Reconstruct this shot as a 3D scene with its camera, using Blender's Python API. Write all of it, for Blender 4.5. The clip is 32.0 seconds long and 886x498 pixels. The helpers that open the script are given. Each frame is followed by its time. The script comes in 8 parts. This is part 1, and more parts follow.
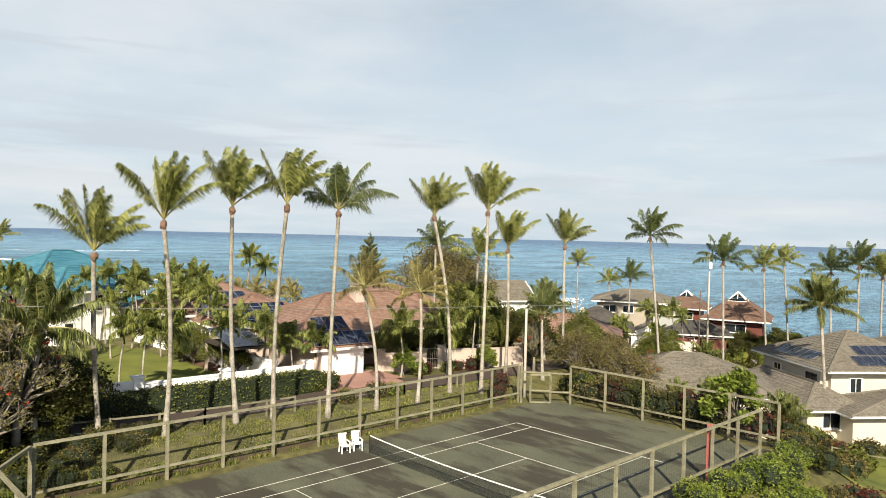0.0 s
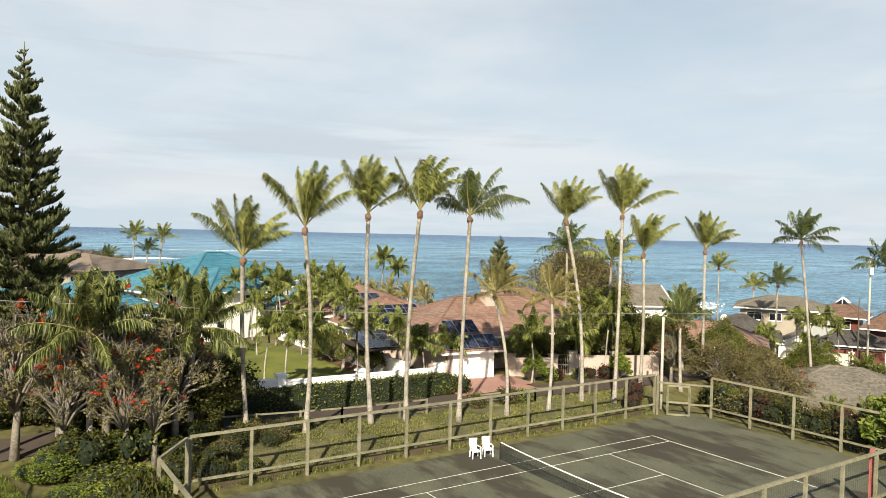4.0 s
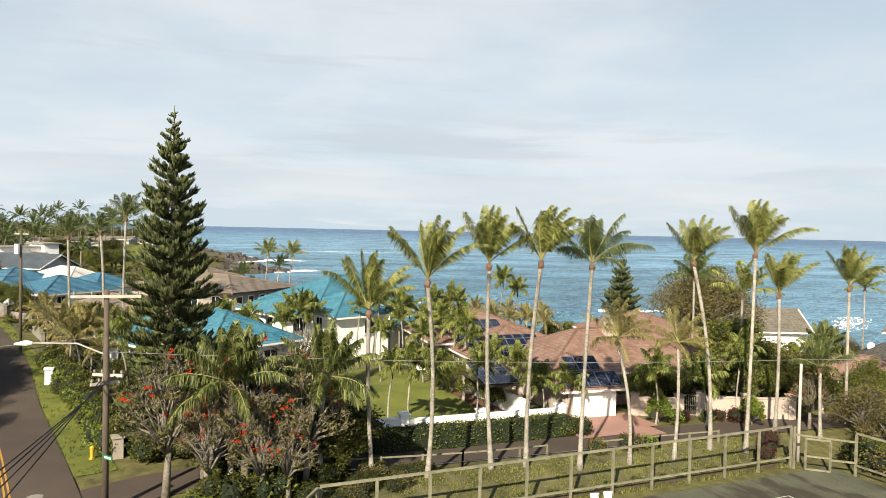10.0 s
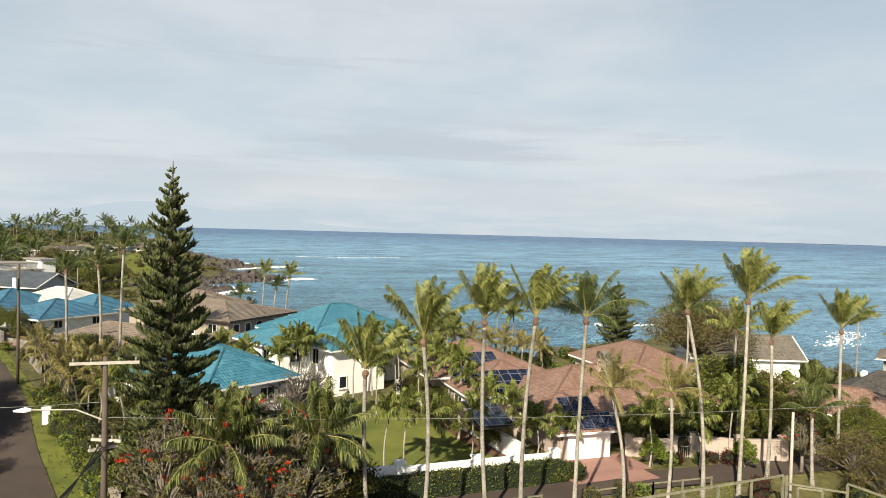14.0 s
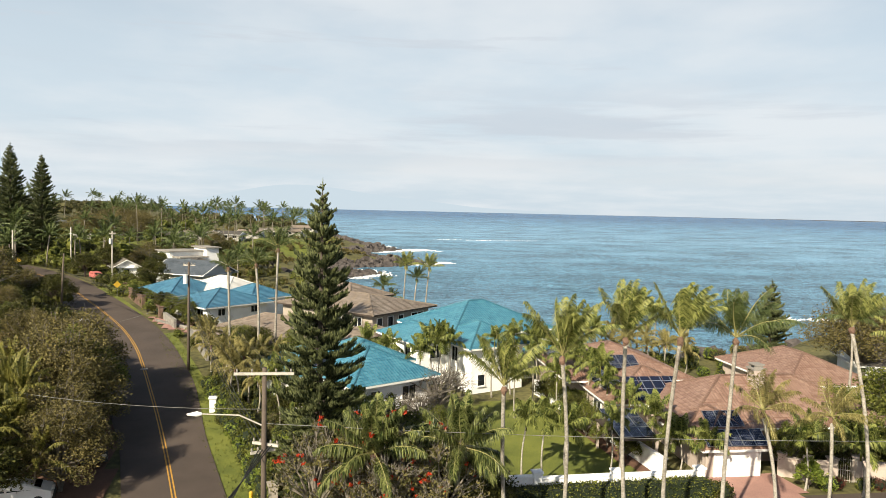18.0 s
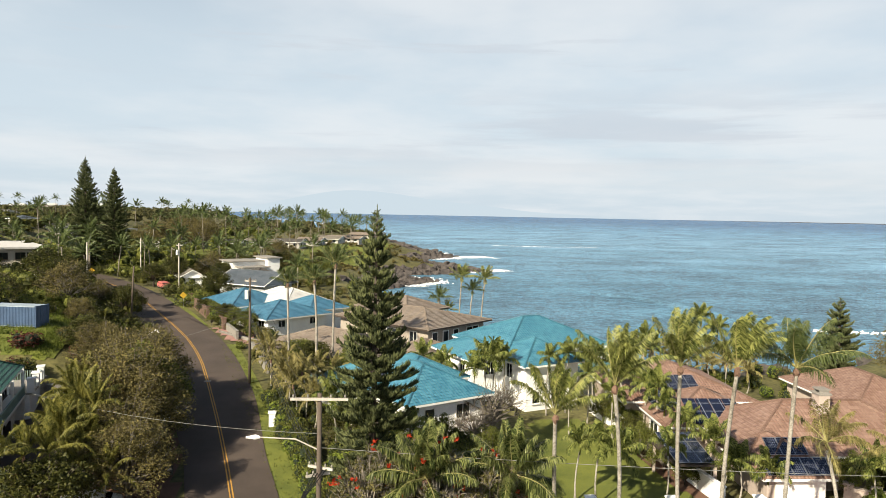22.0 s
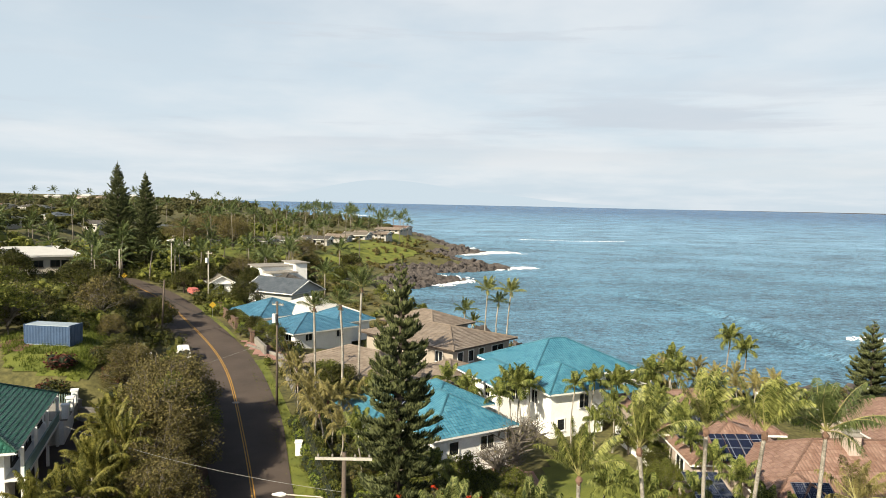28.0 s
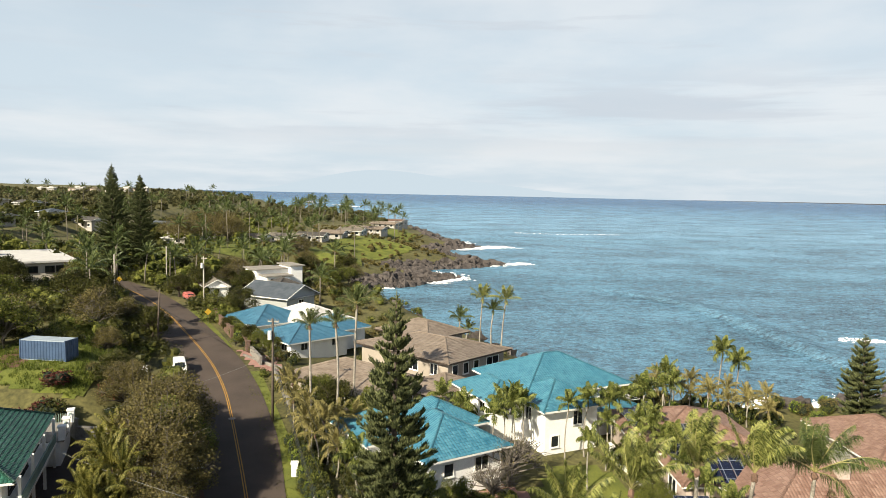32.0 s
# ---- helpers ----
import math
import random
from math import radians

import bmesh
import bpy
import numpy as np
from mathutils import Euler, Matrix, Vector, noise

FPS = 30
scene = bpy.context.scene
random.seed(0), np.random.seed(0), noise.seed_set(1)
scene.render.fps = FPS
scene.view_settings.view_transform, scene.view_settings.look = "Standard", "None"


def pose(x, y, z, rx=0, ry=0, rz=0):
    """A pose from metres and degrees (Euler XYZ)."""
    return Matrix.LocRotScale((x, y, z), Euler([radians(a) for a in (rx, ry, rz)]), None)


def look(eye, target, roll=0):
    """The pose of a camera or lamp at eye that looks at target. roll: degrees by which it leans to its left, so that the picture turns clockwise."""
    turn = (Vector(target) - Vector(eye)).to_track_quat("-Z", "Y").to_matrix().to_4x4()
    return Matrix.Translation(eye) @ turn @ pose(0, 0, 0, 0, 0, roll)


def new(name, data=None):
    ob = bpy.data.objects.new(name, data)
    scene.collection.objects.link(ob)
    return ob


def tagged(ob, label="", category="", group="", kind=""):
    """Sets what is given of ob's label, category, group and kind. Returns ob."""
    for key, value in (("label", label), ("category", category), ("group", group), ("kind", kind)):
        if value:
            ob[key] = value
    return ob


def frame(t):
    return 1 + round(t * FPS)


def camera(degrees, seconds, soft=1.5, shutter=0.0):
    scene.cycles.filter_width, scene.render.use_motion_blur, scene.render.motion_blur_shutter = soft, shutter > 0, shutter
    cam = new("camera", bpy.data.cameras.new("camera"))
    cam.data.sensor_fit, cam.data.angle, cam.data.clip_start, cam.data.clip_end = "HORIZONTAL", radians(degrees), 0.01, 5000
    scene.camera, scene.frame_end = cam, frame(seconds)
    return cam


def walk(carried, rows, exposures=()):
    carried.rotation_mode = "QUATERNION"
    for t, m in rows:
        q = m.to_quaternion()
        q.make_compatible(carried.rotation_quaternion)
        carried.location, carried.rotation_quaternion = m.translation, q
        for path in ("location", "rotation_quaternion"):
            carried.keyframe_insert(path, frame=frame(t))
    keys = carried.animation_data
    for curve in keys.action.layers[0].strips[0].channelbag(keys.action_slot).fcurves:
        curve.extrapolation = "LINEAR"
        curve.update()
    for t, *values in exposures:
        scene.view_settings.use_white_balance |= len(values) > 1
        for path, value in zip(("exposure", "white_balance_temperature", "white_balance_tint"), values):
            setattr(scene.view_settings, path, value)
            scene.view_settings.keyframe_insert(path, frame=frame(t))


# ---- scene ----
cam = camera(63.4, 32.0, soft=0.55)
PATH = [
    (0, (31.459, -25.468, 12.679), (30.013, -24.087, 12.639), 1.4),
    (1, (31.278, -25.299, 12.789), (29.767, -23.989, 12.745), 1.4),
    (2, (31.299, -25.392, 12.885), (29.733, -24.149, 12.842), 1.4),
    (3, (31.272, -25.417, 12.929), (29.652, -24.244, 12.886), 1.5),
    (3.5, (31.225, -25.44, 12.948), (29.581, -24.301, 12.903), 1.4),
    (5.5, (31.406, -25.358, 13.161), (29.646, -24.408, 13.11), 1.4),
    (6, (31.473, -25.354, 13.231), (29.686, -24.458, 13.18), 1.3),
    (7, (31.422, -25.245, 13.704), (29.605, -24.411, 13.651), 1.3),
    (8, (31.594, -25.38, 14.335), (29.767, -24.568, 14.281), 1.4),
    (9, (31.397, -25.554, 15.18), (29.57, -24.743, 15.126), 1.3),
    (10, (31.266, -25.701, 16.064), (29.439, -24.89, 16.005), 1.3),
    (11, (31.279, -25.866, 17.015), (29.451, -25.055, 16.954), 1.3),
    (12, (31.193, -25.871, 17.933), (29.37, -25.051, 17.873), 1.3),
    (13, (31.578, -25.877, 18.739), (29.758, -25.051, 18.688), 1.4),
    (14, (31.569, -25.859, 19.393), (29.745, -25.04, 19.34), 1.5),
    (14.5, (31.58, -25.812, 19.601), (29.74, -25.034, 19.526), 1.6),
    (16.5, (31.512, -25.922, 20.904), (29.614, -25.302, 20.784), 1.5),
    (17, (31.589, -25.959, 21.099), (29.674, -25.395, 20.98), 1.4),
    (18, (31.64, -26.042, 21.516), (29.697, -25.584, 21.4), 1.3),
    (19, (31.689, -26.063, 21.876), (29.729, -25.683, 21.762), 1.1),
    (20, (32.03, -26.176, 22.276), (30.058, -25.862, 22.164), 1.1),
    (21, (32.148, -26.061, 22.575), (30.173, -25.761, 22.467), 1.1),
    (22, (32.048, -25.791, 22.895), (30.074, -25.491, 22.789), 1.1),
    (23, (32.08, -25.897, 23.36), (30.102, -25.617, 23.257), 1.2),
    (24, (32.131, -26.013, 23.877), (30.151, -25.752, 23.772), 1.2),
    (25, (32.193, -26.227, 24.579), (30.211, -25.982, 24.465), 1.1),
    (25.5, (32.188, -26.195, 24.851), (30.206, -25.956, 24.735), 1.2),
    (27.5, (31.957, -25.726, 26.688), (29.975, -25.497, 26.551), 1.1),
    (28, (31.826, -25.682, 26.972), (29.843, -25.456, 26.834), 1.2),
    (29, (31.752, -25.673, 27.777), (29.77, -25.446, 27.63), 1.1),
    (30, (31.75, -25.774, 28.58), (29.77, -25.544, 28.424), 1.1),
    (31, (31.807, -25.834, 29.365), (29.827, -25.598, 29.205), 1.1),
    (32, (31.894, -25.69, 30.132), (29.915, -25.451, 29.966), 1.2),
]
walk(cam, [(t, look(eye, target, roll)) for t, eye, target, roll in PATH],
     [(0, 0.85), (6, 0.88), (9, 0.90), (12, 0.82), (14, 0.72), (17, 0.86), (32, 0.88)])

# ---- world, sun ----
SUN_AZ, SUN_EL = math.atan2(0.73, -0.68), radians(33)
sun_dir = Vector((0.73 * math.cos(SUN_EL), -0.68 * math.cos(SUN_EL), math.sin(SUN_EL))).normalized()
sun = new("sun", bpy.data.lights.new("sun", "SUN"))
sun.data.energy, sun.data.angle, sun.data.color = 5.0, radians(0.6), (1.0, 0.893, 0.69)
sun.matrix_world = look((0, 0, 60), Vector((0, 0, 60)) - sun_dir)

world = bpy.data.worlds.new("sky")
scene.world = world
world.use_nodes = True
wn, wl = world.node_tree.nodes, world.node_tree.links
wn.clear()


def wnode(kind, **kw):
    n = wn.new(kind)
    for k, v in kw.items():
        n.inputs[k].default_value = v
    return n


w_out = wn.new("ShaderNodeOutputWorld")
w_bg = wnode("ShaderNodeBackground", Strength=0.0495)
w_sky = wn.new("ShaderNodeTexSky")
w_sky.sky_type, w_sky.sun_disc = "NISHITA", False
w_sky.sun_elevation, w_sky.sun_rotation = SUN_EL, SUN_AZ
w_sky.dust_density, w_sky.air_density = 2.0, 1.0
w_co = wn.new("ShaderNodeTexCoord")
w_sep = wn.new("ShaderNodeSeparateXYZ")
wl.new(w_co.outputs["Generated"], w_sep.inputs[0])
# thin cloud sheets, seen on a flat layer overhead
w_zc = wn.new("ShaderNodeMath")
w_zc.operation = "MAXIMUM"
w_zc.inputs[1].default_value = 0.0
wl.new(w_sep.outputs["Z"], w_zc.inputs[0])
w_za = wn.new("ShaderNodeMath")
w_za.inputs[1].default_value = 0.12
wl.new(w_zc.outputs[0], w_za.inputs[0])
w_div = wn.new("ShaderNodeVectorMath")
w_div.operation = "DIVIDE"
w_cmb = wn.new("ShaderNodeCombineXYZ")
for i in range(3):
    wl.new(w_za.outputs[0], w_cmb.inputs[i])
wl.new(w_co.outputs["Generated"], w_div.inputs[0])
wl.new(w_cmb.outputs[0], w_div.inputs[1])


def cloud(scale, detail, lo, hi, offset):
    off = wn.new("ShaderNodeVectorMath")
    off.inputs[1].default_value = offset
    wl.new(w_div.outputs[0], off.inputs[0])
    n = wnode("ShaderNodeTexNoise", Scale=scale, Detail=detail, Roughness=0.55)
    wl.new(off.outputs[0], n.inputs["Vector"])
    r = wn.new("ShaderNodeMapRange")
    r.interpolation_type = "SMOOTHSTEP"
    r.inputs["From Min"].default_value, r.inputs["From Max"].default_value = lo, hi
    wl.new(n.outputs["Fac"], r.inputs["Value"])
    return r.outputs["Result"]


def wmix(a, b, fac, gain=1.0):
    g = wn.new("ShaderNodeMath")
    g.operation = "MULTIPLY"
    g.inputs[1].default_value = gain
    wl.new(fac, g.inputs[0])
    m = wn.new("ShaderNodeMix")
    m.data_type = "RGBA"
    wl.new(g.outputs[0], m.inputs["Factor"])
    wl.new(a, m.inputs[6])
    m.inputs[7].default_value = b
    return m.outputs[2]


w_one = wn.new("ShaderNodeValue")
w_one.outputs[0].default_value = 1.0
w_haze = wn.new("ShaderNodeMapRange")
w_haze.interpolation_type = "SMOOTHSTEP"
w_haze.inputs["From Min"].default_value, w_haze.inputs["From Max"].default_value = 0.10, 0.68
w_haze.inputs["To Min"].default_value, w_haze.inputs["To Max"].default_value = 0.90, 0.0
wl.new(w_zc.outputs[0], w_haze.inputs["Value"])
w_thin = wn.new("ShaderNodeMapRange")
w_thin.interpolation_type = "SMOOTHSTEP"
w_thin.inputs["From Min"].default_value, w_thin.inputs["From Max"].default_value = 0.30, 0.62
w_thin.inputs["To Min"].default_value, w_thin.inputs["To Max"].default_value = 1.0, 0.0
wl.new(w_zc.outputs[0], w_thin.inputs["Value"])


def thinned(fac):
    m = wn.new("ShaderNodeMath")
    m.operation = "MULTIPLY"
    wl.new(fac, m.inputs[0])
    wl.new(w_thin.outputs["Result"], m.inputs[1])
    return m.outputs[0]


# long low cloud banks, drawn out along the horizon
w_flat = wn.new("ShaderNodeVectorMath")
w_flat.operation = "MULTIPLY"
w_flat.inputs[1].default_value = (1.0, 1.0, 13.0)
wl.new(w_co.outputs["Generated"], w_flat.inputs[0])


def bank(scale, lo, hi, zlo, zmid, zhi, offset):
    off = wn.new("ShaderNodeVectorMath")
    off.inputs[1].default_value = offset
    wl.new(w_flat.outputs[0], off.inputs[0])
    n = wnode("ShaderNodeTexNoise", Scale=scale, Detail=6, Roughness=0.58)
    wl.new(off.outputs[0], n.inputs["Vector"])
    r = wn.new("ShaderNodeMapRange")
    r.interpolation_type = "SMOOTHSTEP"
    r.inputs["From Min"].default_value, r.inputs["From Max"].default_value = lo, hi
    wl.new(n.outputs["Fac"], r.inputs["Value"])
    out_ = r.outputs["Result"]
    for a0, a1 in ((zlo, zmid), (zhi, zmid)):
        e0 = wn.new("ShaderNodeMapRange")
        e0.interpolation_type = "SMOOTHSTEP"
        e0.inputs["From Min"].default_value, e0.inputs["From Max"].default_value = a0, a1
        wl.new(w_zc.outputs[0], e0.inputs["Value"])
        mu = wn.new("ShaderNodeMath")
        mu.operation = "MULTIPLY"
        wl.new(out_, mu.inputs[0])
        wl.new(e0.outputs["Result"], mu.inputs[1])
        out_ = mu.outputs[0]
    return out_


c = wmix(w_sky.outputs[0], (7.5, 8.7, 9.6, 1), w_haze.outputs["Result"])
c = wmix(c, (9.3, 9.65, 9.9, 1), thinned(cloud(0.7, 5, 0.36, 0.70, (2.0, 1.0, 0))), 0.7)
c = wmix(c, (6.5, 7.1, 7.85, 1), bank(1.9, 0.45, 0.58, 0.03, 0.11, 0.19, (1.3, 4.2, 0.7)), 0.6)
c = wmix(c, (6.9, 7.5, 8.2, 1), bank(3.0, 0.56, 0.66, 0.13, 0.22, 0.34, (7.3, 2.2, 3.7)), 0.6)
c = wmix(c, (8.9, 9.0, 9.0, 1), bank(1.2, 0.40, 0.70, 0.01, 0.05, 0.10, (3.3, 1.2, 5.7)), 0.45)
wl.new(c, w_bg.inputs["Color"])
wl.new(w_bg.outputs[0], w_out.inputs[0])


# ---- materials ----
def material(name, col, rough=0.7, var=0.25, scale=1.5, fine=14.0, bump=0.15, metal=0.0, spec=0.4, island=0.0, col2=None, thru=0.0):
    """A procedural surface: col and col2 mixed by two scales of noise in metres, with fine relief."""
    m = bpy.data.materials.new(name)
    m.use_nodes = True
    nt = m.node_tree
    b = nt.nodes["Principled BSDF"]
    b.inputs["Roughness"].default_value, b.inputs["Metallic"].default_value = rough, metal
    b.inputs["Specular IOR Level"].default_value = spec if not island else 0.18
    g = nt.nodes.new("ShaderNodeNewGeometry")
    n1, n2 = nt.nodes.new("ShaderNodeTexNoise"), nt.nodes.new("ShaderNodeTexNoise")
    n1.inputs["Scale"].default_value, n1.inputs["Detail"].default_value = scale, 5
    n2.inputs["Scale"].default_value, n2.inputs["Detail"].default_value = fine, 3
    for n in (n1, n2):
        nt.links.new(g.outputs["Position"], n.inputs["Vector"])
    add = nt.nodes.new("ShaderNodeMath")
    nt.links.new(n1.outputs["Fac"], add.inputs[0])
    nt.links.new(n2.outputs["Fac"], add.inputs[1])
    last = add.outputs[0]
    if island:
        oi = nt.nodes.new("ShaderNodeObjectInfo")
        mu = nt.nodes.new("ShaderNodeMath")
        mu.operation = "MULTIPLY_ADD"
        mu.inputs[1].default_value, mu.inputs[2].default_value = island, -island / 2
        ad2 = nt.nodes.new("ShaderNodeMath")
        nt.links.new(g.outputs["Random Per Island"], ad2.inputs[0])
        nt.links.new(oi.outputs["Random"], ad2.inputs[1])
        hf = nt.nodes.new("ShaderNodeMath")
        hf.operation = "FRACT"
        nt.links.new(ad2.outputs[0], hf.inputs[0])
        nt.links.new(hf.outputs[0], mu.inputs[0])
        ad3 = nt.nodes.new("ShaderNodeMath")
        nt.links.new(last, ad3.inputs[0])
        nt.links.new(mu.outputs[0], ad3.inputs[1])
        last = ad3.outputs[0]
    mr = nt.nodes.new("ShaderNodeMapRange")
    mr.inputs["From Min"].default_value, mr.inputs["From Max"].default_value = 0.65, 1.35
    nt.links.new(last, mr.inputs["Value"])
    mx = nt.nodes.new("ShaderNodeMix")
    mx.data_type = "RGBA"
    nt.links.new(mr.outputs["Result"], mx.inputs["Factor"])
    c1 = tuple(v * (1 - var) for v in col)
    c2 = col2 if col2 else tuple(min(1, v * (1 + var)) for v in col)
    mx.inputs[6].default_value, mx.inputs[7].default_value = (*c1, 1), (*c2, 1)
    nt.links.new(mx.outputs[2], b.inputs["Base Color"])
    if bump:
        bu = nt.nodes.new("ShaderNodeBump")
        bu.inputs["Strength"].default_value, bu.inputs["Distance"].default_value = bump, 0.05
        nt.links.new(n2.outputs["Fac"], bu.inputs["Height"])
        nt.links.new(bu.outputs[0], b.inputs["Normal"])
    if thru:
        tr = nt.nodes.new("ShaderNodeBsdfTranslucent")
        nt.links.new(mx.outputs[2], tr.inputs["Color"])
        ms = nt.nodes.new("ShaderNodeMixShader")
        ms.inputs[0].default_value = thru
        nt.links.new(b.outputs[0], ms.inputs[1])
        nt.links.new(tr.outputs[0], ms.inputs[2])
        nt.links.new(ms.outputs[0], nt.nodes["Material Output"].inputs[0])
    return m


def panel_material():
    """Dark solar cells with fine silver grid lines over the UV map, one unit a cell."""
    m = material("solar_cells", (0.012, 0.016, 0.035), 0.15, 0.3, 0.4, 5, 0.0, spec=0.6)
    nt = m.node_tree
    b = nt.nodes["Principled BSDF"]
    old = b.inputs["Base Color"].links[0].from_socket
    uv, sp = nt.nodes.new("ShaderNodeUVMap"), nt.nodes.new("ShaderNodeSeparateXYZ")
    nt.links.new(uv.outputs[0], sp.inputs[0])
    lines_ = []
    for i in range(2):
        fr, gt = nt.nodes.new("ShaderNodeMath"), nt.nodes.new("ShaderNodeMath")
        fr.operation, gt.operation = "FRACT", "GREATER_THAN"
        gt.inputs[1].default_value = 0.93
        nt.links.new(sp.outputs[i], fr.inputs[0])
        nt.links.new(fr.outputs[0], gt.inputs[0])
        lines_.append(gt.outputs[0])
    mxm, mx = nt.nodes.new("ShaderNodeMath"), nt.nodes.new("ShaderNodeMix")
    mxm.operation, mx.data_type = "MAXIMUM", "RGBA"
    nt.links.new(lines_[0], mxm.inputs[0])
    nt.links.new(lines_[1], mxm.inputs[1])
    nt.links.new(mxm.outputs[0], mx.inputs["Factor"])
    nt.links.new(old, mx.inputs[6])
    mx.inputs[7].default_value = (0.16, 0.18, 0.22, 1)
    nt.links.new(mx.outputs[2], b.inputs["Base Color"])
    return m


def tile_material(name, col, col2, tw, th, barrel=0.6, rough=0.55, spec=0.4):
    """Roof tiles over the UV map in metres: u along the eave, v up the slope; tw by th tiles, rounded across."""
    m = bpy.data.materials.new(name)
    m.use_nodes = True
    nt = m.node_tree
    b = nt.nodes["Principled BSDF"]
    b.inputs["Roughness"].default_value, b.inputs["Specular IOR Level"].default_value = rough, spec
    uv = nt.nodes.new("ShaderNodeUVMap")
    sep = nt.nodes.new("ShaderNodeSeparateXYZ")
    nt.links.new(uv.outputs[0], sep.inputs[0])

    def op(o, a, v=None):
        n = nt.nodes.new("ShaderNodeMath")
        n.operation = o
        nt.links.new(a, n.inputs[0])
        if v is not None:
            if isinstance(v, float):
                n.inputs[1].default_value = v
            else:
                nt.links.new(v, n.inputs[1])
        return n.outputs[0]

    u, v = op("DIVIDE", sep.outputs[0], float(tw)), op("DIVIDE", sep.outputs[1], float(th))
    fu, fv = op("FLOOR", u), op("FLOOR", v)
    cb = nt.nodes.new("ShaderNodeCombineXYZ")
    nt.links.new(fu, cb.inputs[0])
    nt.links.new(fv, cb.inputs[1])
    wn1 = nt.nodes.new("ShaderNodeTexWhiteNoise")
    nt.links.new(cb.outputs[0], wn1.inputs["Vector"])
    geo = nt.nodes.new("ShaderNodeNewGeometry")
    ns = nt.nodes.new("ShaderNodeTexNoise")
    ns.inputs["Scale"].default_value, ns.inputs["Detail"].default_value = 0.5, 5
    nt.links.new(geo.outputs["Position"], ns.inputs["Vector"])
    sm = op("ADD", op("MULTIPLY", wn1.outputs["Value"], 0.6), op("MULTIPLY", ns.outputs["Fac"], 0.8))
    mr = nt.nodes.new("ShaderNodeMapRange")
    mr.inputs["From Min"].default_value, mr.inputs["From Max"].default_value = 0.3, 1.1
    nt.links.new(sm, mr.inputs["Value"])
    mx = nt.nodes.new("ShaderNodeMix")
    mx.data_type = "RGBA"
    mx.inputs[6].default_value, mx.inputs[7].default_value = (*col, 1), (*col2, 1)
    nt.links.new(mr.outputs["Result"], mx.inputs["Factor"])
    nt.links.new(mx.outputs[2], b.inputs["Base Color"])
    hs = op("ABSOLUTE", op("SINE", op("MULTIPLY", u, math.pi)))
    hv = op("SUBTRACT", v, fv)
    h = op("ADD", op("MULTIPLY", hs, float(barrel)), op("MULTIPLY", hv, -0.5))
    bu = nt.nodes.new("ShaderNodeBump")
    bu.inputs["Strength"].default_value, bu.inputs["Distance"].default_value = 1.0, 0.07
    nt.links.new(h, bu.inputs["Height"])
    nt.links.new(bu.outputs[0], b.inputs["Normal"])
    return m


def stained(m, dark):
    """Adds broad damp stains with soft ragged borders to a surface."""
    nt = m.node_tree
    b = nt.nodes["Principled BSDF"]
    old = b.inputs["Base Color"].links[0].from_socket
    geo = nt.nodes.new("ShaderNodeNewGeometry")
    mp = nt.nodes.new("ShaderNodeMapping")
    mp.inputs["Rotation"].default_value = (0, 0, 0.5)
    mp.inputs["Scale"].default_value = (0.10, 0.30, 1)
    nt.links.new(geo.outputs["Position"], mp.inputs["Vector"])
    n = nt.nodes.new("ShaderNodeTexNoise")
    n.inputs["Scale"].default_value, n.inputs["Detail"].default_value, n.inputs["Roughness"].default_value = 1.0, 7, 0.62
    nt.links.new(mp.outputs[0], n.inputs["Vector"])
    mr = nt.nodes.new("ShaderNodeMapRange")
    mr.inputs["From Min"].default_value, mr.inputs["From Max"].default_value = 0.48, 0.56
    mr.inputs["To Max"].default_value = 0.9
    nt.links.new(n.outputs["Fac"], mr.inputs["Value"])
    mx = nt.nodes.new("ShaderNodeMix")
    mx.data_type = "RGBA"
    nt.links.new(mr.outputs["Result"], mx.inputs["Factor"])
    nt.links.new(old, mx.inputs[6])
    mx.inputs[7].default_value = (*dark, 1)
    nt.links.new(mx.outputs[2], b.inputs["Base Color"])
    return m


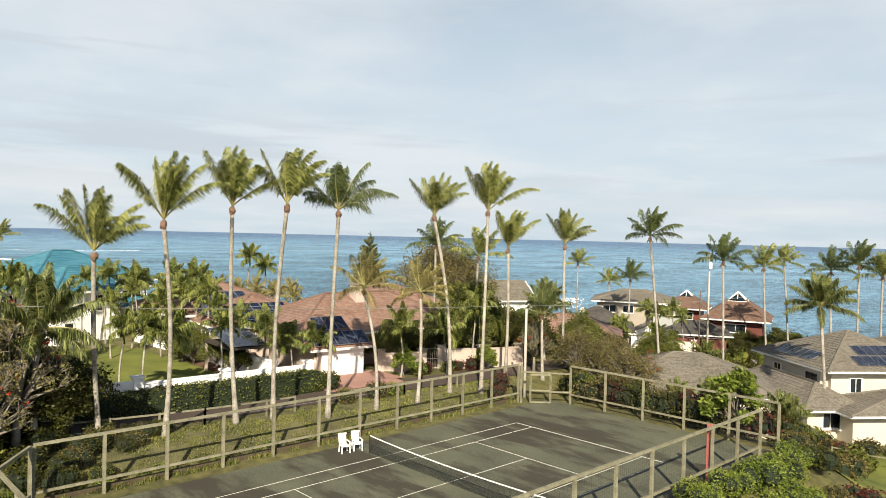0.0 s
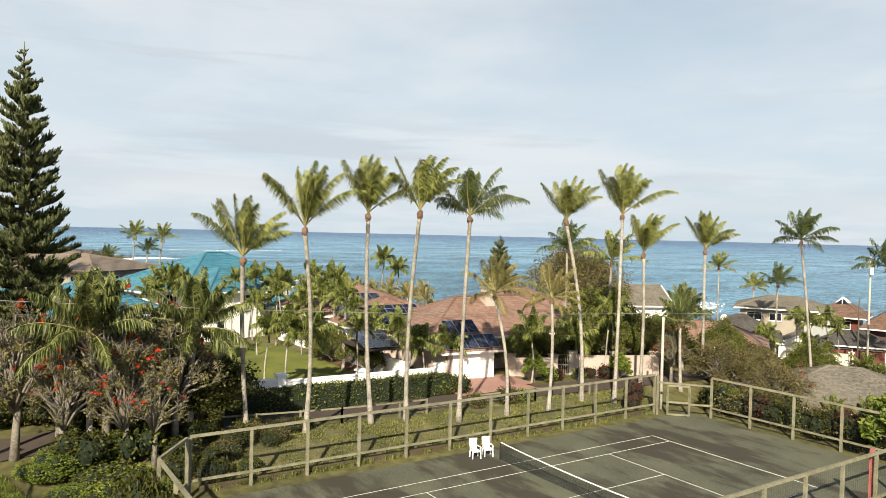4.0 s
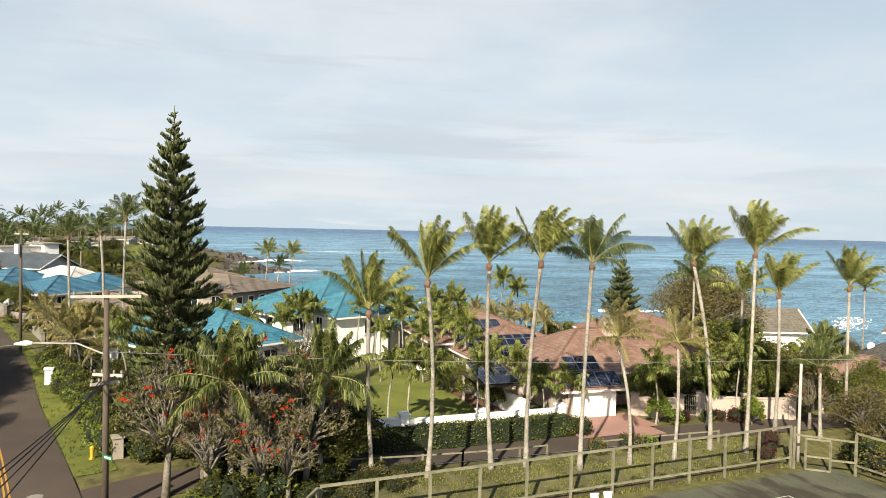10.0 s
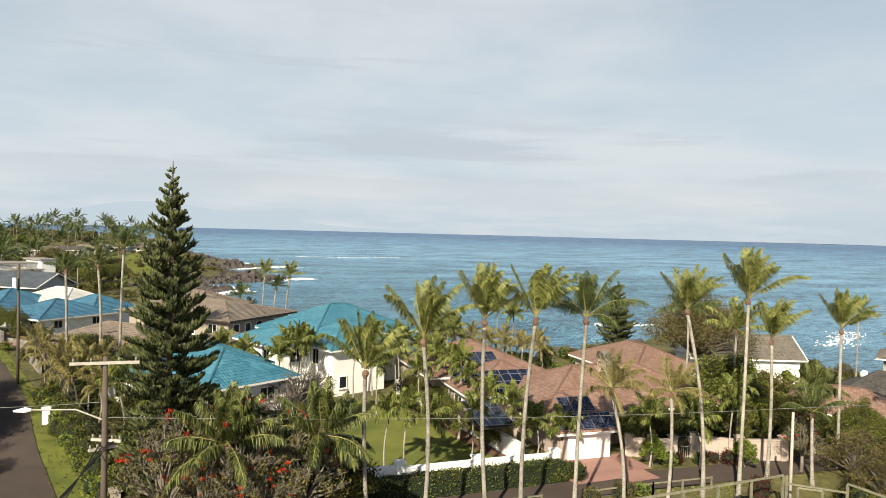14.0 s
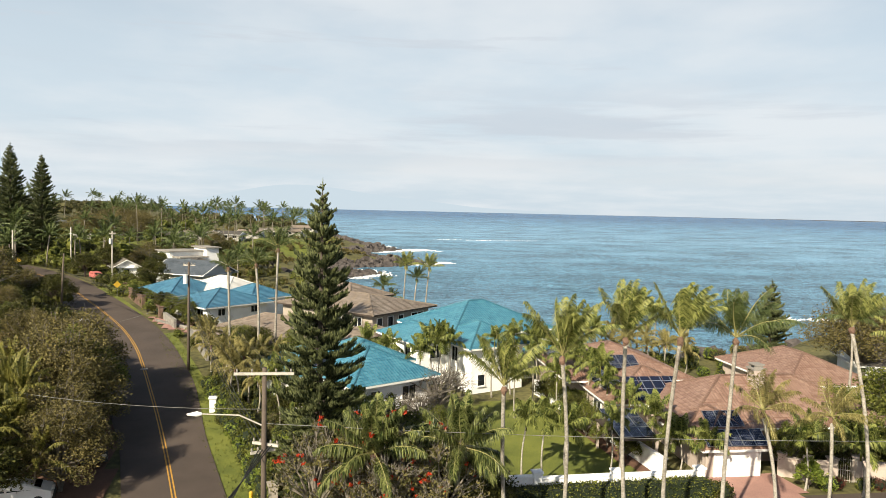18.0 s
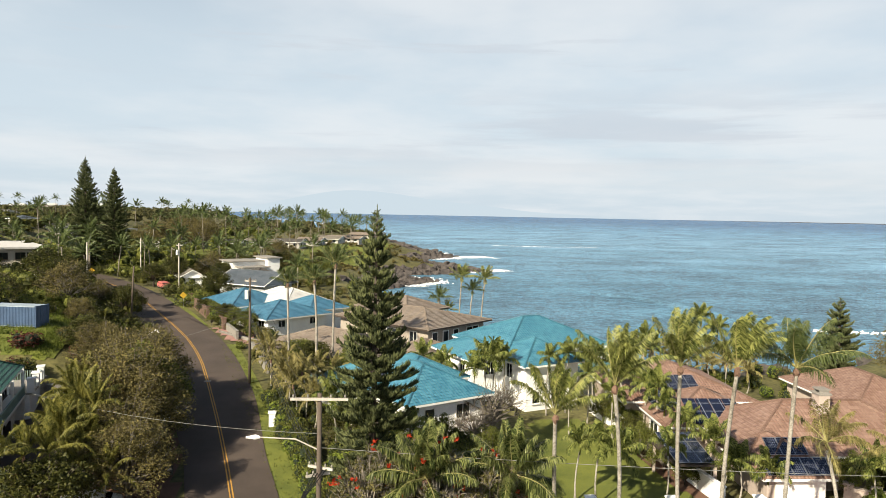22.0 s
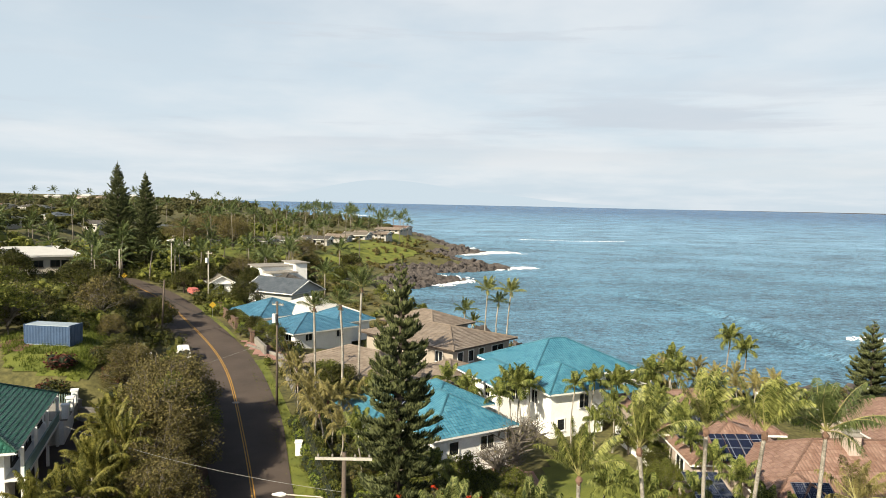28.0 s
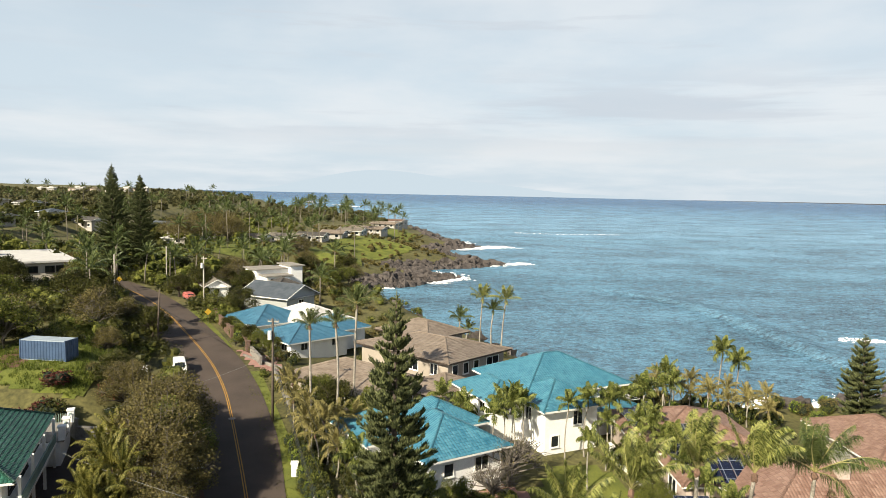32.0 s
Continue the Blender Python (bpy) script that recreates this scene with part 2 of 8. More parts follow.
M = {
    "white": material("white_render", (0.83, 0.83, 0.82), 0.8, 0.10, 0.6, 6),
    "cream": material("cream_render", (0.55, 0.50, 0.42), 0.8, 0.10, 0.6, 6),
    "brick": material("brown_brick", (0.105, 0.062, 0.045), 0.85, 0.35, 2.2, 9, 0.35, col2=(0.200, 0.130, 0.098)),
    "pinkwall": material("pale_pink_render", (0.441, 0.365, 0.319), 0.8, 0.1, 0.6, 6),
    "tanwall": material("tan_render", (0.319, 0.281, 0.236), 0.8, 0.1, 0.6, 6),
    "greywall": material("grey_siding", (0.319, 0.334, 0.334), 0.8, 0.1, 0.6, 6),
    "redwood": material("red_painted_wood", (0.120, 0.034, 0.026), 0.6, 0.2, 0.8, 8),
    "trim": material("white_trim", (0.78, 0.77, 0.74), 0.6, 0.06, 1, 9),
    "dark_trim": material("dark_wood_trim", (0.046, 0.034, 0.027), 0.7, 0.25, 1, 9),
    "glass": material("window_glass", (0.015, 0.02, 0.025), 0.06, 0.2, 0.4, 1.2, 0.02, spec=0.6),
    "panel": panel_material(),
    "alu": material("aluminium_frame", (0.55, 0.56, 0.58), 0.35, 0.1, 1, 12, 0.05, metal=0.9),
    "bark": material("palm_bark", (0.22, 0.19, 0.15), 0.9, 0.4, 1.3, 9, 0.5, col2=(0.44, 0.41, 0.36)),
    "boot": material("palm_boot", (0.144, 0.087, 0.061), 0.9, 0.35, 3, 20, 0.4),
    "frond": material("palm_frond", (0.070, 0.102, 0.028), 0.38, 0.35, 0.8, 4, 0.0, island=0.9, col2=(0.36, 0.37, 0.11), thru=0.28),
    "frond_dark": material("dark_palm_frond", (0.046, 0.076, 0.023), 0.4, 0.35, 0.8, 4, 0.0, island=0.5, col2=(0.152, 0.182, 0.065), thru=0.25),
    "frond_mid": material("green_palm_frond", (0.058, 0.092, 0.022), 0.42, 0.35, 0.8, 4, 0.0, island=0.8, col2=(0.285, 0.305, 0.085), thru=0.34),
    "frond_pale": material("yellowed_palm_frond", (0.14, 0.13, 0.045), 0.5, 0.3, 0.8, 4, 0.0, island=0.5, col2=(0.36, 0.31, 0.12), thru=0.28),
    "frond_young": material("young_palm_frond", (0.032, 0.056, 0.016), 0.36, 0.4, 0.8, 4, 0.0, island=0.9, col2=(0.220, 0.240, 0.080), thru=0.25),
    "frond_gold": material("golden_palm_frond", (0.076, 0.091, 0.019), 0.45, 0.35, 0.8, 4, 0.0, island=0.7, col2=(0.258, 0.236, 0.057), thru=0.3),
    "rachis": material("frond_midrib", (0.274, 0.251, 0.099), 0.5, 0.3, 3, 12, 0),
    "nut": material("coconut_husk", (0.129, 0.099, 0.038), 0.5, 0.3, 3, 12, 0.1),
    "pine": material("pine_needles", (0.030, 0.044, 0.020), 0.7, 0.35, 0.6, 5, 0.0, island=0.7, col2=(0.150, 0.165, 0.068)),
    "pinebark": material("pine_bark", (0.068, 0.053, 0.042), 0.9, 0.3, 2, 12, 0.5),
    "wood": material("weathered_timber", (0.167, 0.156, 0.103), 0.85, 0.3, 2.5, 18, 0.3, col2=(0.281, 0.266, 0.190), island=0.2),
    "oldwood": material("dark_old_timber", (0.076, 0.057, 0.034), 0.9, 0.35, 2.0, 14, 0.3),
    "pole": material("creosoted_pole", (0.095, 0.074, 0.058), 0.85, 0.35, 1.5, 14, 0.3),
    "arm": material("weathered_crossarm", (0.426, 0.395, 0.350), 0.85, 0.25, 2, 16, 0.2),
    "asphalt": material("asphalt", (0.060, 0.045, 0.037), 0.9, 0.25, 0.25, 30, 0.25, col2=(0.092, 0.070, 0.057)),
    "concrete": material("concrete", (0.251, 0.236, 0.213), 0.9, 0.25, 0.7, 20, 0.2),
    "paver": material("pink_paving", (0.319, 0.182, 0.152), 0.85, 0.2, 0.7, 12, 0.2),
    "court": stained(material("court_paint", (0.085, 0.090, 0.061), 0.85, 0.3, 0.3, 9, 0.1, col2=(0.133, 0.137, 0.095)), (0.038, 0.033, 0.024)),
    "line": material("line_paint", (0.62, 0.61, 0.56), 0.8, 0.2, 2, 25, 0.05),
    "yellowline": material("yellow_line_paint", (0.418, 0.228, 0.038), 0.8, 0.25, 2, 25, 0.05),
    "bankgrass": material("rough_bank_grass", (0.084, 0.106, 0.023), 0.7, 0.35, 0.6, 5, 0.0, island=0.7, col2=(0.258, 0.258, 0.076), thru=0.2),
    "rankgrass": material("rank_green_grass", (0.065, 0.103, 0.014), 0.7, 0.35, 0.6, 5, 0.0, island=0.7, col2=(0.190, 0.220, 0.038), thru=0.25),
    "lawn": material("lawn", (0.082, 0.115, 0.016), 0.95, 0.35, 0.35, 22, 0.6, col2=(0.185, 0.200, 0.034)),
    "drygrass": material("dry_grass", (0.057, 0.065, 0.023), 0.95, 0.5, 0.7, 14, 0.8, col2=(0.167, 0.152, 0.065)),
    "soil": material("red_soil", (0.122, 0.065, 0.042), 0.95, 0.3, 0.8, 12, 0.4),
    "rock": material("lava_rock", (0.032, 0.028, 0.028), 0.85, 0.45, 0.3, 2.0, 0.8, col2=(0.118, 0.101, 0.093)),
    "foam": material("sea_foam", (0.82, 0.84, 0.86), 0.9, 0.08, 0.3, 2, 0.3),
    "leaf": material("leaves", (0.048, 0.070, 0.013), 0.5, 0.35, 0.5, 3, 0.0, island=0.7, col2=(0.185, 0.195, 0.042), thru=0.25),
    "leaf_dark": material("dark_leaves", (0.026, 0.035, 0.009), 0.5, 0.35, 0.5, 3, 0.0, island=0.6, col2=(0.087, 0.087, 0.020), thru=0.2),
    "leaf_lime": material("lime_leaves", (0.105, 0.160, 0.024), 0.5, 0.3, 0.5, 3, 0.0, island=0.6, col2=(0.255, 0.300, 0.055), thru=0.3),
    "leaf_olive": material("olive_leaves", (0.065, 0.062, 0.022), 0.6, 0.35, 0.5, 3, 0.0, island=0.6, col2=(0.205, 0.170, 0.062), thru=0.22),
    "leaf_coral": material("dull_green_leaves", (0.068, 0.068, 0.021), 0.5, 0.35, 0.5, 3, 0.0, island=0.6, col2=(0.198, 0.175, 0.065), thru=0.2),
    "leaf_red": material("dark_red_leaves", (0.061, 0.017, 0.017), 0.5, 0.3, 0.8, 4, 0.0, island=0.5, col2=(0.129, 0.046, 0.030), thru=0.2),
    "flower": material("red_orange_blossom", (0.380, 0.042, 0.015), 0.5, 0.25, 2, 12, 0.0, island=0.5, thru=0.2),
    "twig": material("grey_twigs", (0.091, 0.076, 0.061), 0.9, 0.3, 2, 12, 0.2, col2=(0.205, 0.182, 0.156)),
    "coralbark": material("brown_grey_bark", (0.115, 0.098, 0.078), 0.9, 0.3, 2, 12, 0.2, col2=(0.28, 0.25, 0.205)),
    # near-black fill: the shade deep between leaves is put into this colour
    "core": material("inner_shade", (0.012, 0.020, 0.008), 0.9, 0.4, 1.5, 8, 0.6),
    "plastic": material("white_plastic", (0.80, 0.80, 0.79), 0.4, 0.03, 1, 8, 0.0),
    "red": material("faded_red_paint", (0.395, 0.114, 0.099), 0.7, 0.2, 2, 10, 0.1),
    "net": material("dark_net_cord", (0.02, 0.022, 0.02), 0.9, 0.2, 3, 20, 0),
    "blue_steel": material("blue_painted_steel", (0.042, 0.076, 0.144), 0.55, 0.25, 0.9, 6, 0.1),
    "green_trim": material("pale_green_trim", (0.228, 0.319, 0.289), 0.6, 0.15, 1, 9),
    "blacksteel": material("black_steel", (0.02, 0.02, 0.02), 0.5, 0.2, 1, 9, 0.0),
    "tyre": material("tyre_rubber", (0.02, 0.02, 0.02), 0.8, 0.2, 3, 15, 0.1),
    "green_sign": material("green_enamel", (0.015, 0.152, 0.068), 0.5, 0.15, 2, 9, 0.0),
    "yellow": material("yellow_enamel", (0.494, 0.319, 0.030), 0.5, 0.15, 2, 9, 0.0),
    "stone": material("grey_stonework", (0.198, 0.182, 0.160), 0.9, 0.35, 2.2, 9, 0.5, col2=(0.319, 0.304, 0.274)),
    "thatch": material("whitened_roofing", (0.52, 0.51, 0.49), 0.8, 0.15, 0.8, 5, 0.2),
    "teal": material("teal_awning", (0.046, 0.167, 0.144), 0.6, 0.2, 1, 8, 0.0),
    "farroof": tile_material("pale_flat_roofing", (0.42, 0.41, 0.38), (0.58, 0.56, 0.52), 0.6, 0.6, 0.1, 0.85),
    # olive leaf colour with distance haze put in as lower saturation
    "leaf_far": material("hazed_leaves", (0.042, 0.046, 0.017), 0.6, 0.35, 0.04, 0.5, 0.0, island=0.6, col2=(0.125, 0.118, 0.049), thru=0.2),
    "farwall": material("far_white_walls", (0.342, 0.327, 0.304), 0.8, 0.1, 0.05, 1, 0),
    "cable": material("black_cable", (0.015, 0.015, 0.015), 0.6, 0.2, 1, 5, 0.0),
    "cable_pale": material("weathered_wire", (0.22, 0.22, 0.21), 0.5, 0.2, 1, 5, 0.0),
    "t_pink": tile_material("terracotta_tiles", (0.182, 0.103, 0.076), (0.327, 0.217, 0.171), 0.30, 0.40),
    "t_blue": tile_material("glazed_blue_tiles", (0.028, 0.140, 0.218), (0.105, 0.290, 0.380), 0.33, 0.40, rough=0.35, spec=0.5),
    "t_blue2": tile_material("deep_blue_tiles", (0.027, 0.108, 0.186), (0.100, 0.250, 0.365), 0.33, 0.40, rough=0.35, spec=0.5),
    "t_tan": tile_material("tan_flat_tiles", (0.152, 0.118, 0.091), (0.274, 0.228, 0.186), 0.45, 0.40, 0.3),
    "t_grey": tile_material("grey_shingles", (0.103, 0.090, 0.072), (0.228, 0.207, 0.173), 0.17, 0.2, 0.1, 0.85),
    "t_dark": tile_material("dark_shingles", (0.042, 0.038, 0.036), (0.106, 0.099, 0.091), 0.28, 0.26, 0.1, 0.85),
    "t_green": tile_material("glazed_green_tiles", (0.014, 0.065, 0.046), (0.038, 0.129, 0.091), 0.30, 0.38, rough=0.4),
    "t_red": tile_material("red_brown_shingles", (0.105, 0.062, 0.046), (0.195, 0.122, 0.092), 0.3, 0.3, 0.1, 0.85),
    "t_slate": tile_material("slate_blue_roof", (0.053, 0.068, 0.084), (0.106, 0.122, 0.144), 0.45, 0.5, 0.3, 0.6),
}


# ---- mesh building ----
class Geo:
    """Vertices and faces gathered for one mesh."""

    def __init__(self):
        self.v, self.f, self.uv = [], [], []

    def face(self, pts, uvs=None):
        i = len(self.v)
        self.v.extend([tuple(p) for p in pts])
        self.f.append(tuple(range(i, i + len(pts))))
        self.uv.extend(uvs if uvs else [(p[0], p[1]) for p in pts])

    def box(self, x0, y0, z0, x1, y1, z1, m=None):
        c = [Vector((x, y, z)) for z in (z0, z1) for y in (y0, y1) for x in (x0, x1)]
        if m is not None:
            c = [m @ p for p in c]
        for q in ((0, 2, 3, 1), (4, 5, 7, 6), (0, 1, 5, 4), (1, 3, 7, 5), (3, 2, 6, 7), (2, 0, 4, 6)):
            self.face([c[k] for k in q])

    def beam(self, a, b, w, h=None, sides=4):
        """A bar from a to b."""
        a, b = Vector(a), Vector(b)
        self.tube([a, b], [w / 2, (h or w) / 2] if sides != 4 else [w / 2 * 1.414] * 2, sides, turn=math.pi / 4 if sides == 4 else 0)

    def tube(self, pts, radii, sides=6, turn=0.0, cap=True):
        base = len(self.v)
        pts = [Vector(p) for p in pts]
        n = len(pts)
        for i, p in enumerate(pts):
            d = (pts[min(i + 1, n - 1)] - pts[max(i - 1, 0)])
            d = d.normalized() if d.length > 1e-9 else Vector((0, 0, 1))
            s = d.cross(Vector((0, 0, 1)))
            s = s.normalized() if s.length > 1e-3 else Vector((1, 0, 0))
            t = s.cross(d)
            for k in range(sides):
                a = turn + 2 * math.pi * k / sides
                self.v.append(tuple(p + (s * math.cos(a) + t * math.sin(a)) * radii[i]))
        for i in range(n - 1):
            for k in range(sides):
                k2 = (k + 1) % sides
                self.f.append((base + i * sides + k, base + i * sides + k2, base + (i + 1) * sides + k2, base + (i + 1) * sides + k))
                self.uv.extend([(k, i), (k + 1, i), (k + 1, i + 1), (k, i + 1)])
        if cap:
            for i, o in ((0, range(sides - 1, -1, -1)), (n - 1, range(sides))):
                self.f.append(tuple(base + i * sides + k for k in o))
                self.uv.extend([(0, 0)] * sides)

    def blob(self, c, r, seg=7, rings=5, rough=0.2, rnd=random):
        """A lumpy rounded mass."""
        c = Vector(c)
        grid = []
        for i in range(rings + 1):
            th = math.pi * i / rings
            row = []
            for k in range(seg):
                ph = 2 * math.pi * k / seg
                j = 1 + rough * (rnd.random() - 0.5) * 2
                row.append(c + Vector((r[0] * math.sin(th) * math.cos(ph) * j, r[1] * math.sin(th) * math.sin(ph) * j, r[2] * math.cos(th) * j)))
            grid.append(row)
        for i in range(rings):
            for k in range(seg):
                k2 = (k + 1) % seg
                q = [grid[i][k], grid[i + 1][k], grid[i + 1][k2], grid[i][k2]]
                if i == 0:
                    q = [grid[0][0], grid[1][k], grid[1][k2]]
                elif i == rings - 1:
                    q = [grid[i][k], grid[rings][0], grid[i][k2]]
                self.face(q)

    def mesh(self, name, mat, smooth=False):
        me = bpy.data.meshes.new(name)
        me.from_pydata(self.v, [], self.f)
        lay = me.uv_layers.new(name="UVMap")
        flat = np.array(self.uv, dtype=np.float32).ravel()
        if len(flat) == 2 * len(me.loops):
            lay.data.foreach_set("uv", flat)
        me.materials.append(mat)
        if smooth:
            me.polygons.foreach_set("use_smooth", [True] * len(me.polygons))
        me.update()
        return me


def part(name, geo, mat, parent=None, label="", smooth=False, at=None):
    """Links a Geo, or a mesh already made, as one mesh object under a thing or a part."""
    me = geo.mesh(name, mat, smooth) if isinstance(geo, Geo) else geo
    ob = new(name, me)
    if parent is not None:
        ob.parent = parent
    if at is not None:
        ob.matrix_basis = at
    if label:
        ob["label"] = label
    return ob


def thing(name, m, label, category, group="", kind=""):
    ob = new(name)
    ob.empty_display_size = 0.2
    ob.matrix_basis = m
    return tagged(ob, label, category, group, kind)


def smooth01(v, a, b):
    t = min(1.0, max(0.0, (v - a) / (b - a)))
    return t * t * (3 - 2 * t)


# ---- the lie of the land ----
SEA = -7.0
ROAD = [(60, -24), (12, -27.2), (-11, -31), (-32, -35.2), (-44, -38), (-57, -41.0), (-68, -43.9), (-82, -49.0), (-112, -62), (-131, -72), (-150, -86), (-170, -110), (-182, -140)]
COAST = [(4600, 420), (900, 260), (300, 150), (60, 114), (10, 108), (-40, 106), (-72, 92), (-77, 62), (-68, 50), (-64, 40), (-64, 30), (-68, 20), (-80, 11), (-90, 7), (-101, 4), (-114, -4), (-140, -13), (-170, -20), (-214, -36), (-240, -40), (-236, -30), (-239, -20), (-240, -10), (-250, -2), (-266, 12), (-276, 2), (-292, -4),
         (-300, 8), (-307, 26), (-322, 44), (-334, 34), (-366, 26), (-400, 22), (-414, 34), (-427, 50), (-450, 40), (-490, 36), (-560, 34), (-650, 28), (-692, 20), (-735, 0), (-780, -26), (-865, -60), (-990, -104), (-1213, -176), (-1511, -275), (-2098, -440), (-4500, -1400)]
COAST_XY = np.array(COAST, dtype=float)


def road_y(x):
    for (x0, y0), (x1, y1) in zip(ROAD, ROAD[1:]):
        if x1 <= x <= x0:
            return y0 + (y1 - y0) * (x - x0) / (x1 - x0)
    return ROAD[0][1] if x > ROAD[0][0] else ROAD[-1][1]


def inland(x, y):
    """Distance to the coast, positive on land."""
    p = np.array((x, y))
    a, b = COAST_XY[:-1], COAST_XY[1:]
    d = b - a
    t = np.clip(((p - a) * d).sum(1) / (d * d).sum(1), 0, 1)
    near = a + d * t[:, None]
    r = np.hypot(*(p - near).T)
    i = int(r.argmin())
    # winding: count crossings of a ray towards the sea at far north-west
    side = 0
    for (x0, y0), (x1, y1) in zip(COAST, COAST[1:]):
        if (x0 > x) != (x1 > x):
            if y < y0 + (y1 - y0) * (x - x0) / (x1 - x0):
                side += 1
    return float(r[i]) * (1 if side % 2 or x > 4000 else -1)


def ground(x, y):
    zr = 1.0 + 0.033 * min(max(-x, 0), 150)
    s = (y - road_y(x)) * 0.94
    z = zr
    if s > 0:
        low = 0.8 + 0.012 * min(max(-x - 15, 0), 90) + 2.2 * smooth01(-x, 90, 150)
        z = zr + (low - zr) * smooth01(s, 6, 26)
        # level platform of the court, with a low bank beside it
        z += (0.0 - z) * smooth01(x, -8.0, -4.4) * smooth01(s, 4, 9)
        z -= 5.0 * smooth01((y - 22) + 0.7 * x, 0, 28) * smooth01(y, 20, 26)
        z -= 3.5 * smooth01(x, 14.5, 22) * smooth01(s, 6, 20) * (1 - smooth01(y, 20, 26))
    else:
        z += 4.8 * smooth01(-s, 8, 18) * smooth01(-x, 44, 58)
        u = s if x > -182 else y + 140 - (x + 182) * 0.42
        z += 20 * smooth01(-u, 50, 700) + 26 * smooth01(-u, 600, 2500)
    d = inland(x, y)
    rocky = 6 + 40 * smooth01(-x, 170, 250)
    if rocky > 20:
        # a low lava shelf, then a grassy rise
        t = min(1.0, max(0.0, (d - 7) / rocky))
        return SEA - 1.5 + (z - SEA + 1.5) * (0.30 * smooth01(d, -3, 9) + 0.70 * smooth01(t, 0, 1))
    z = SEA - 2.5 + (z - SEA + 2.5) * smooth01(d, -3, rocky)
    return z


def lines(marks):
    """Grid lines: (start, step) runs up to the last mark."""
    out = []
    for (a, step), (b, _) in zip(marks, marks[1:]):
        out.extend(np.arange(a, b - 1e-6, step))
    out.append(marks[-1][0])
    return out


def build_ground():
    xs = lines([(-4600, 400), (-2600, 120), (-1100, 30), (-500, 8), (-190, 2.5), (60, 10), (140, 60), (500, 400), (4500, 400)])
    ys = lines([(-4600, 400), (-2200, 150), (-700, 25), (-200, 8), (-120, 2.5), (60, 5), (160, 20), (400, 100), (1000, 500), (4500, 500)])
    me = bpy.data.meshes.new("ground")
    v = []
    for y in ys:
        for x in xs:
            z = ground(x, y)
            if inland(x, y) > 10 and abs(x) > 60:
                z += 0.25 * noise.noise((x * 0.08, y * 0.08, 0)) * (1 if abs((y - road_y(x))) > 9 else 0)
            v.append((x, y, z))
    n = len(xs)
    f = [(j * n + i, j * n + i + 1, (j + 1) * n + i + 1, (j + 1) * n + i) for j in range(len(ys) - 1) for i in range(n - 1)]
    me.from_pydata(v, [], f)
    me.polygons.foreach_set("use_smooth", [True] * len(me.polygons))
    m = material("ground_cover", (0.052, 0.056, 0.018), 0.95, 0.4, 0.12, 1.6, 0.5, col2=(0.165, 0.150, 0.052))
    nt = m.node_tree
    b = nt.nodes["Principled BSDF"]
    old = b.inputs["Base Color"].links[0].from_socket
    geo = nt.nodes.new("ShaderNodeNewGeometry")
    sp = nt.nodes.new("ShaderNodeSeparateXYZ")
    nt.links.new(geo.outputs["Position"], sp.inputs[0])
    edge = nt.nodes.new("ShaderNodeTexNoise")
    edge.inputs["Scale"].default_value, edge.inputs["Detail"].default_value = 0.12, 6
    nt.links.new(geo.outputs["Position"], edge.inputs["Vector"])
    hz_ = nt.nodes.new("ShaderNodeMath")
    hz_.operation = "MULTIPLY_ADD"
    hz_.inputs[1].default_value = 5.0
    nt.links.new(edge.outputs["Fac"], hz_.inputs[0])
    nt.links.new(sp.outputs["Z"], hz_.inputs[2])
    mr = nt.nodes.new("ShaderNodeMapRange")
    mr.inputs["From Min"].default_value, mr.inputs["From Max"].default_value = -3.7, -4.5
    nt.links.new(hz_.outputs[0], mr.inputs["Value"])
    mx = nt.nodes.new("ShaderNodeMix")
    mx.data_type = "RGBA"
    nt.links.new(mr.outputs["Result"], mx.inputs["Factor"])
    nt.links.new(old, mx.inputs[6])
    mx.inputs[7].default_value = (0.066, 0.058, 0.054, 1)
    nt.links.new(mx.outputs[2], b.inputs["Base Color"])
    me.materials.append(m)
    tagged(new("ground", me), "coastal ground with scrub, soil and dark lava rock at the shore", "ground", kind="structure")


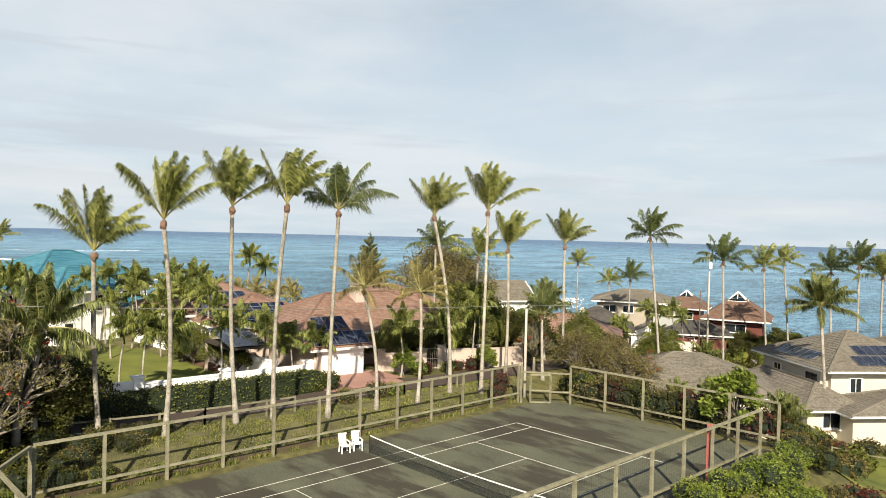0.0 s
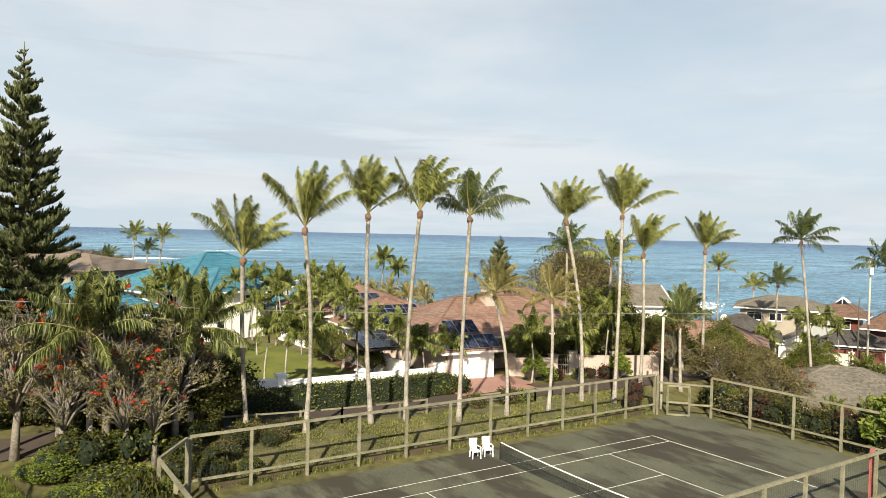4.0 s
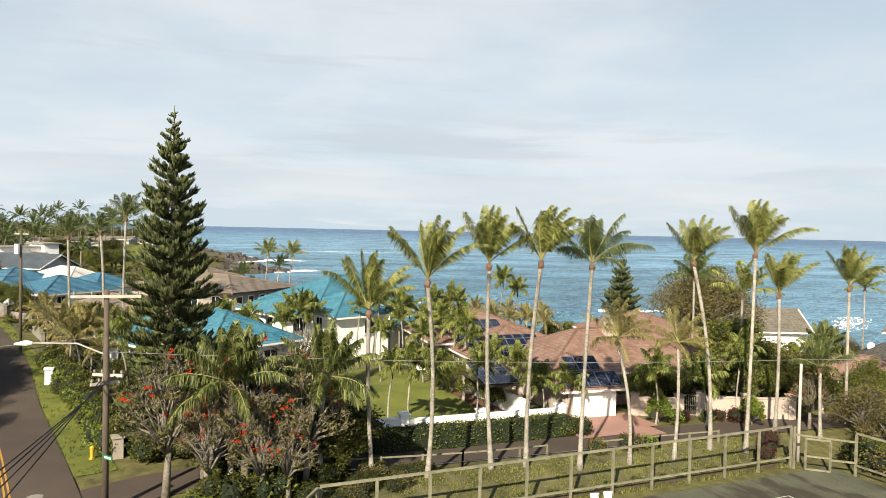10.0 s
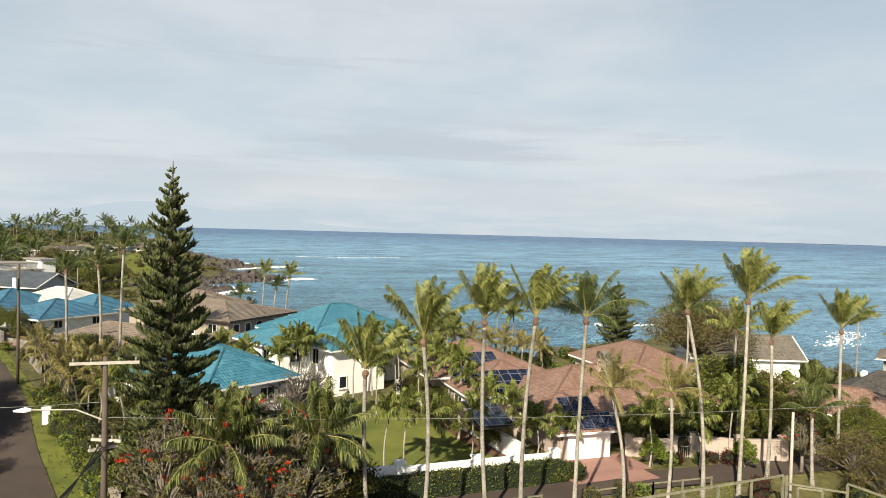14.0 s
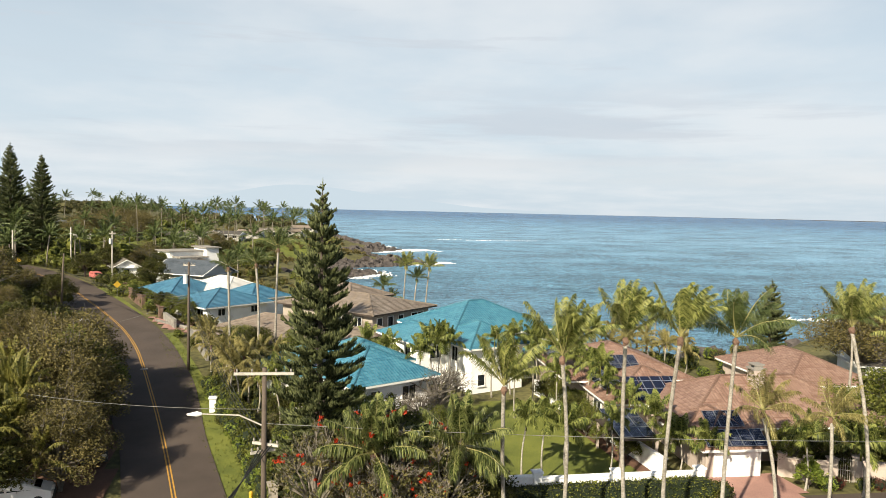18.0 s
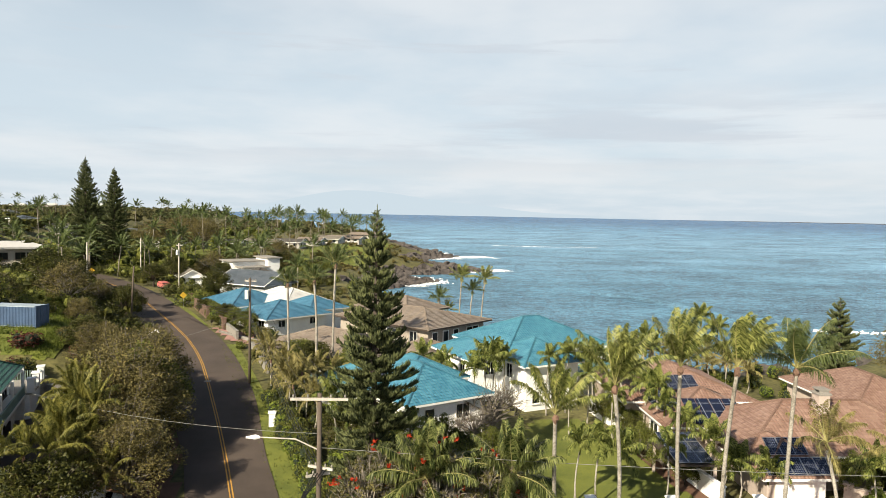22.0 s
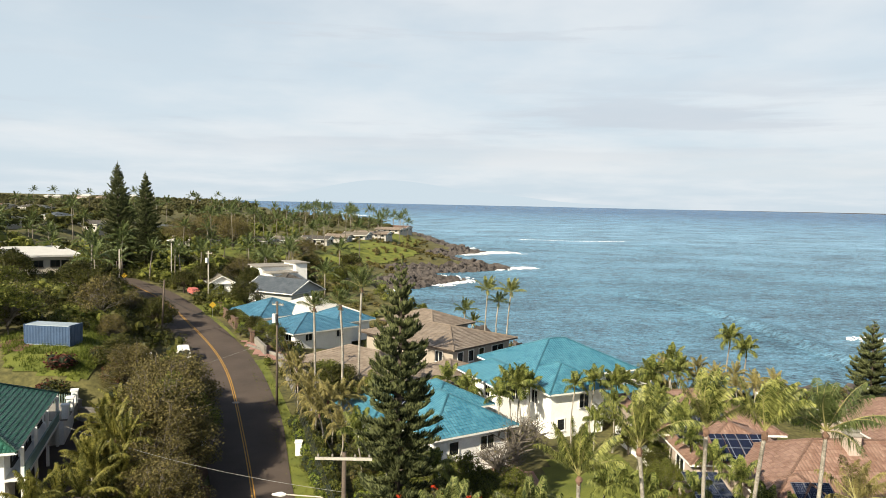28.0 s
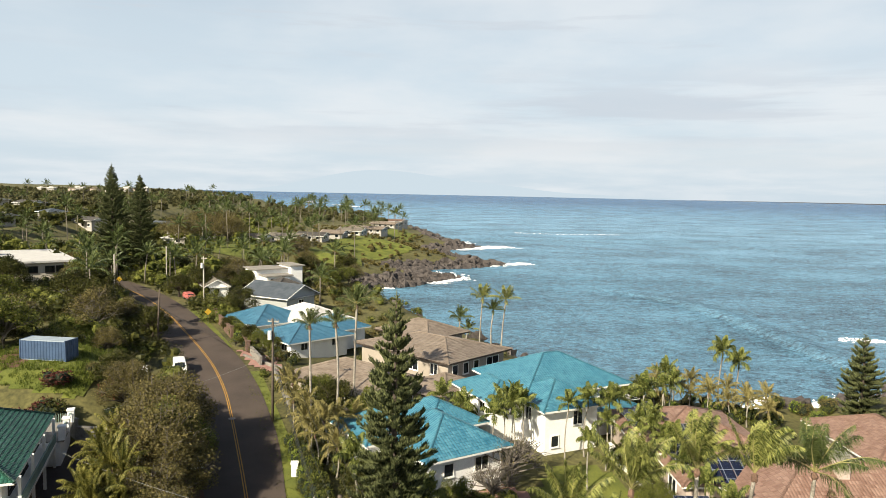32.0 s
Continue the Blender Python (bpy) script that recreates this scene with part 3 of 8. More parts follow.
def sea_material():
    """Open water: a rough wavy surface whose body colour runs from turquoise shallows to deep blue."""
    m = bpy.data.materials.new("sea_water")
    m.use_nodes = True
    nt = m.node_tree
    nt.nodes.clear()

    def node(kind, **kw):
        n = nt.nodes.new(kind)
        for k, v in kw.items():
            n.inputs[k].default_value = v
        return n

    def math_(op, a, b, c=None):
        n = nt.nodes.new("ShaderNodeMath")
        n.operation = op
        for i, v in enumerate((a, b, c)):
            if v is None:
                continue
            if isinstance(v, (int, float)):
                n.inputs[i].default_value = v
            else:
                nt.links.new(v, n.inputs[i])
        return n.outputs[0]

    geo = node("ShaderNodeNewGeometry")
    sc = nt.nodes.new("ShaderNodeMapping")
    sc.inputs["Rotation"].default_value = (0, 0, 0.55)
    sc.inputs["Scale"].default_value = (1.25, 0.80, 1)
    nt.links.new(geo.outputs["Position"], sc.inputs["Vector"])
    fac = {}
    for key, s_, d_ in (("broad", 0.0045, 4), ("swell", 0.022, 4), ("chop", 0.36, 9), ("fine", 1.5, 7)):
        n = node("ShaderNodeTexNoise", Scale=s_, Detail=d_, Roughness=0.6)
        nt.links.new(sc.outputs[0], n.inputs["Vector"])
        fac[key] = n.outputs["Fac"]
    ln = nt.nodes.new("ShaderNodeVectorMath")
    ln.operation = "DISTANCE"
    ln.inputs[1].default_value = (-120, -100, SEA)
    nt.links.new(geo.outputs["Position"], ln.inputs[0])
    far = math_("MULTIPLY_ADD", fac["broad"], 900.0, ln.outputs["Value"])
    mr = node("ShaderNodeMapRange")
    mr.inputs["From Min"].default_value, mr.inputs["From Max"].default_value = 400, 2800
    nt.links.new(far, mr.inputs["Value"])
    cr = nt.nodes.new("ShaderNodeValToRGB")
    nt.links.new(mr.outputs["Result"], cr.inputs[0])
    e = cr.color_ramp.elements
    e[0].position, e[0].color = 0.0, (0.058, 0.142, 0.205, 1)
    e[1].position, e[1].color = 1.0, (0.042, 0.104, 0.205, 1)
    k = cr.color_ramp.elements.new(0.3)
    k.color = (0.138, 0.262, 0.372, 1)
    k = cr.color_ramp.elements.new(0.6)
    k.color = (0.094, 0.196, 0.305, 1)
    # wave shading put into the body colour: darker troughs and paler crests
    wave_shade = math_("ADD", math_("MULTIPLY", fac["swell"], 0.8), math_("ADD", math_("MULTIPLY", fac["chop"], 0.9), math_("MULTIPLY", fac["fine"], 1.2)))
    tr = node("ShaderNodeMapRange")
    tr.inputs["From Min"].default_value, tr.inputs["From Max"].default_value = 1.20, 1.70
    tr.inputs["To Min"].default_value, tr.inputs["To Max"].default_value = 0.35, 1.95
    nt.links.new(wave_shade, tr.inputs["Value"])
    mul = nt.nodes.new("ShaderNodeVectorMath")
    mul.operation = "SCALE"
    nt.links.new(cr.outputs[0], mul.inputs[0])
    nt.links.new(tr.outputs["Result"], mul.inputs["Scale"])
    bu = node("ShaderNodeBump", Strength=1.0, Distance=1.6)
    nt.links.new(math_("MULTIPLY_ADD", fac["fine"], 0.25, fac["chop"]), bu.inputs["Height"])
    df, gl = node("ShaderNodeBsdfDiffuse"), node("ShaderNodeBsdfGlossy", Roughness=0.25)
    gl.inputs["Color"].default_value = (0.9, 0.95, 1.0, 1)
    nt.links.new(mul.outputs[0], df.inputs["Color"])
    nt.links.new(bu.outputs[0], gl.inputs["Normal"])
    nt.links.new(bu.outputs[0], df.inputs["Normal"])
    ms, out = node("ShaderNodeMixShader"), node("ShaderNodeOutputMaterial")
    fr = node("ShaderNodeFresnel", IOR=1.33)
    nt.links.new(bu.outputs[0], fr.inputs["Normal"])
    fm = node("ShaderNodeMapRange")
    fm.inputs["From Min"].default_value, fm.inputs["From Max"].default_value = 0.02, 0.7
    fm.inputs["To Min"].default_value, fm.inputs["To Max"].default_value = 0.10, 0.48
    nt.links.new(fr.outputs[0], fm.inputs["Value"])
    nt.links.new(fm.outputs["Result"], ms.inputs[0])
    nt.links.new(df.outputs[0], ms.inputs[1])
    nt.links.new(gl.outputs[0], ms.inputs[2])
    # scattered flecks of white water
    fk = node("ShaderNodeMapRange")
    fk.inputs["From Min"].default_value, fk.inputs["From Max"].default_value = 0.735, 0.79
    nt.links.new(math_("ADD", math_("MULTIPLY", fac["chop"], 0.6), math_("MULTIPLY", fac["broad"], 0.5)), fk.inputs["Value"])
    wh = node("ShaderNodeBsdfDiffuse", Color=(0.75, 0.78, 0.8, 1))
    m2 = node("ShaderNodeMixShader")
    nt.links.new(fk.outputs["Result"], m2.inputs[0])
    nt.links.new(ms.outputs[0], m2.inputs[1])
    nt.links.new(wh.outputs[0], m2.inputs[2])
    nt.links.new(m2.outputs[0], out.inputs[0])
    return m


def build_sea():
    g = Geo()
    rings, seg = [0, 60, 150, 300, 600, 1200, 2400, 4850], 72
    for r0, r1 in zip(rings, rings[1:]):
        for k in range(seg):
            a0, a1 = 2 * math.pi * k / seg, 2 * math.pi * (k + 1) / seg
            q = [(31 + r * math.cos(a), -26 + r * math.sin(a), SEA) for r, a in ((r0, a0), (r1, a0), (r1, a1), (r0, a1))]
            g.face(q if r0 else [q[0], q[1], q[2]])
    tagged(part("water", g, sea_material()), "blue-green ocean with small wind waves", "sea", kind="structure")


build_ground()
build_sea()


def strip(name, pts, width, lift, mat, label, category, step=2.0, side=0.0, kind="structure", height=None):
    """A band draped along a line of points."""
    dense = []
    for (x0, y0), (x1, y1) in zip(pts, pts[1:]):
        n = max(1, int(math.hypot(x1 - x0, y1 - y0) / step))
        dense.extend([(x0 + (x1 - x0) * i / n, y0 + (y1 - y0) * i / n) for i in range(n)])
    dense.append(pts[-1])
    sm = [dense[0]]
    for i in range(1, len(dense) - 1):
        k = min(4, i, len(dense) - 1 - i)
        seg = dense[i - k:i + k + 1]
        sm.append((sum(p[0] for p in seg) / len(seg), sum(p[1] for p in seg) / len(seg)))
    sm.append(dense[-1])
    rows = []
    for i, (x, y) in enumerate(sm):
        x0, y0 = sm[max(i - 1, 0)]
        x1, y1 = sm[min(i + 1, len(sm) - 1)]
        d = Vector((x1 - x0, y1 - y0, 0)).normalized()
        nrm = Vector((-d.y, d.x, 0))
        c = Vector((x, y, 0)) + nrm * side
        row = []
        cuts = 4 if callable(width) else max(1, int(width / 2.2))
        for k in range(cuts + 1):
            p = c + nrm * ((width(x) if callable(width) else width) * (k / cuts - 0.5))
            p.z = (height(p.x, p.y) if height else ground(p.x, p.y)) + lift
            row.append(p)
        rows.append(row)
    g = Geo()
    for a, b in zip(rows, rows[1:]):
        for k in range(len(a) - 1):
            g.face([a[k], b[k], b[k + 1], a[k + 1]])
    return tagged(part(name, g, mat), label, category, kind=kind)


def patch(name, pts, lift, mat, label, category, cell=2.0, kind="structure"):
    """A flat patch of ground inside a polygon, draped on the land."""
    xs, ys = [p[0] for p in pts], [p[1] for p in pts]

    def inside(x, y):
        c = False
        for (x0, y0), (x1, y1) in zip(pts, pts[1:] + pts[:1]):
            if (y0 > y) != (y1 > y) and x < x0 + (x1 - x0) * (y - y0) / (y1 - y0):
                c = not c
        return c
    g = Geo()
    nx, ny = int((max(xs) - min(xs)) / cell) + 1, int((max(ys) - min(ys)) / cell) + 1
    for i in range(nx):
        for j in range(ny):
            x, y = min(xs) + i * cell, min(ys) + j * cell
            if inside(x + cell / 2, y + cell / 2):
                g.face([(a, b, ground(a, b) + lift) for a, b in ((x, y), (x + cell, y), (x + cell, y + cell), (x, y + cell))])
    return tagged(part(name, g, mat), label, category, kind=kind)


# ---- roads ----
strip("road", ROAD, lambda x: 6.5 + 2.3 * smooth01(-x, 26, 48), 0.10, M["asphalt"], "dark two-lane asphalt road curving along the coast", "road")
for off in (-0.11, 0.11):
    strip("road_line", ROAD[1:], 0.10, 0.115, M["yellowline"], "double yellow centre line of the road", "road marking", side=off)
LANE = [(-9, -29), (-12.5, -22), (-12.4, -12), (-12.0, -3), (-11.4, 6), (-10.4, 18), (-9, 34), (-4, 48), (0, 70)]
strip("lane", LANE, 3.6, 0.05, M["asphalt"], "narrow asphalt lane between the palms and the garden wall", "road")


# ---- houses ----
def slope(g, a, b, c, d, course=0.4, step=0.035):
    """Tiled slope in stepped courses: eave a to b, top d to c."""
    a, b, c, d = map(Vector, (a, b, c, d))
    nrm = (b - a).cross(d - a)
    nrm = nrm.normalized() if nrm.length > 1e-6 else (b - a).cross(c - a).normalized()
    along = (b - a).normalized()
    rise = ((c + d) / 2 - (a + b) / 2).length
    n = max(2, round(rise / course))
    o = a.dot(along)
    for i in range(n):
        t0, t1 = i / n, (i + 1) / n
        p, q = a.lerp(d, t0) + nrm * step, b.lerp(c, t0) + nrm * step
        r, s = b.lerp(c, t1), a.lerp(d, t1)
        v0, v1 = i * course, (i + 1) * course - 0.001
        uv = [(p.dot(along) - o, v0), (q.dot(along) - o, v0), (r.dot(along) - o, v1), (s.dot(along) - o, v1)]
        if (r - s).length < 1e-4:
            g.face([p, q, r], uv[:3])
        else:
            g.face([p, q, r, s], uv)
        lo, hi = a.lerp(d, t0), b.lerp(c, t0)
        g.face([lo, hi, q, p], [(0, v0 + 0.001)] * 4)


def caps(g, a, b, r=0.13, length=0.42):
    """Rounded ridge tiles from a to b, each overlapping the next."""
    a, b = Vector(a), Vector(b)
    n = max(1, int((b - a).length / length))
    for i in range(n):
        p, q = a.lerp(b, i / n), a.lerp(b, (i + 1.12) / n)
        g.tube([p, q], [r * 1.12, r * 0.9], 6)


def hip_roof(parent, L, W, z, rise, mat, m=None, over=0.7, cap=True, gable=False, cap_mat=None, gable_mat=None):
    """Hip or gable roof over an L by W plan (eaves included), ridge along x."""
    m = m or Matrix()
    hl, hw = L / 2 + over, W / 2 + over
    k = 0.0 if gable else min(hw, hl)
    e = [m @ Vector(p) for p in ((-hl, -hw, z), (hl, -hw, z), (hl, hw, z), (-hl, hw, z))]
    r = [m @ Vector((-(hl - k), 0, z + rise)), m @ Vector((hl - k, 0, z + rise))]
    g = Geo()
    slope(g, e[0], e[1], r[1], r[0])
    slope(g, e[2], e[3], r[0], r[1])
    if not gable:
        slope(g, e[1], e[2], r[1], r[1])
        slope(g, e[3], e[0], r[0], r[0])
    else:
        for sx in (-1, 1):
            ends = Geo()
            t = [m @ Vector((sx * (hl - over), y, zz)) for y, zz in ((-hw, z - 0.05), (hw, z - 0.05), (0, z + rise - 0.06))]
            ends.face(t if sx > 0 else t[::-1])
            gw = part("gable_wall", ends, gable_mat or M["trim"], parent)
            for y in (-hw, hw):
                bb = Geo()
                bb.beam(m @ Vector((sx * (hl - 0.02), y, z - 0.06)), m @ Vector((sx * (hl - 0.02), 0, z + rise - 0.06)), 0.16)
                part("bargeboard", bb, M["trim"], gw)
    roof = part("roof", g, mat, parent)
    f = Geo()
    dn = Vector((0, 0, 0.2))
    for i in range(4):
        a, b = e[i], e[(i + 1) % 4]
        if gable and i in (1, 3):
            continue
        f.face([a - dn, b - dn, b + Vector((0, 0, 0.035)), a + Vector((0, 0, 0.035))])
    f.face([p - dn * 0.9 for p in reversed(e)])
    part("fascia", f, M["dark_trim"] if mat == M["t_tan"] else M["trim"], parent)
    if cap:
        c = Geo()
        if (r[1] - r[0]).length > 0.3:
            caps(c, r[0], r[1])
        if not gable:
            for a, b in ((e[0], r[0]), (e[3], r[0]), (e[1], r[1]), (e[2], r[1])):
                caps(c, a, b)
        part("ridge_cap", c, cap_mat or mat, roof)
    return roof


def window(parent, m, w, h, mullions=1, mat="trim", name="window"):
    """A framed window on a wall: m stands at its middle, y outwards."""
    f = Geo()
    t = 0.09
    for x0, x1, z0, z1 in ((-w / 2 - t, w / 2 + t, -h / 2 - t, -h / 2), (-w / 2 - t, w / 2 + t, h / 2, h / 2 + t),
                           (-w / 2 - t, -w / 2, -h / 2, h / 2), (w / 2, w / 2 + t, -h / 2, h / 2)):
        f.box(x0, -0.02, z0, x1, 0.09, z1, m)
    for i in range(mullions):
        x = -w / 2 + w * (i + 1) / (mullions + 1)
        f.box(x - 0.03, -0.02, -h / 2, x + 0.03, 0.07, h / 2, m)
    fr = part(name, f, M[mat], parent)
    p = Geo()
    p.box(-w / 2, -0.02, -h / 2, w / 2, 0.03, h / 2, m)
    part("pane", p, M["glass"], fr)
    s = Geo()
    s.box(-w / 2 - 0.15, -0.02, -h / 2 - t - 0.07, w / 2 + 0.15, 0.16, -h / 2 - t - 0.005, m)
    part("sill", s, M[mat], fr)
    return fr


def door(parent, m, w, h, mat="trim", ribs=0):
    d = Geo()
    d.box(-w / 2, 0, 0, w / 2, 0.06, h, m)
    for i in range(ribs):
        z = h * (i + 0.5) / ribs
        d.box(-w / 2 + 0.1, 0.06, z - h / ribs * 0.36, w / 2 - 0.1, 0.085, z + h / ribs * 0.36, m)
    ob = part("door", d, M[mat], parent)
    f = Geo()
    for x0, x1, z0, z1 in ((-w / 2 - 0.12, -w / 2, 0, h + 0.12), (w / 2, w / 2 + 0.12, 0, h + 0.12), (-w / 2, w / 2, h, h + 0.12)):
        f.box(x0, 0, z0, x1, 0.1, z1, m)
    part("door_frame", f, M["trim"], ob)
    return ob


def walls(parent, L, W, z0, z1, mat, m=None, thick=0.22):
    """Four walls of a block, each a mesh, butted at the corners."""
    m = m or Matrix()
    for x0, y0, x1, y1 in ((-L / 2, -W / 2, L / 2, -W / 2 + thick), (-L / 2, W / 2 - thick, L / 2, W / 2),
                           (-L / 2, -W / 2 + thick, -L / 2 + thick, W / 2 - thick), (L / 2 - thick, -W / 2 + thick, L / 2, W / 2 - thick)):
        g = Geo()
        g.box(x0, y0, z0, x1, y1, z1, m)
        part("wall", g, mat, parent)


def face_m(L, W, side, off, z):
    """Pose on a wall of a block: side 0 front (-y), 1 right (+x), 2 back (+y), 3 left (-x); y outwards."""
    if side == 0:
        return pose(off, -W / 2, z, 0, 0, 180)
    if side == 1:
        return pose(L / 2, off, z, 0, 0, -90)
    if side == 2:
        return pose(off, W / 2, z)
    return pose(-L / 2, off, z, 0, 0, 90)


def block(parent, m, L, W, z1, wall, roof, rise, over=0.7, wins=(), gable=False, z0=-1.0, cap=True):
    """A walled block under a hip or gable roof; wins: (side, offset, z middle, width, height)."""
    walls(parent, L, W, z0, z1, M[wall], m)
    hip_roof(parent, L, W, z1, rise, M[roof], m, over, cap, gable, None, M[wall])
    for side, off, z, w, h in wins:
        window(parent, m @ face_m(L, W, side, off, z), w, h, 1 if w > 1.0 else 0)


def solar(parent, m, cols, rows, w=1.0, h=1.65):
    """Rows of solar panels lying on a slope: m at the lower left corner, x along, y up the slope."""
    for i in range(cols):
        for j in range(rows):
            x, y = i * (w + 0.03), j * (h + 0.04)
            f = Geo()
            f.box(x, y, 0.05, x + w, y + h, 0.10, m)
            fr = part("solar_panel", f, M["alu"], parent)
            c = Geo()
            q = [(x + 0.04, y + 0.04), (x + w - 0.04, y + 0.04), (x + w - 0.04, y + h - 0.04), (x + 0.04, y + h - 0.04)]
            c.face([m @ Vector((px, py, 0.104)) for px, py in q], [(0, 0), (6, 0), (6, 10), (0, 10)])
            part("cell_sheet", c, M["panel"], fr)


def on_slope(m, p, along, up):
    """Pose with x along and y up a slope, at p."""
    x = Vector(along).normalized()
    y = Vector(up)
    y = (y - x * y.dot(x)).normalized()
    z = x.cross(y)
    r = Matrix((x, y, z)).transposed().to_4x4()
    return m @ Matrix.Translation(p) @ r


# ---- plants ----
WIND = Vector((0.50, 0.86, 0.0))


def frond_geo(L, az, el, droop, wind, rnd, leaf=0.75, n=11, per=6, width=0.07, ahead=0.75, hang=0.6):
    """One pinnate palm leaf as two Geos: leaflets and midrib. hang: how far the leaflets fall from the midrib."""
    lf, rb = Geo(), Geo()
    d = Vector((math.cos(az) * math.cos(el), math.sin(az) * math.cos(el), math.sin(el)))
    p = Vector((0, 0, 0))
    pts, dirs = [p.copy()], [d.copy()]
    for i in range(n):
        f = (i + 1) / n
        d = (d + Vector((0, 0, -droop * f * f * 0.42)) + WIND * wind * f * f * 0.30).normalized()
        p = p + d * (L / n)
        pts.append(p.copy())
        dirs.append(d.copy())
    rb.tube(pts, [0.05 * (1 - 0.85 * i / n) for i in range(n + 1)], 4)
    down = Vector((0, 0, -1))
    for i in range(1, n):
        for k in range(per):
            t = (i + k / per) / n
            if t < 0.17:
                continue
            q = pts[i].lerp(pts[i + 1], k / per)
            dd = dirs[i]
            s = dd.cross(Vector((0, 0, 1)))
            s = s.normalized() if s.length > 0.12 else Vector((math.sin(az), -math.cos(az), 0))
            up = s.cross(dd).normalized()
            ll = leaf * min(1.0, 0.45 + 2.2 * (t - 0.17)) * max(0.40, 1 - 0.72 * t ** 4) 
            for sg in (-1, 1):
                if rnd.random() < 0.07:
                    continue
                fall = hang * rnd.uniform(0.6, 1.4)
                dr = (s * sg * rnd.uniform(0.35, 0.95) + dd * (ahead + rnd.uniform(-0.22, 0.32)) + up * rnd.uniform(-0.05, 0.3) + down * fall * 0.45 + WIND * wind * rnd.uniform(0.4, 0.9)).normalized()
                lk = ll * rnd.uniform(0.7, 1.2)
                m1 = q + dr * lk * 0.42
                tip = m1 + (dr * 0.7 + down * (0.4 + fall * 1.3) + WIND * wind * rnd.uniform(0.5, 1.3)).normalized() * lk * 0.58
                wv = (dd + s * rnd.uniform(-0.5, 0.5)) * (width / 2)
                i0 = len(lf.v)
                lf.v.extend([tuple(q - wv * 0.6), tuple(q + wv * 0.6), tuple(m1 + wv), tuple(m1 - wv), tuple(tip)])
                lf.f.extend([(i0, i0 + 1, i0 + 2, i0 + 3), (i0 + 3, i0 + 2, i0 + 4)])
                lf.uv.extend([(0, 0)] * 7)
    return lf, rb


def joined(lf, rb):
    i0 = len(lf.v)
    lf.v.extend(rb.v)
    lf.f.extend([tuple(a + i0 for a in q) for q in rb.f])
    lf.uv.extend(rb.uv)
    return lf


def crown_set(seed, count, L, mat, wind, low, leaf=0.75, per=6, width=0.07, droop=1.0, split=True, ahead=0.75, hang=0.6, top=88):
    """Meshes for one palm crown: a list of (leaf mesh, midrib mesh or None)."""
    rnd = random.Random(seed)
    out = []
    for i in range(count):
        f = (i + 0.5) / count
        el = radians(top - (top - low) * f ** 1.05) + rnd.uniform(-0.12, 0.12)
        az = i * 2.39996 + rnd.uniform(-0.35, 0.35)
        lf, rb = frond_geo(L * rnd.uniform(0.82, 1.06) * (0.85 + 0.15 * f), az, el, (0.12 + 0.50 * f) * droop, wind * rnd.uniform(0.6, 1.4), rnd, leaf, per=per, width=width, ahead=ahead, hang=hang)
        if split:
            out.append((lf.mesh("frond", mat), rb.mesh("midrib", M["rachis"])))
        else:
            out.append((joined(lf, rb).mesh("frond", mat), None))
    return out


CROWNS = [crown_set(10 + i, 12, 4.1, M["frond"], 0.24 + 0.05 * i, 38 + 3 * i, 1.0, 12, 0.056, 0.8, ahead=0.85, hang=0.5) for i in range(4)]
CROWNS_DARK = [crown_set(30 + i, 14, 3.9, M["frond_dark"], 0.28, 16, 1.1, 10, 0.042, 1.1, ahead=0.55, hang=0.8) for i in range(2)]
CROWNS_FAR = [crown_set(35 + i, 14, 3.8, M["frond"] if i < 2 else M["frond_dark"], 0.35, 2 + 6 * (i % 2), 1.05, 6, 0.075, 1.2, False, 0.55, 0.8) for i in range(4)]
CROWN_BIG = [crown_set(50, 24, 4.4, M["frond_young"], 0.14, -8, 1.25, 15, 0.07, 1.05, hang=0.85, top=84), crown_set(51, 24, 4.3, M["frond_young"], 0.14, -20, 1.25, 15, 0.07, 1.2, hang=0.95, top=84)]
CROWNS_SMALL = [crown_set(60 + i, 11, 1.9, M["frond_mid"], 0.12, -5, 0.7, 7, 0.06, 2.2, False, 0.5, 0.9) for i in range(3)]
CROWNS_AGED = [crown_set(65 + i, 14, 3.5, M["frond_pale"], 0.35, -10, 0.95, 8, 0.042, 1.4, hang=1.0) for i in range(2)]
CROWNS_ARECA = [crown_set(70 + i, 12, 2.7, M["frond_gold"], 0.1, 10, 0.5, 8, 0.05, 1.8, False, 0.7, 0.7) for i in range(2)]
CROWNS_SHAG = [crown_set(80 + i, 14, 2.8, M["frond_pale"], 0.15, -15, 0.75, 7, 0.055, 2.6, False, hang=1.1) for i in range(2)]


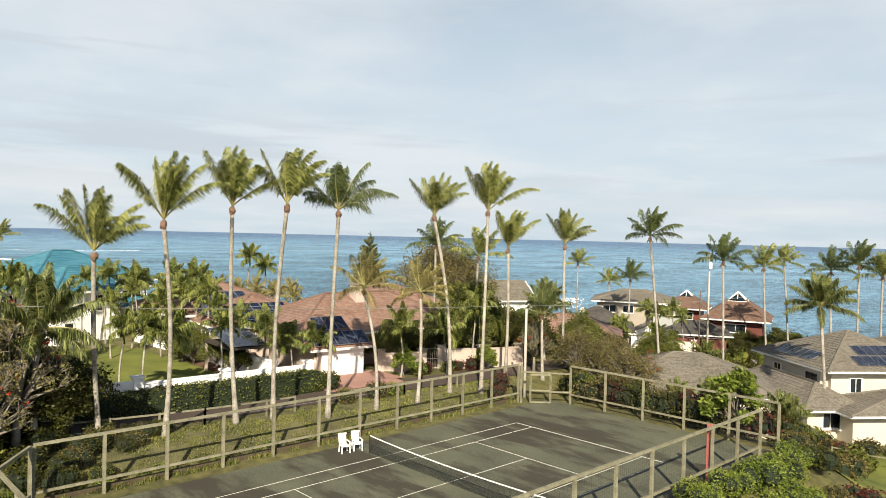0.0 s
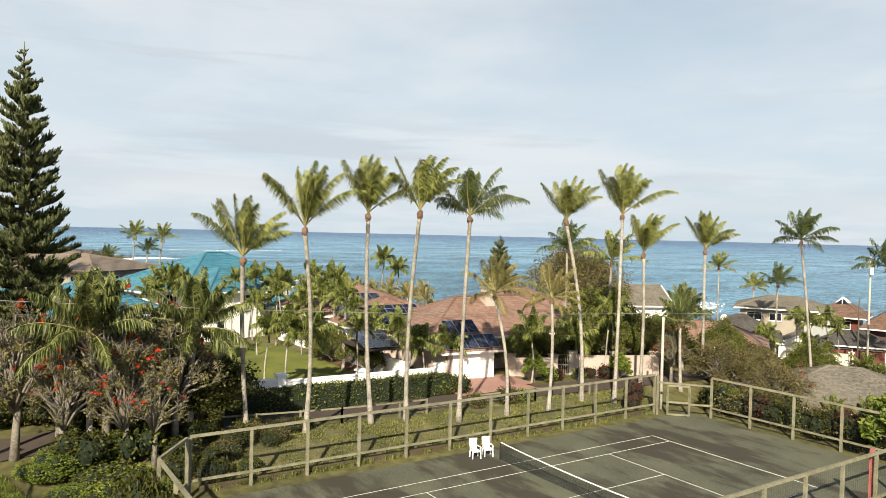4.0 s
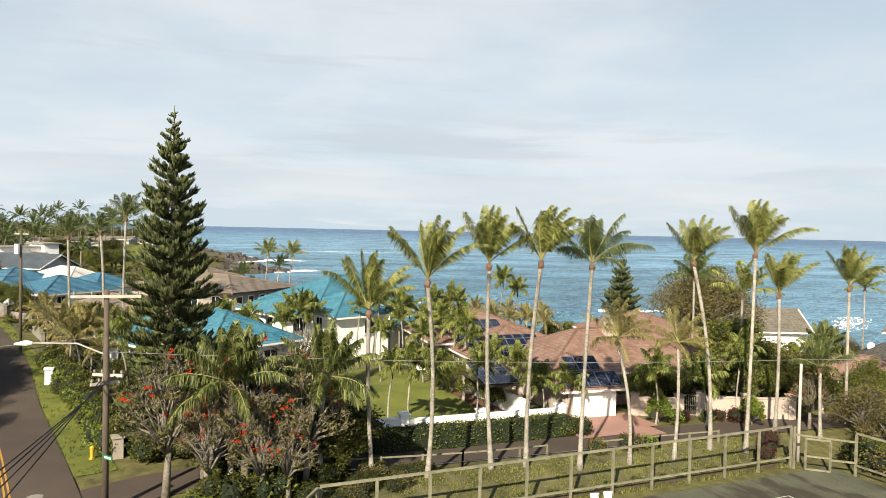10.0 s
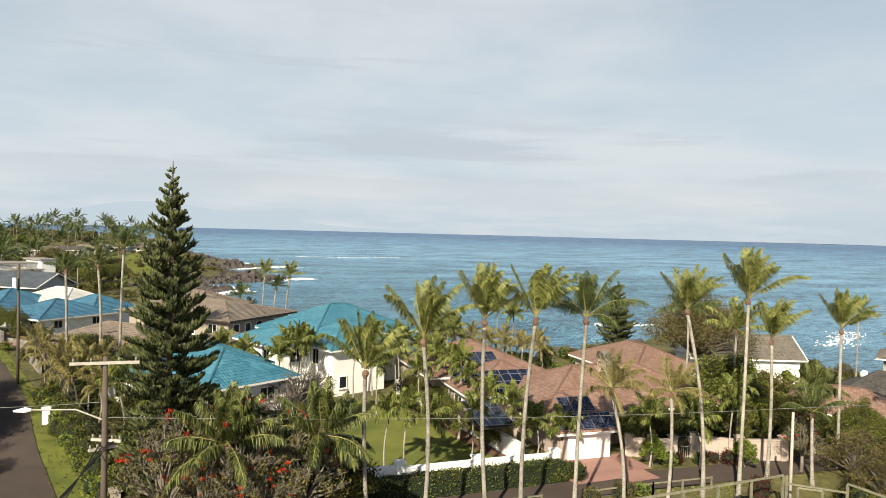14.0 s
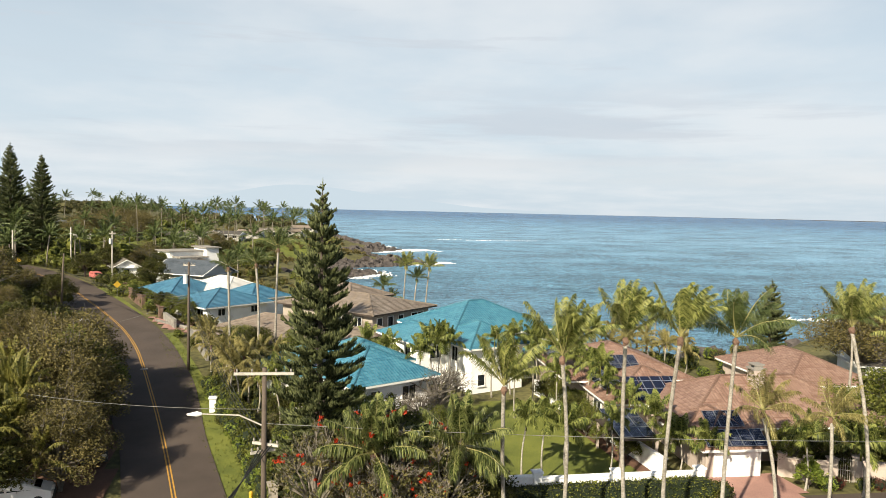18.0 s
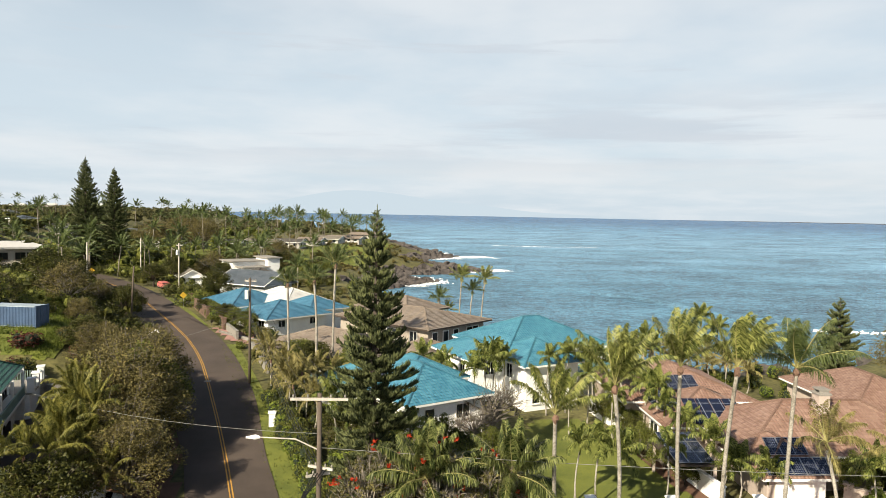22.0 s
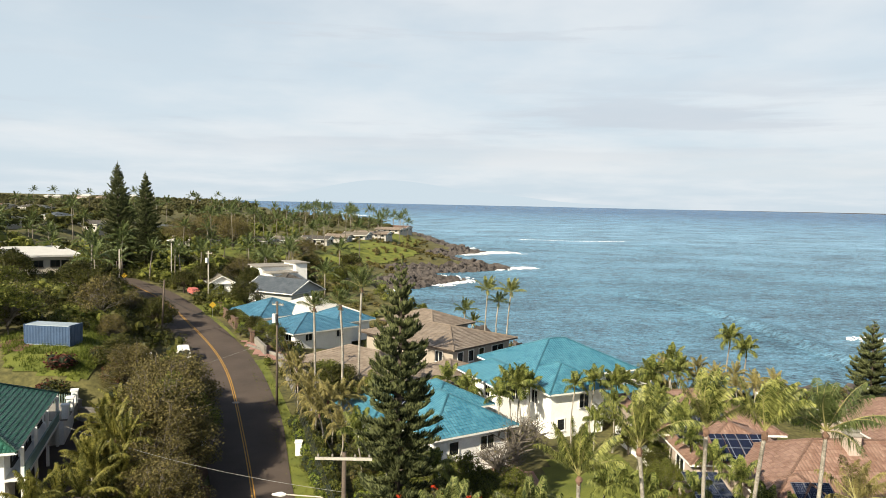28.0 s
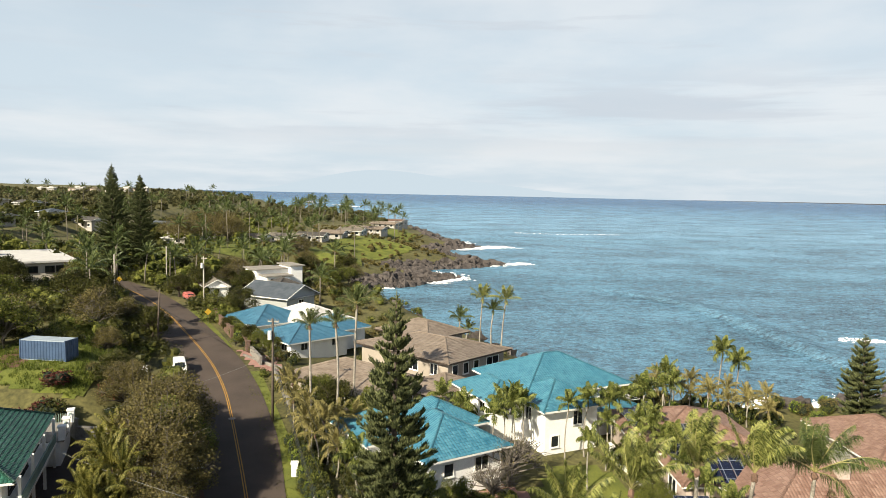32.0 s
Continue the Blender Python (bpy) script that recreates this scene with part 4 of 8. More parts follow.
def palm(x, y, top, crown, scale=1.0, r=0.17, base=None, label="tall coconut palm with a pale ringed trunk and windblown fronds", group="coconut palms", turn=0.0, nuts=True, shaft=False, trunk_mat=None):
    """A palm from its foot to the crown at top=(x, y, z)."""
    z0 = ground(x, y) - 0.15 if base is None else base
    foot = Vector((x, y, z0))
    t = Vector(top) - foot
    ob = thing("palm_tree", Matrix.Translation(foot), label, "palm tree", group)
    g = Geo()
    n = max(6, int(t.z * 2.2))
    rnd = random.Random(int(x * 13 + y * 7))
    sway = Vector((rnd.uniform(-0.3, 0.3), rnd.uniform(-0.3, 0.3), 0))
    pts, rad = [], []
    for i in range(n + 1):
        f = i / n
        pts.append(t * f + Vector((t.x, t.y, 0)) * (f * f - f) * 0.5 + sway * math.sin(f * math.pi))
        rad.append(r * (0.72 + 0.75 * math.exp(-f * 9) + (0.05 if i % 2 else 0)))
    g.tube(pts, rad, 9)
    part("trunk", g, trunk_mat or M["bark"], ob, smooth=True)
    b = Geo()
    top_v = pts[-1]
    if shaft:
        b.tube([top_v - Vector((0, 0, 0.3)), top_v + Vector((0, 0, 0.5)), top_v + Vector((0, 0, 0.9))], [r * 0.8, r * 0.75, r * 0.35], 8)
        part("crownshaft", b, M["leaf"], ob, smooth=True)
    else:
        b.blob(top_v + Vector((0, 0, 0.05)), (r * 1.25, r * 1.25, 0.27), 9, 6, 0.28, rnd)
        part("crown_base", b, M["boot"], ob)
    if nuts:
        for k in range(5):
            c = Geo()
            a = k * 1.3 + turn
            c.blob(top_v + Vector((math.cos(a) * 0.28, math.sin(a) * 0.28, -0.12 - 0.1 * (k % 2))), (0.08, 0.08, 0.10), 7, 5, 0.05, rnd)
            part("coconut", c, M["nut"], ob)
    m = Matrix.Translation(top_v + Vector((0, 0, 0.35 if not shaft else 0.8))) @ pose(0, 0, 0, 0, 0, turn) @ Matrix.Scale(scale, 4)
    for lf, rb in crown:
        o = part("frond", lf, None, ob, at=m)
        if rb:
            part("midrib", rb, None, o)
    return ob


def far_palm_mesh(seed):
    rnd = random.Random(seed)
    g = Geo()
    for i in range(13):
        f = (i + 0.5) / 13
        lf, rb = frond_geo(3.3, i * 2.4, radians(86 - 85 * f), 0.4 + 1.0 * f, 0.4, rnd, 0.8, 7, 3, 0.2)
        i0 = len(g.v)
        g.v.extend(lf.v)
        g.f.extend([tuple(a + i0 for a in q) for q in lf.f])
        g.uv.extend(lf.uv)
    return g.mesh("crown", M["frond_dark"])


FAR_CROWNS = [far_palm_mesh(90 + i) for i in range(3)]


def far_palm(x, y, h, scale=1.0, lean=(0.4, 0.6), group="distant palms", label="distant windblown coconut palm"):
    z0 = ground(x, y) - 0.3
    ob = thing("palm_tree", pose(x, y, z0), label, "palm tree", group)
    rnd = random.Random(int(abs(x * 31 + y * 17)))
    g = Geo()
    top = Vector((lean[0] * rnd.uniform(-1, 1.5), lean[1] * rnd.uniform(-1, 1.5), h))
    g.tube([(0, 0, 0), top * 0.5 + Vector((-top.x * 0.2, -top.y * 0.2, 0)), top], [0.20, 0.14, 0.11], 6)
    part("trunk", g, M["coralbark"], ob, smooth=True)
    part("crown", FAR_CROWNS[rnd.randrange(3)], None, ob, at=Matrix.Translation(top) @ pose(0, 0, 0, 0, 0, rnd.uniform(-40, 40)) @ Matrix.Scale(scale * 1.35, 4))
    return ob


def leaves(g, c, r, n, size, rnd, shell=0.55, flat=0.0):
    """Small bent leaves scattered through the outer part of an ellipsoid."""
    c = Vector(c)
    for _ in range(n):
        d = Vector((rnd.gauss(0, 1), rnd.gauss(0, 1), rnd.gauss(0, 1)))
        d.normalize()
        k = shell + (1 - shell) * rnd.random()
        p = c + Vector((d.x * r[0] * k, d.y * r[1] * k, d.z * r[2] * k))
        a = Vector((rnd.gauss(0, 1), rnd.gauss(0, 1), rnd.gauss(0, 0.6) + 0.1))
        a = (a + d * 0.5).normalized()
        b = a.cross(Vector((rnd.gauss(0, 1), rnd.gauss(0, 1), rnd.gauss(0, 1))))
        b = b.normalized() if b.length > 1e-3 else Vector((1, 0, 0))
        s = size * rnd.uniform(0.6, 1.3)
        i0 = len(g.v)
        g.v.extend([tuple(p - a * s), tuple(p + b * s * 0.5 + a * s * 0.1), tuple(p + a * s), tuple(p - b * s * 0.5 + a * s * 0.1)])
        g.f.append((i0, i0 + 1, i0 + 2, i0 + 3))
        g.uv.extend([(0, 0)] * 4)


def tree_mesh(seed, R, H, trunk_h, clumps, per, size, limb_mat, leaf_mat, flatten=0.6, bare=0.0, blossoms=0, fine=1.0):
    """Meshes of a broadleaf tree at the origin: (trunk, limbs, crown, blossoms)."""
    rnd = random.Random(seed)
    tr, li, cr, bl = Geo(), Geo(), Geo(), Geo()
    tr.tube([(0, 0, -0.3), (rnd.uniform(-.1, .1), rnd.uniform(-.1, .1), trunk_h * 0.6), (rnd.uniform(-.25, .25), rnd.uniform(-.25, .25), trunk_h)], [R * 0.075 + 0.05, R * 0.055 + 0.03, R * 0.045 + 0.02], 8)
    for i in range(clumps):
        a = i * 2.39996 + rnd.uniform(-0.4, 0.4)
        f = math.sqrt((i + 0.5) / clumps) * rnd.uniform(0.85, 1.12)
        hz = trunk_h + (H - trunk_h) * (0.12 + 0.18 * rnd.random() + 0.62 * max(0.0, 1 - f * f) * rnd.uniform(0.55, 1.1) + 0.12 * rnd.random())
        c = Vector((math.cos(a) * R * f * 0.82, math.sin(a) * R * f * 0.82, hz))
        mid = Vector((c.x * 0.38, c.y * 0.38, trunk_h + (hz - trunk_h) * 0.55)) + Vector((rnd.uniform(-1, 1), rnd.uniform(-1, 1), rnd.uniform(-0.6, 0.6))) * R * 0.11
        li.tube([(0, 0, trunk_h * 0.85), mid, c], [R * 0.035 + 0.02, R * 0.022 + 0.012, 0.012], 5)
        rr = R * rnd.uniform(0.24, 0.44) * fine
        for _ in range(int(3 + bare * 9)):
            d = Vector((rnd.gauss(0, 1), rnd.gauss(0, 1), abs(rnd.gauss(0, 0.8)))).normalized()
            e = c + d * rr * rnd.uniform(0.8, 1.25)
            li.tube([c.lerp(mid, 0.3), c.lerp(e, 0.5) + Vector((rnd.uniform(-.1, .1), rnd.uniform(-.1, .1), 0.05)), e], [0.022, 0.014, 0.006], 4, cap=False)
        if rnd.random() > bare * 0.45:
            leaves(cr, c, (rr, rr, rr * flatten), int(per * (1 - bare * 0.5)), size, rnd, 0.45)
        if blossoms and i % 6 == 0:
            for _ in range(blossoms):
                d = Vector((rnd.gauss(0, 1), rnd.gauss(0, 1), abs(rnd.gauss(0, 1)))).normalized()
                q = c + Vector((d.x * rr, d.y * rr, d.z * rr * flatten)) * 1.05
                for w_ in range(3):
                    leaves(bl, q + Vector((rnd.uniform(-0.4, 0.4), rnd.uniform(-0.4, 0.4), rnd.uniform(-0.2, 0.2))), (0.16, 0.16, 0.10), 12, 0.09, rnd, 0.2)
    return (tr.mesh("trunk", limb_mat, True), li.mesh("limb", limb_mat, True), cr.mesh("crown", leaf_mat), bl.mesh("blossom", M["flower"]) if bl.f else None)


def plant_tree(kit, x, y, s=1.0, label="leafy broadleaf tree", category="tree", group="", name="tree", turn=None, z=None, sz=None):
    ob = thing(name, Matrix.Translation((x, y, ground(x, y) if z is None else z)) @ pose(0, 0, 0, 0, 0, (x * 37 + y * 53) % 360 if turn is None else turn) @ Matrix.Diagonal((s, s, sz or s, 1)), label, category, group)
    for nm, me in zip(("trunk", "limb", "crown", "blossom"), kit):
        if me:
            part(nm, me, None, ob)
    return ob


def shrub_mesh(seed, mat, n=720, size=0.10, lumps=7, flat=0.8):
    """A rounded shrub about 1 m in radius: leaves over an inner mass, near-black to stand in for shade, and short
    stems.
    """
    rnd = random.Random(seed)
    co, lf, st = Geo(), Geo(), Geo()
    for i in range(lumps):
        a = i * 2.4
        c = (math.cos(a) * 0.5 * (i > 0), math.sin(a) * 0.5 * (i > 0), 0.5 + 0.28 * rnd.random())
        r = rnd.uniform(0.38, 0.6)
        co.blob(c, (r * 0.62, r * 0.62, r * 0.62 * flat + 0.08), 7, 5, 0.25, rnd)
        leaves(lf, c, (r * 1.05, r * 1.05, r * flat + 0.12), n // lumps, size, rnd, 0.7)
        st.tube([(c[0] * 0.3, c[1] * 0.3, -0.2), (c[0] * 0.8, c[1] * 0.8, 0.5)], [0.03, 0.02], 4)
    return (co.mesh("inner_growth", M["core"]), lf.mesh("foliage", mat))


def shrub(kit, x, y, s=1.0, sz=None, label="rounded green garden shrub", category="shrub", group="garden shrubs", name="shrub", z=None):
    ob = thing(name, Matrix.Translation((x, y, ground(x, y) if z is None else z)) @ pose(0, 0, 0, 0, 0, (x * 71 + y * 29) % 360) @ Matrix.Diagonal((s, s, sz or s, 1)), label, category, group)
    for nm, me in zip(("inner_growth", "foliage"), kit):
        part(nm, me, None, ob)
    return ob


def hedge(name, a, b, w, h, mat, label, group="", n=55, size=0.09):
    """A clipped hedge along a line: leaves over an inner mass with shade put into its colour."""
    a, b = Vector((*a, 0)), Vector((*b, 0))
    L = (b - a).length
    m = Matrix.Translation((a.x, a.y, ground((a.x + b.x) / 2, (a.y + b.y) / 2) - 0.1)) @ pose(0, 0, 0, 0, 0, math.degrees(math.atan2(b.y - a.y, b.x - a.x)))
    ob = thing(name, m, label, "hedge", group)
    rnd = random.Random(int(L * 100))
    c, lf = Geo(), Geo()
    k = max(2, int(L / 0.8))
    for i in range(k):
        x0, x1 = L * i / k, L * (i + 1) / k
        j = rnd.uniform(-0.06, 0.06)
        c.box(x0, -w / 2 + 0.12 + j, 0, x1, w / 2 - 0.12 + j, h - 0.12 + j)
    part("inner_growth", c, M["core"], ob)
    for _ in range(int(n * L * (w + 2 * h))):
        f = rnd.random() * (w + 2 * h)
        x = rnd.random() * L
        bul = 0.1 * noise.noise((x * 0.8, f, L))
        if f < w:
            p = (x, f - w / 2, h + rnd.uniform(-0.12, 0.08) + bul)
        elif f < w + h:
            p = (x, -w / 2 - bul + rnd.uniform(-0.08, 0.12), f - w)
        else:
            p = (x, w / 2 + bul + rnd.uniform(-0.12, 0.08), f - w - h)
        leaves(lf, p, (0.02, 0.02, 0.02), 1, size, rnd)
    part("foliage", lf, M[mat], ob)
    return ob


def pine_branch(seed, L):
    """A Norfolk pine branch along +x, its end swept up, thick with short ropes of needles."""
    rnd = random.Random(seed)
    st, nd = Geo(), Geo()
    pts = [Vector((L * f, 0, -0.04 * L * math.sin(f * math.pi) + 0.20 * L * f ** 3)) for f in (0, 0.25, 0.5, 0.75, 1)]
    st.tube(pts, [0.05, 0.04, 0.03, 0.02, 0.01], 4)
    k = int(L * 27)
    for i in range(k):
        f = 0.16 + 0.84 * (i + rnd.random()) / k
        j = min(3, int(f * 4))
        p = pts[j].lerp(pts[j + 1], f * 4 - j)
        for sg in (-1, 1):
            ln = (0.50 - 0.20 * f) * rnd.uniform(0.7, 1.2) * min(1.0, L / 2.2 + 0.35)
            d = Vector((0.45 + 0.5 * rnd.random(), sg * rnd.uniform(0.1, 0.9), rnd.uniform(-0.15, 0.75))).normalized()
            q, e = p + d * ln * 0.55, p + d * ln + Vector((0, 0, ln * 0.40))
            nd.tube([p, q, e], [0.027, 0.048, 0.015], 3, cap=False)
    nd.tube([pts[3], pts[4], pts[4] + Vector((0.12, 0, 0.20))], [0.04, 0.055, 0.02], 5, cap=False)
    return st.mesh("stem", M["pinebark"]), nd.mesh("needles", M["pine"])


PINE_BRANCHES = [pine_branch(5 + i, L) for i, L in enumerate((0.9, 1.5, 2.2, 2.9, 3.5))]


def norfolk_pine(x, y, h, R, tiers, label, base=None, group="", per=7, gap=0.08, far=False):
    z0 = ground(x, y) if base is None else base
    ob = thing("norfolk_pine", pose(x, y, z0), label, "pine tree", group)
    g = Geo()
    g.tube([(0, 0, -0.3), (0.05, 0, h * 0.5), (0, 0.05, h)], [R * 0.075, R * 0.05, 0.03], 9)
    part("trunk", g, M["pinebark"], ob, smooth=True)
    rnd = random.Random(int(abs(x * 7)))
    for i in range(tiers):
        tier = Geo()
        f = i / (tiers - 1)
        z = h * (gap + (0.985 - gap) * f)
        want = min(R * (0.80 + 0.2 * math.sin(f * 3)) * (1 - f) ** 0.78 + 0.30, R * 0.68)
        for k in range(per if f < 0.7 else per - 2):
            a = k * 360 / (per if f < 0.7 else per - 2) + i * 23 + rnd.uniform(-9, 9)
            ln = want * rnd.uniform(0.62, 1.12)
            j = min(range(5), key=lambda q: abs((0.9, 1.5, 2.2, 2.9, 3.5)[q] - ln))
            s = ln / (0.9, 1.5, 2.2, 2.9, 3.5)[j]
            tilt = -10 + 30 * f + rnd.uniform(-12, 12)
            st, nd = PINE_BRANCHES[j]
            if far:
                mm = pose(0, 0, z + rnd.uniform(-0.28, 0.28), 0, -tilt, a) @ Matrix.Scale(s, 4)
                i0 = len(tier.v)
                tier.v.extend([tuple(mm @ v.co) for v in nd.vertices])
                tier.f.extend([tuple(v + i0 for v in p.vertices) for p in nd.polygons])
                tier.uv.extend([(0, 0)] * sum(len(p.vertices) for p in nd.polygons))
                continue
            o = part("branch", st, None, ob, at=pose(0, 0, z + rnd.uniform(-0.28, 0.28), 0, -tilt, a) @ Matrix.Scale(s, 4))
            part("needle_spray", nd, None, o)
        if far:
            part("branch_tier", tier, M["pine"], ob)
    top = Geo()
    top.tube([(0, 0.05, h - 0.3), (0, 0.05, h + 0.5)], [0.06, 0.015], 5)
    part("leader", top, M["pine"], ob)
    return ob


# ---- tennis court ----
g = Geo()
g.box(-3.7, -18.0, -0.4, 14.2, 19.2, 0.012)
tagged(part("court_surface", g, M["court"]), "worn green-grey tennis court with dark damp stains", "tennis court", kind="structure")


def court_line(x0, y0, x1, y1, w=0.05):
    g = Geo()
    if x0 == x1:
        g.box(x0 - w / 2, y0, 0.0, x0 + w / 2, y1, 0.017)
    else:
        g.box(x0, y0 - w / 2, 0.0, x1, y0 + w / 2, 0.017)
    tagged(part("court_line", g, M["line"]), "faded white painted court line", "court line", "court lines", "structure")


for x in (0, 1.37, 9.6, 10.97):
    court_line(x, -11.885, x, 11.885)
for y in (-11.885, 11.885):
    court_line(-0.02, y, 10.99, y, 0.08)
for y in (-6.4, 6.4):
    court_line(1.39, y, 9.58, y)
court_line(5.485, -6.37, 5.485, 6.37)

net = thing("tennis_net", pose(0, 0, 0), "dark tennis net with a white top band between posts", "tennis net")
for x in (-0.914, 11.884):
    g = Geo()
    g.tube([(x, 0, 0), (x, 0, 1.09)], [0.045, 0.045], 8)
    part("post", g, M["blacksteel"], net)
g = Geo()
gb = Geo()
band = []
NS = 24
for i in range(NS):
    u0, u1 = i / NS, (i + 1) / NS
    z = [1.07 - 0.156 * math.sin(math.pi * u) ** 0.8 if 0 < u < 1 else 1.07 for u in (u0, u1)]
    x = [-0.914 + 12.798 * u for u in (u0, u1)]
    band.extend([(x[0], 0, z[0] - 0.03)] + ([(x[1], 0, z[1] - 0.03)] if i == NS - 1 else []))
    for k in range(10):
        xx = x[0] + (x[1] - x[0]) * k / 10
        g.box(xx, -0.004, 0.05, xx + 0.012, 0.004, min(z) - 0.05)
for k in range(12):
    g.box(-0.9, -0.003, 0.06 + k * 0.07, 11.87, 0.003, 0.07 + k * 0.07)
part("mesh", g, M["net"], net)
gb.tube(band, [0.035] * len(band), 4, math.pi / 4)
part("top_band", gb, M["trim"], net)


def court_fence(name, pts, h=2.85, label="weathered timber post-and-rail court fence with wire mesh", mesh=True):
    """Posts every 3.05 m with a top rail and a low rail; each post and rail is a part."""
    ob = thing(name, pose(pts[0][0], pts[0][1], 0), label, "fence", "court fences")
    ox, oy = pts[0]
    w = Geo()
    for (x0, y0), (x1, y1) in zip(pts, pts[1:]):
        L = math.hypot(x1 - x0, y1 - y0)
        n = max(1, round(L / 3.05))
        for i in range(n + 1):
            joint = i == n and (x1, y1) != pts[-1]
            x, y = x0 + (x1 - x0) * i / n - ox, y0 + (y1 - y0) * i / n - oy
            if not joint:
                g = Geo()
                g.beam((x, y, -0.3), (x, y, h), 0.14)
                part("post", g, M["wood"], ob)
            if i < n:
                xn, yn = x0 + (x1 - x0) * (i + 1) / n - ox, y0 + (y1 - y0) * (i + 1) / n - oy
                for z, wd in ((h + 0.06, 0.13), (0.75, 0.12)):
                    r = Geo()
                    r.beam((x, y, z), (xn, yn, z), wd)
                    part("rail", r, M["wood"], ob)
                k = int(L / n / 0.16)
                for j in range(k):
                    xa, ya = x + (xn - x) * j / k, y + (yn - y) * j / k
                    w.tube([(xa, ya, 0.05), (xa, ya, h)], [0.0028, 0.0028], 3, cap=False)
                for j in range(15):
                    w.tube([(x, y, 0.1 + j * 0.18), (xn, yn, 0.1 + j * 0.18)], [0.0028, 0.0028], 3, cap=False)
    if mesh:
        part("wire_mesh", w, M["net"], ob)
    return ob


court_fence("fence", [(-3.8, -16.6), (-3.8, 16.5)])
court_fence("fence", [(-1.0, 19.3), (14.3, 19.6)])
court_fence("fence", [(14.3, -16.5), (14.3, 16.9), (14.3, 19.6)][:2])
court_fence("fence", [(-3.55, -16.8), (-1.0, -18.6), (14.3, -18.6)], label="weathered timber post-and-rail court fence", mesh=False)
gate = thing("court_gate", pose(-3.6, 16.6, 0), "timber framed gate in the court fence", "gate")
for a, b in (((0, 0, 0), (0, 0, 2.95)), ((2.6, 2.7, 0), (2.6, 2.7, 2.85)), ((0.5, 0.5, 0.05), (0.5, 0.5, 2.2)), ((1.55, 1.6, 0.05), (1.55, 1.6, 2.2)), ((0.5, 0.5, 2.2), (1.55, 1.6, 2.2)),
             ((0.5, 0.5, 0.1), (1.55, 1.6, 0.1)), ((0.5, 0.5, 1.0), (1.55, 1.6, 1.0)), ((0, 0, 2.4), (2.6, 2.7, 2.3)), ((1.55, 1.6, 0.9), (2.6, 2.7, 0.9))):
    g = Geo()
    g.beam(a, b, 0.12)
    part("gate_bar", g, M["wood"], gate)
g = Geo()
g.beam((0, 0, -0.3), (0, 0, 3.0), 0.2)
pp = thing("painted_post", pose(14.05, 11.0, 0), "faded red painted timber post at the court fence", "post")
part("shaft", g, M["red"], pp)


def plastic_chair(x, y, rz):
    ob = thing("garden_chair", pose(x, y, 0.012, 0, 0, rz), "white plastic garden chair with a slatted back", "chair", "chairs by the net")
    for sx in (-0.25, 0.25):
        for sy in (-0.24, 0.24):
            g = Geo()
            g.beam((sx, sy, 0), (sx * 0.92, sy * 0.9, 0.40 if sy > 0 else 0.62), 0.06)
            part("leg", g, M["plastic"], ob)
        g = Geo()
        g.box(sx - 0.035, -0.28, 0.60, sx + 0.035, 0.30, 0.64)
        part("armrest", g, M["plastic"], ob)
    g = Geo()
    g.box(-0.24, -0.26, 0.38, 0.24, 0.26, 0.42)
    part("seat", g, M["plastic"], ob)
    for i in range(5):
        xx = -0.21 + i * 0.09
        g = Geo()
        g.beam((xx, 0.24, 0.42), (xx * 1.1, 0.42, 0.98), 0.065)
        part("back_slat", g, M["plastic"], ob)
    g = Geo()
    g.beam((-0.25, 0.42, 0.98), (0.25, 0.42, 0.98), 0.07)
    part("back_rail", g, M["plastic"], ob)


plastic_chair(-1.95, -1.0, 75)
plastic_chair(-1.9, -0.15, 70)

# ---- palm row beside the court ----
ROW = [((-9.0, -12.1), (-6.9, -13.2, 11.1), 0.92), ((-8.4, -8.8), (-6.6, -9.8, 12.8), 1.0), ((-8.6, -4.3), (-7.1, -5.6, 13.7), 0.95), ((-8.2, -2.0), (-5.6, -2.9, 13.95), 0.95),
       ((-7.0, 1.3), (-6.0, 1.1, 13.75), 1.02), ((-7.2, 12.5), (-8.6, 11.8, 13.8), 0.9), ((-6.4, 15.1), (-8.6, 17.8, 14.4), 1.1), ((-7.8, 19.5), (-7.9, 19.6, 11.4), 0.92), ((-9.0, 29.0), (-9.2, 29.1, 11.7), 0.95)]
for i, ((x, y), top, s) in enumerate(ROW):
    palm(x, y, top, CROWNS[i % 4] if i != 4 else CROWNS_DARK[0], s, 0.16, turn=(i * 19) % 50 - 25, nuts=False)


# ---- houses by the sea ----
def house(x, y, rz, label, z=None, name="house"):
    return thing(name, pose(x, y, ground(x, y) if z is None else z, 0, 0, rz), label, "house")


# pink house beside the lane
H = house(-23, 13.5, -5.4, "sprawling pink house with terracotta tile roofs and solar panels", 0.8)
block(H, pose(-2.2, 3.2, 0, 0, 0, 90), 18.0, 11.0, 3.1, "pinkwall", "t_pink", 2.95, 0.7, [(2, 6.3, 1.7, 1.4, 1.2), (0, -4, 1.6, 1.8, 1.3)])
block(H, pose(-16.0, 16.2, 0), 13, 9.4, 3.2, "pinkwall", "t_pink", 2.4, 0.7, [(0, 0, 1.7, 1.8, 1.3)])
block(H, pose(-17.5, -5.0, 0), 12.5, 12.5, 3.6, "pinkwall", "t_pink", 2.7, 0.7, [(0, 0, 1.8, 2.2, 1.4), (0, 4, 1.8, 1.2, 1.4)])
block(H, pose(-8.5, -5.0, 0), 9, 9.5, 3.2, "pinkwall", "t_pink", 2.4, 0.6, [(0, 1, 1.7, 2.0, 1.5)])
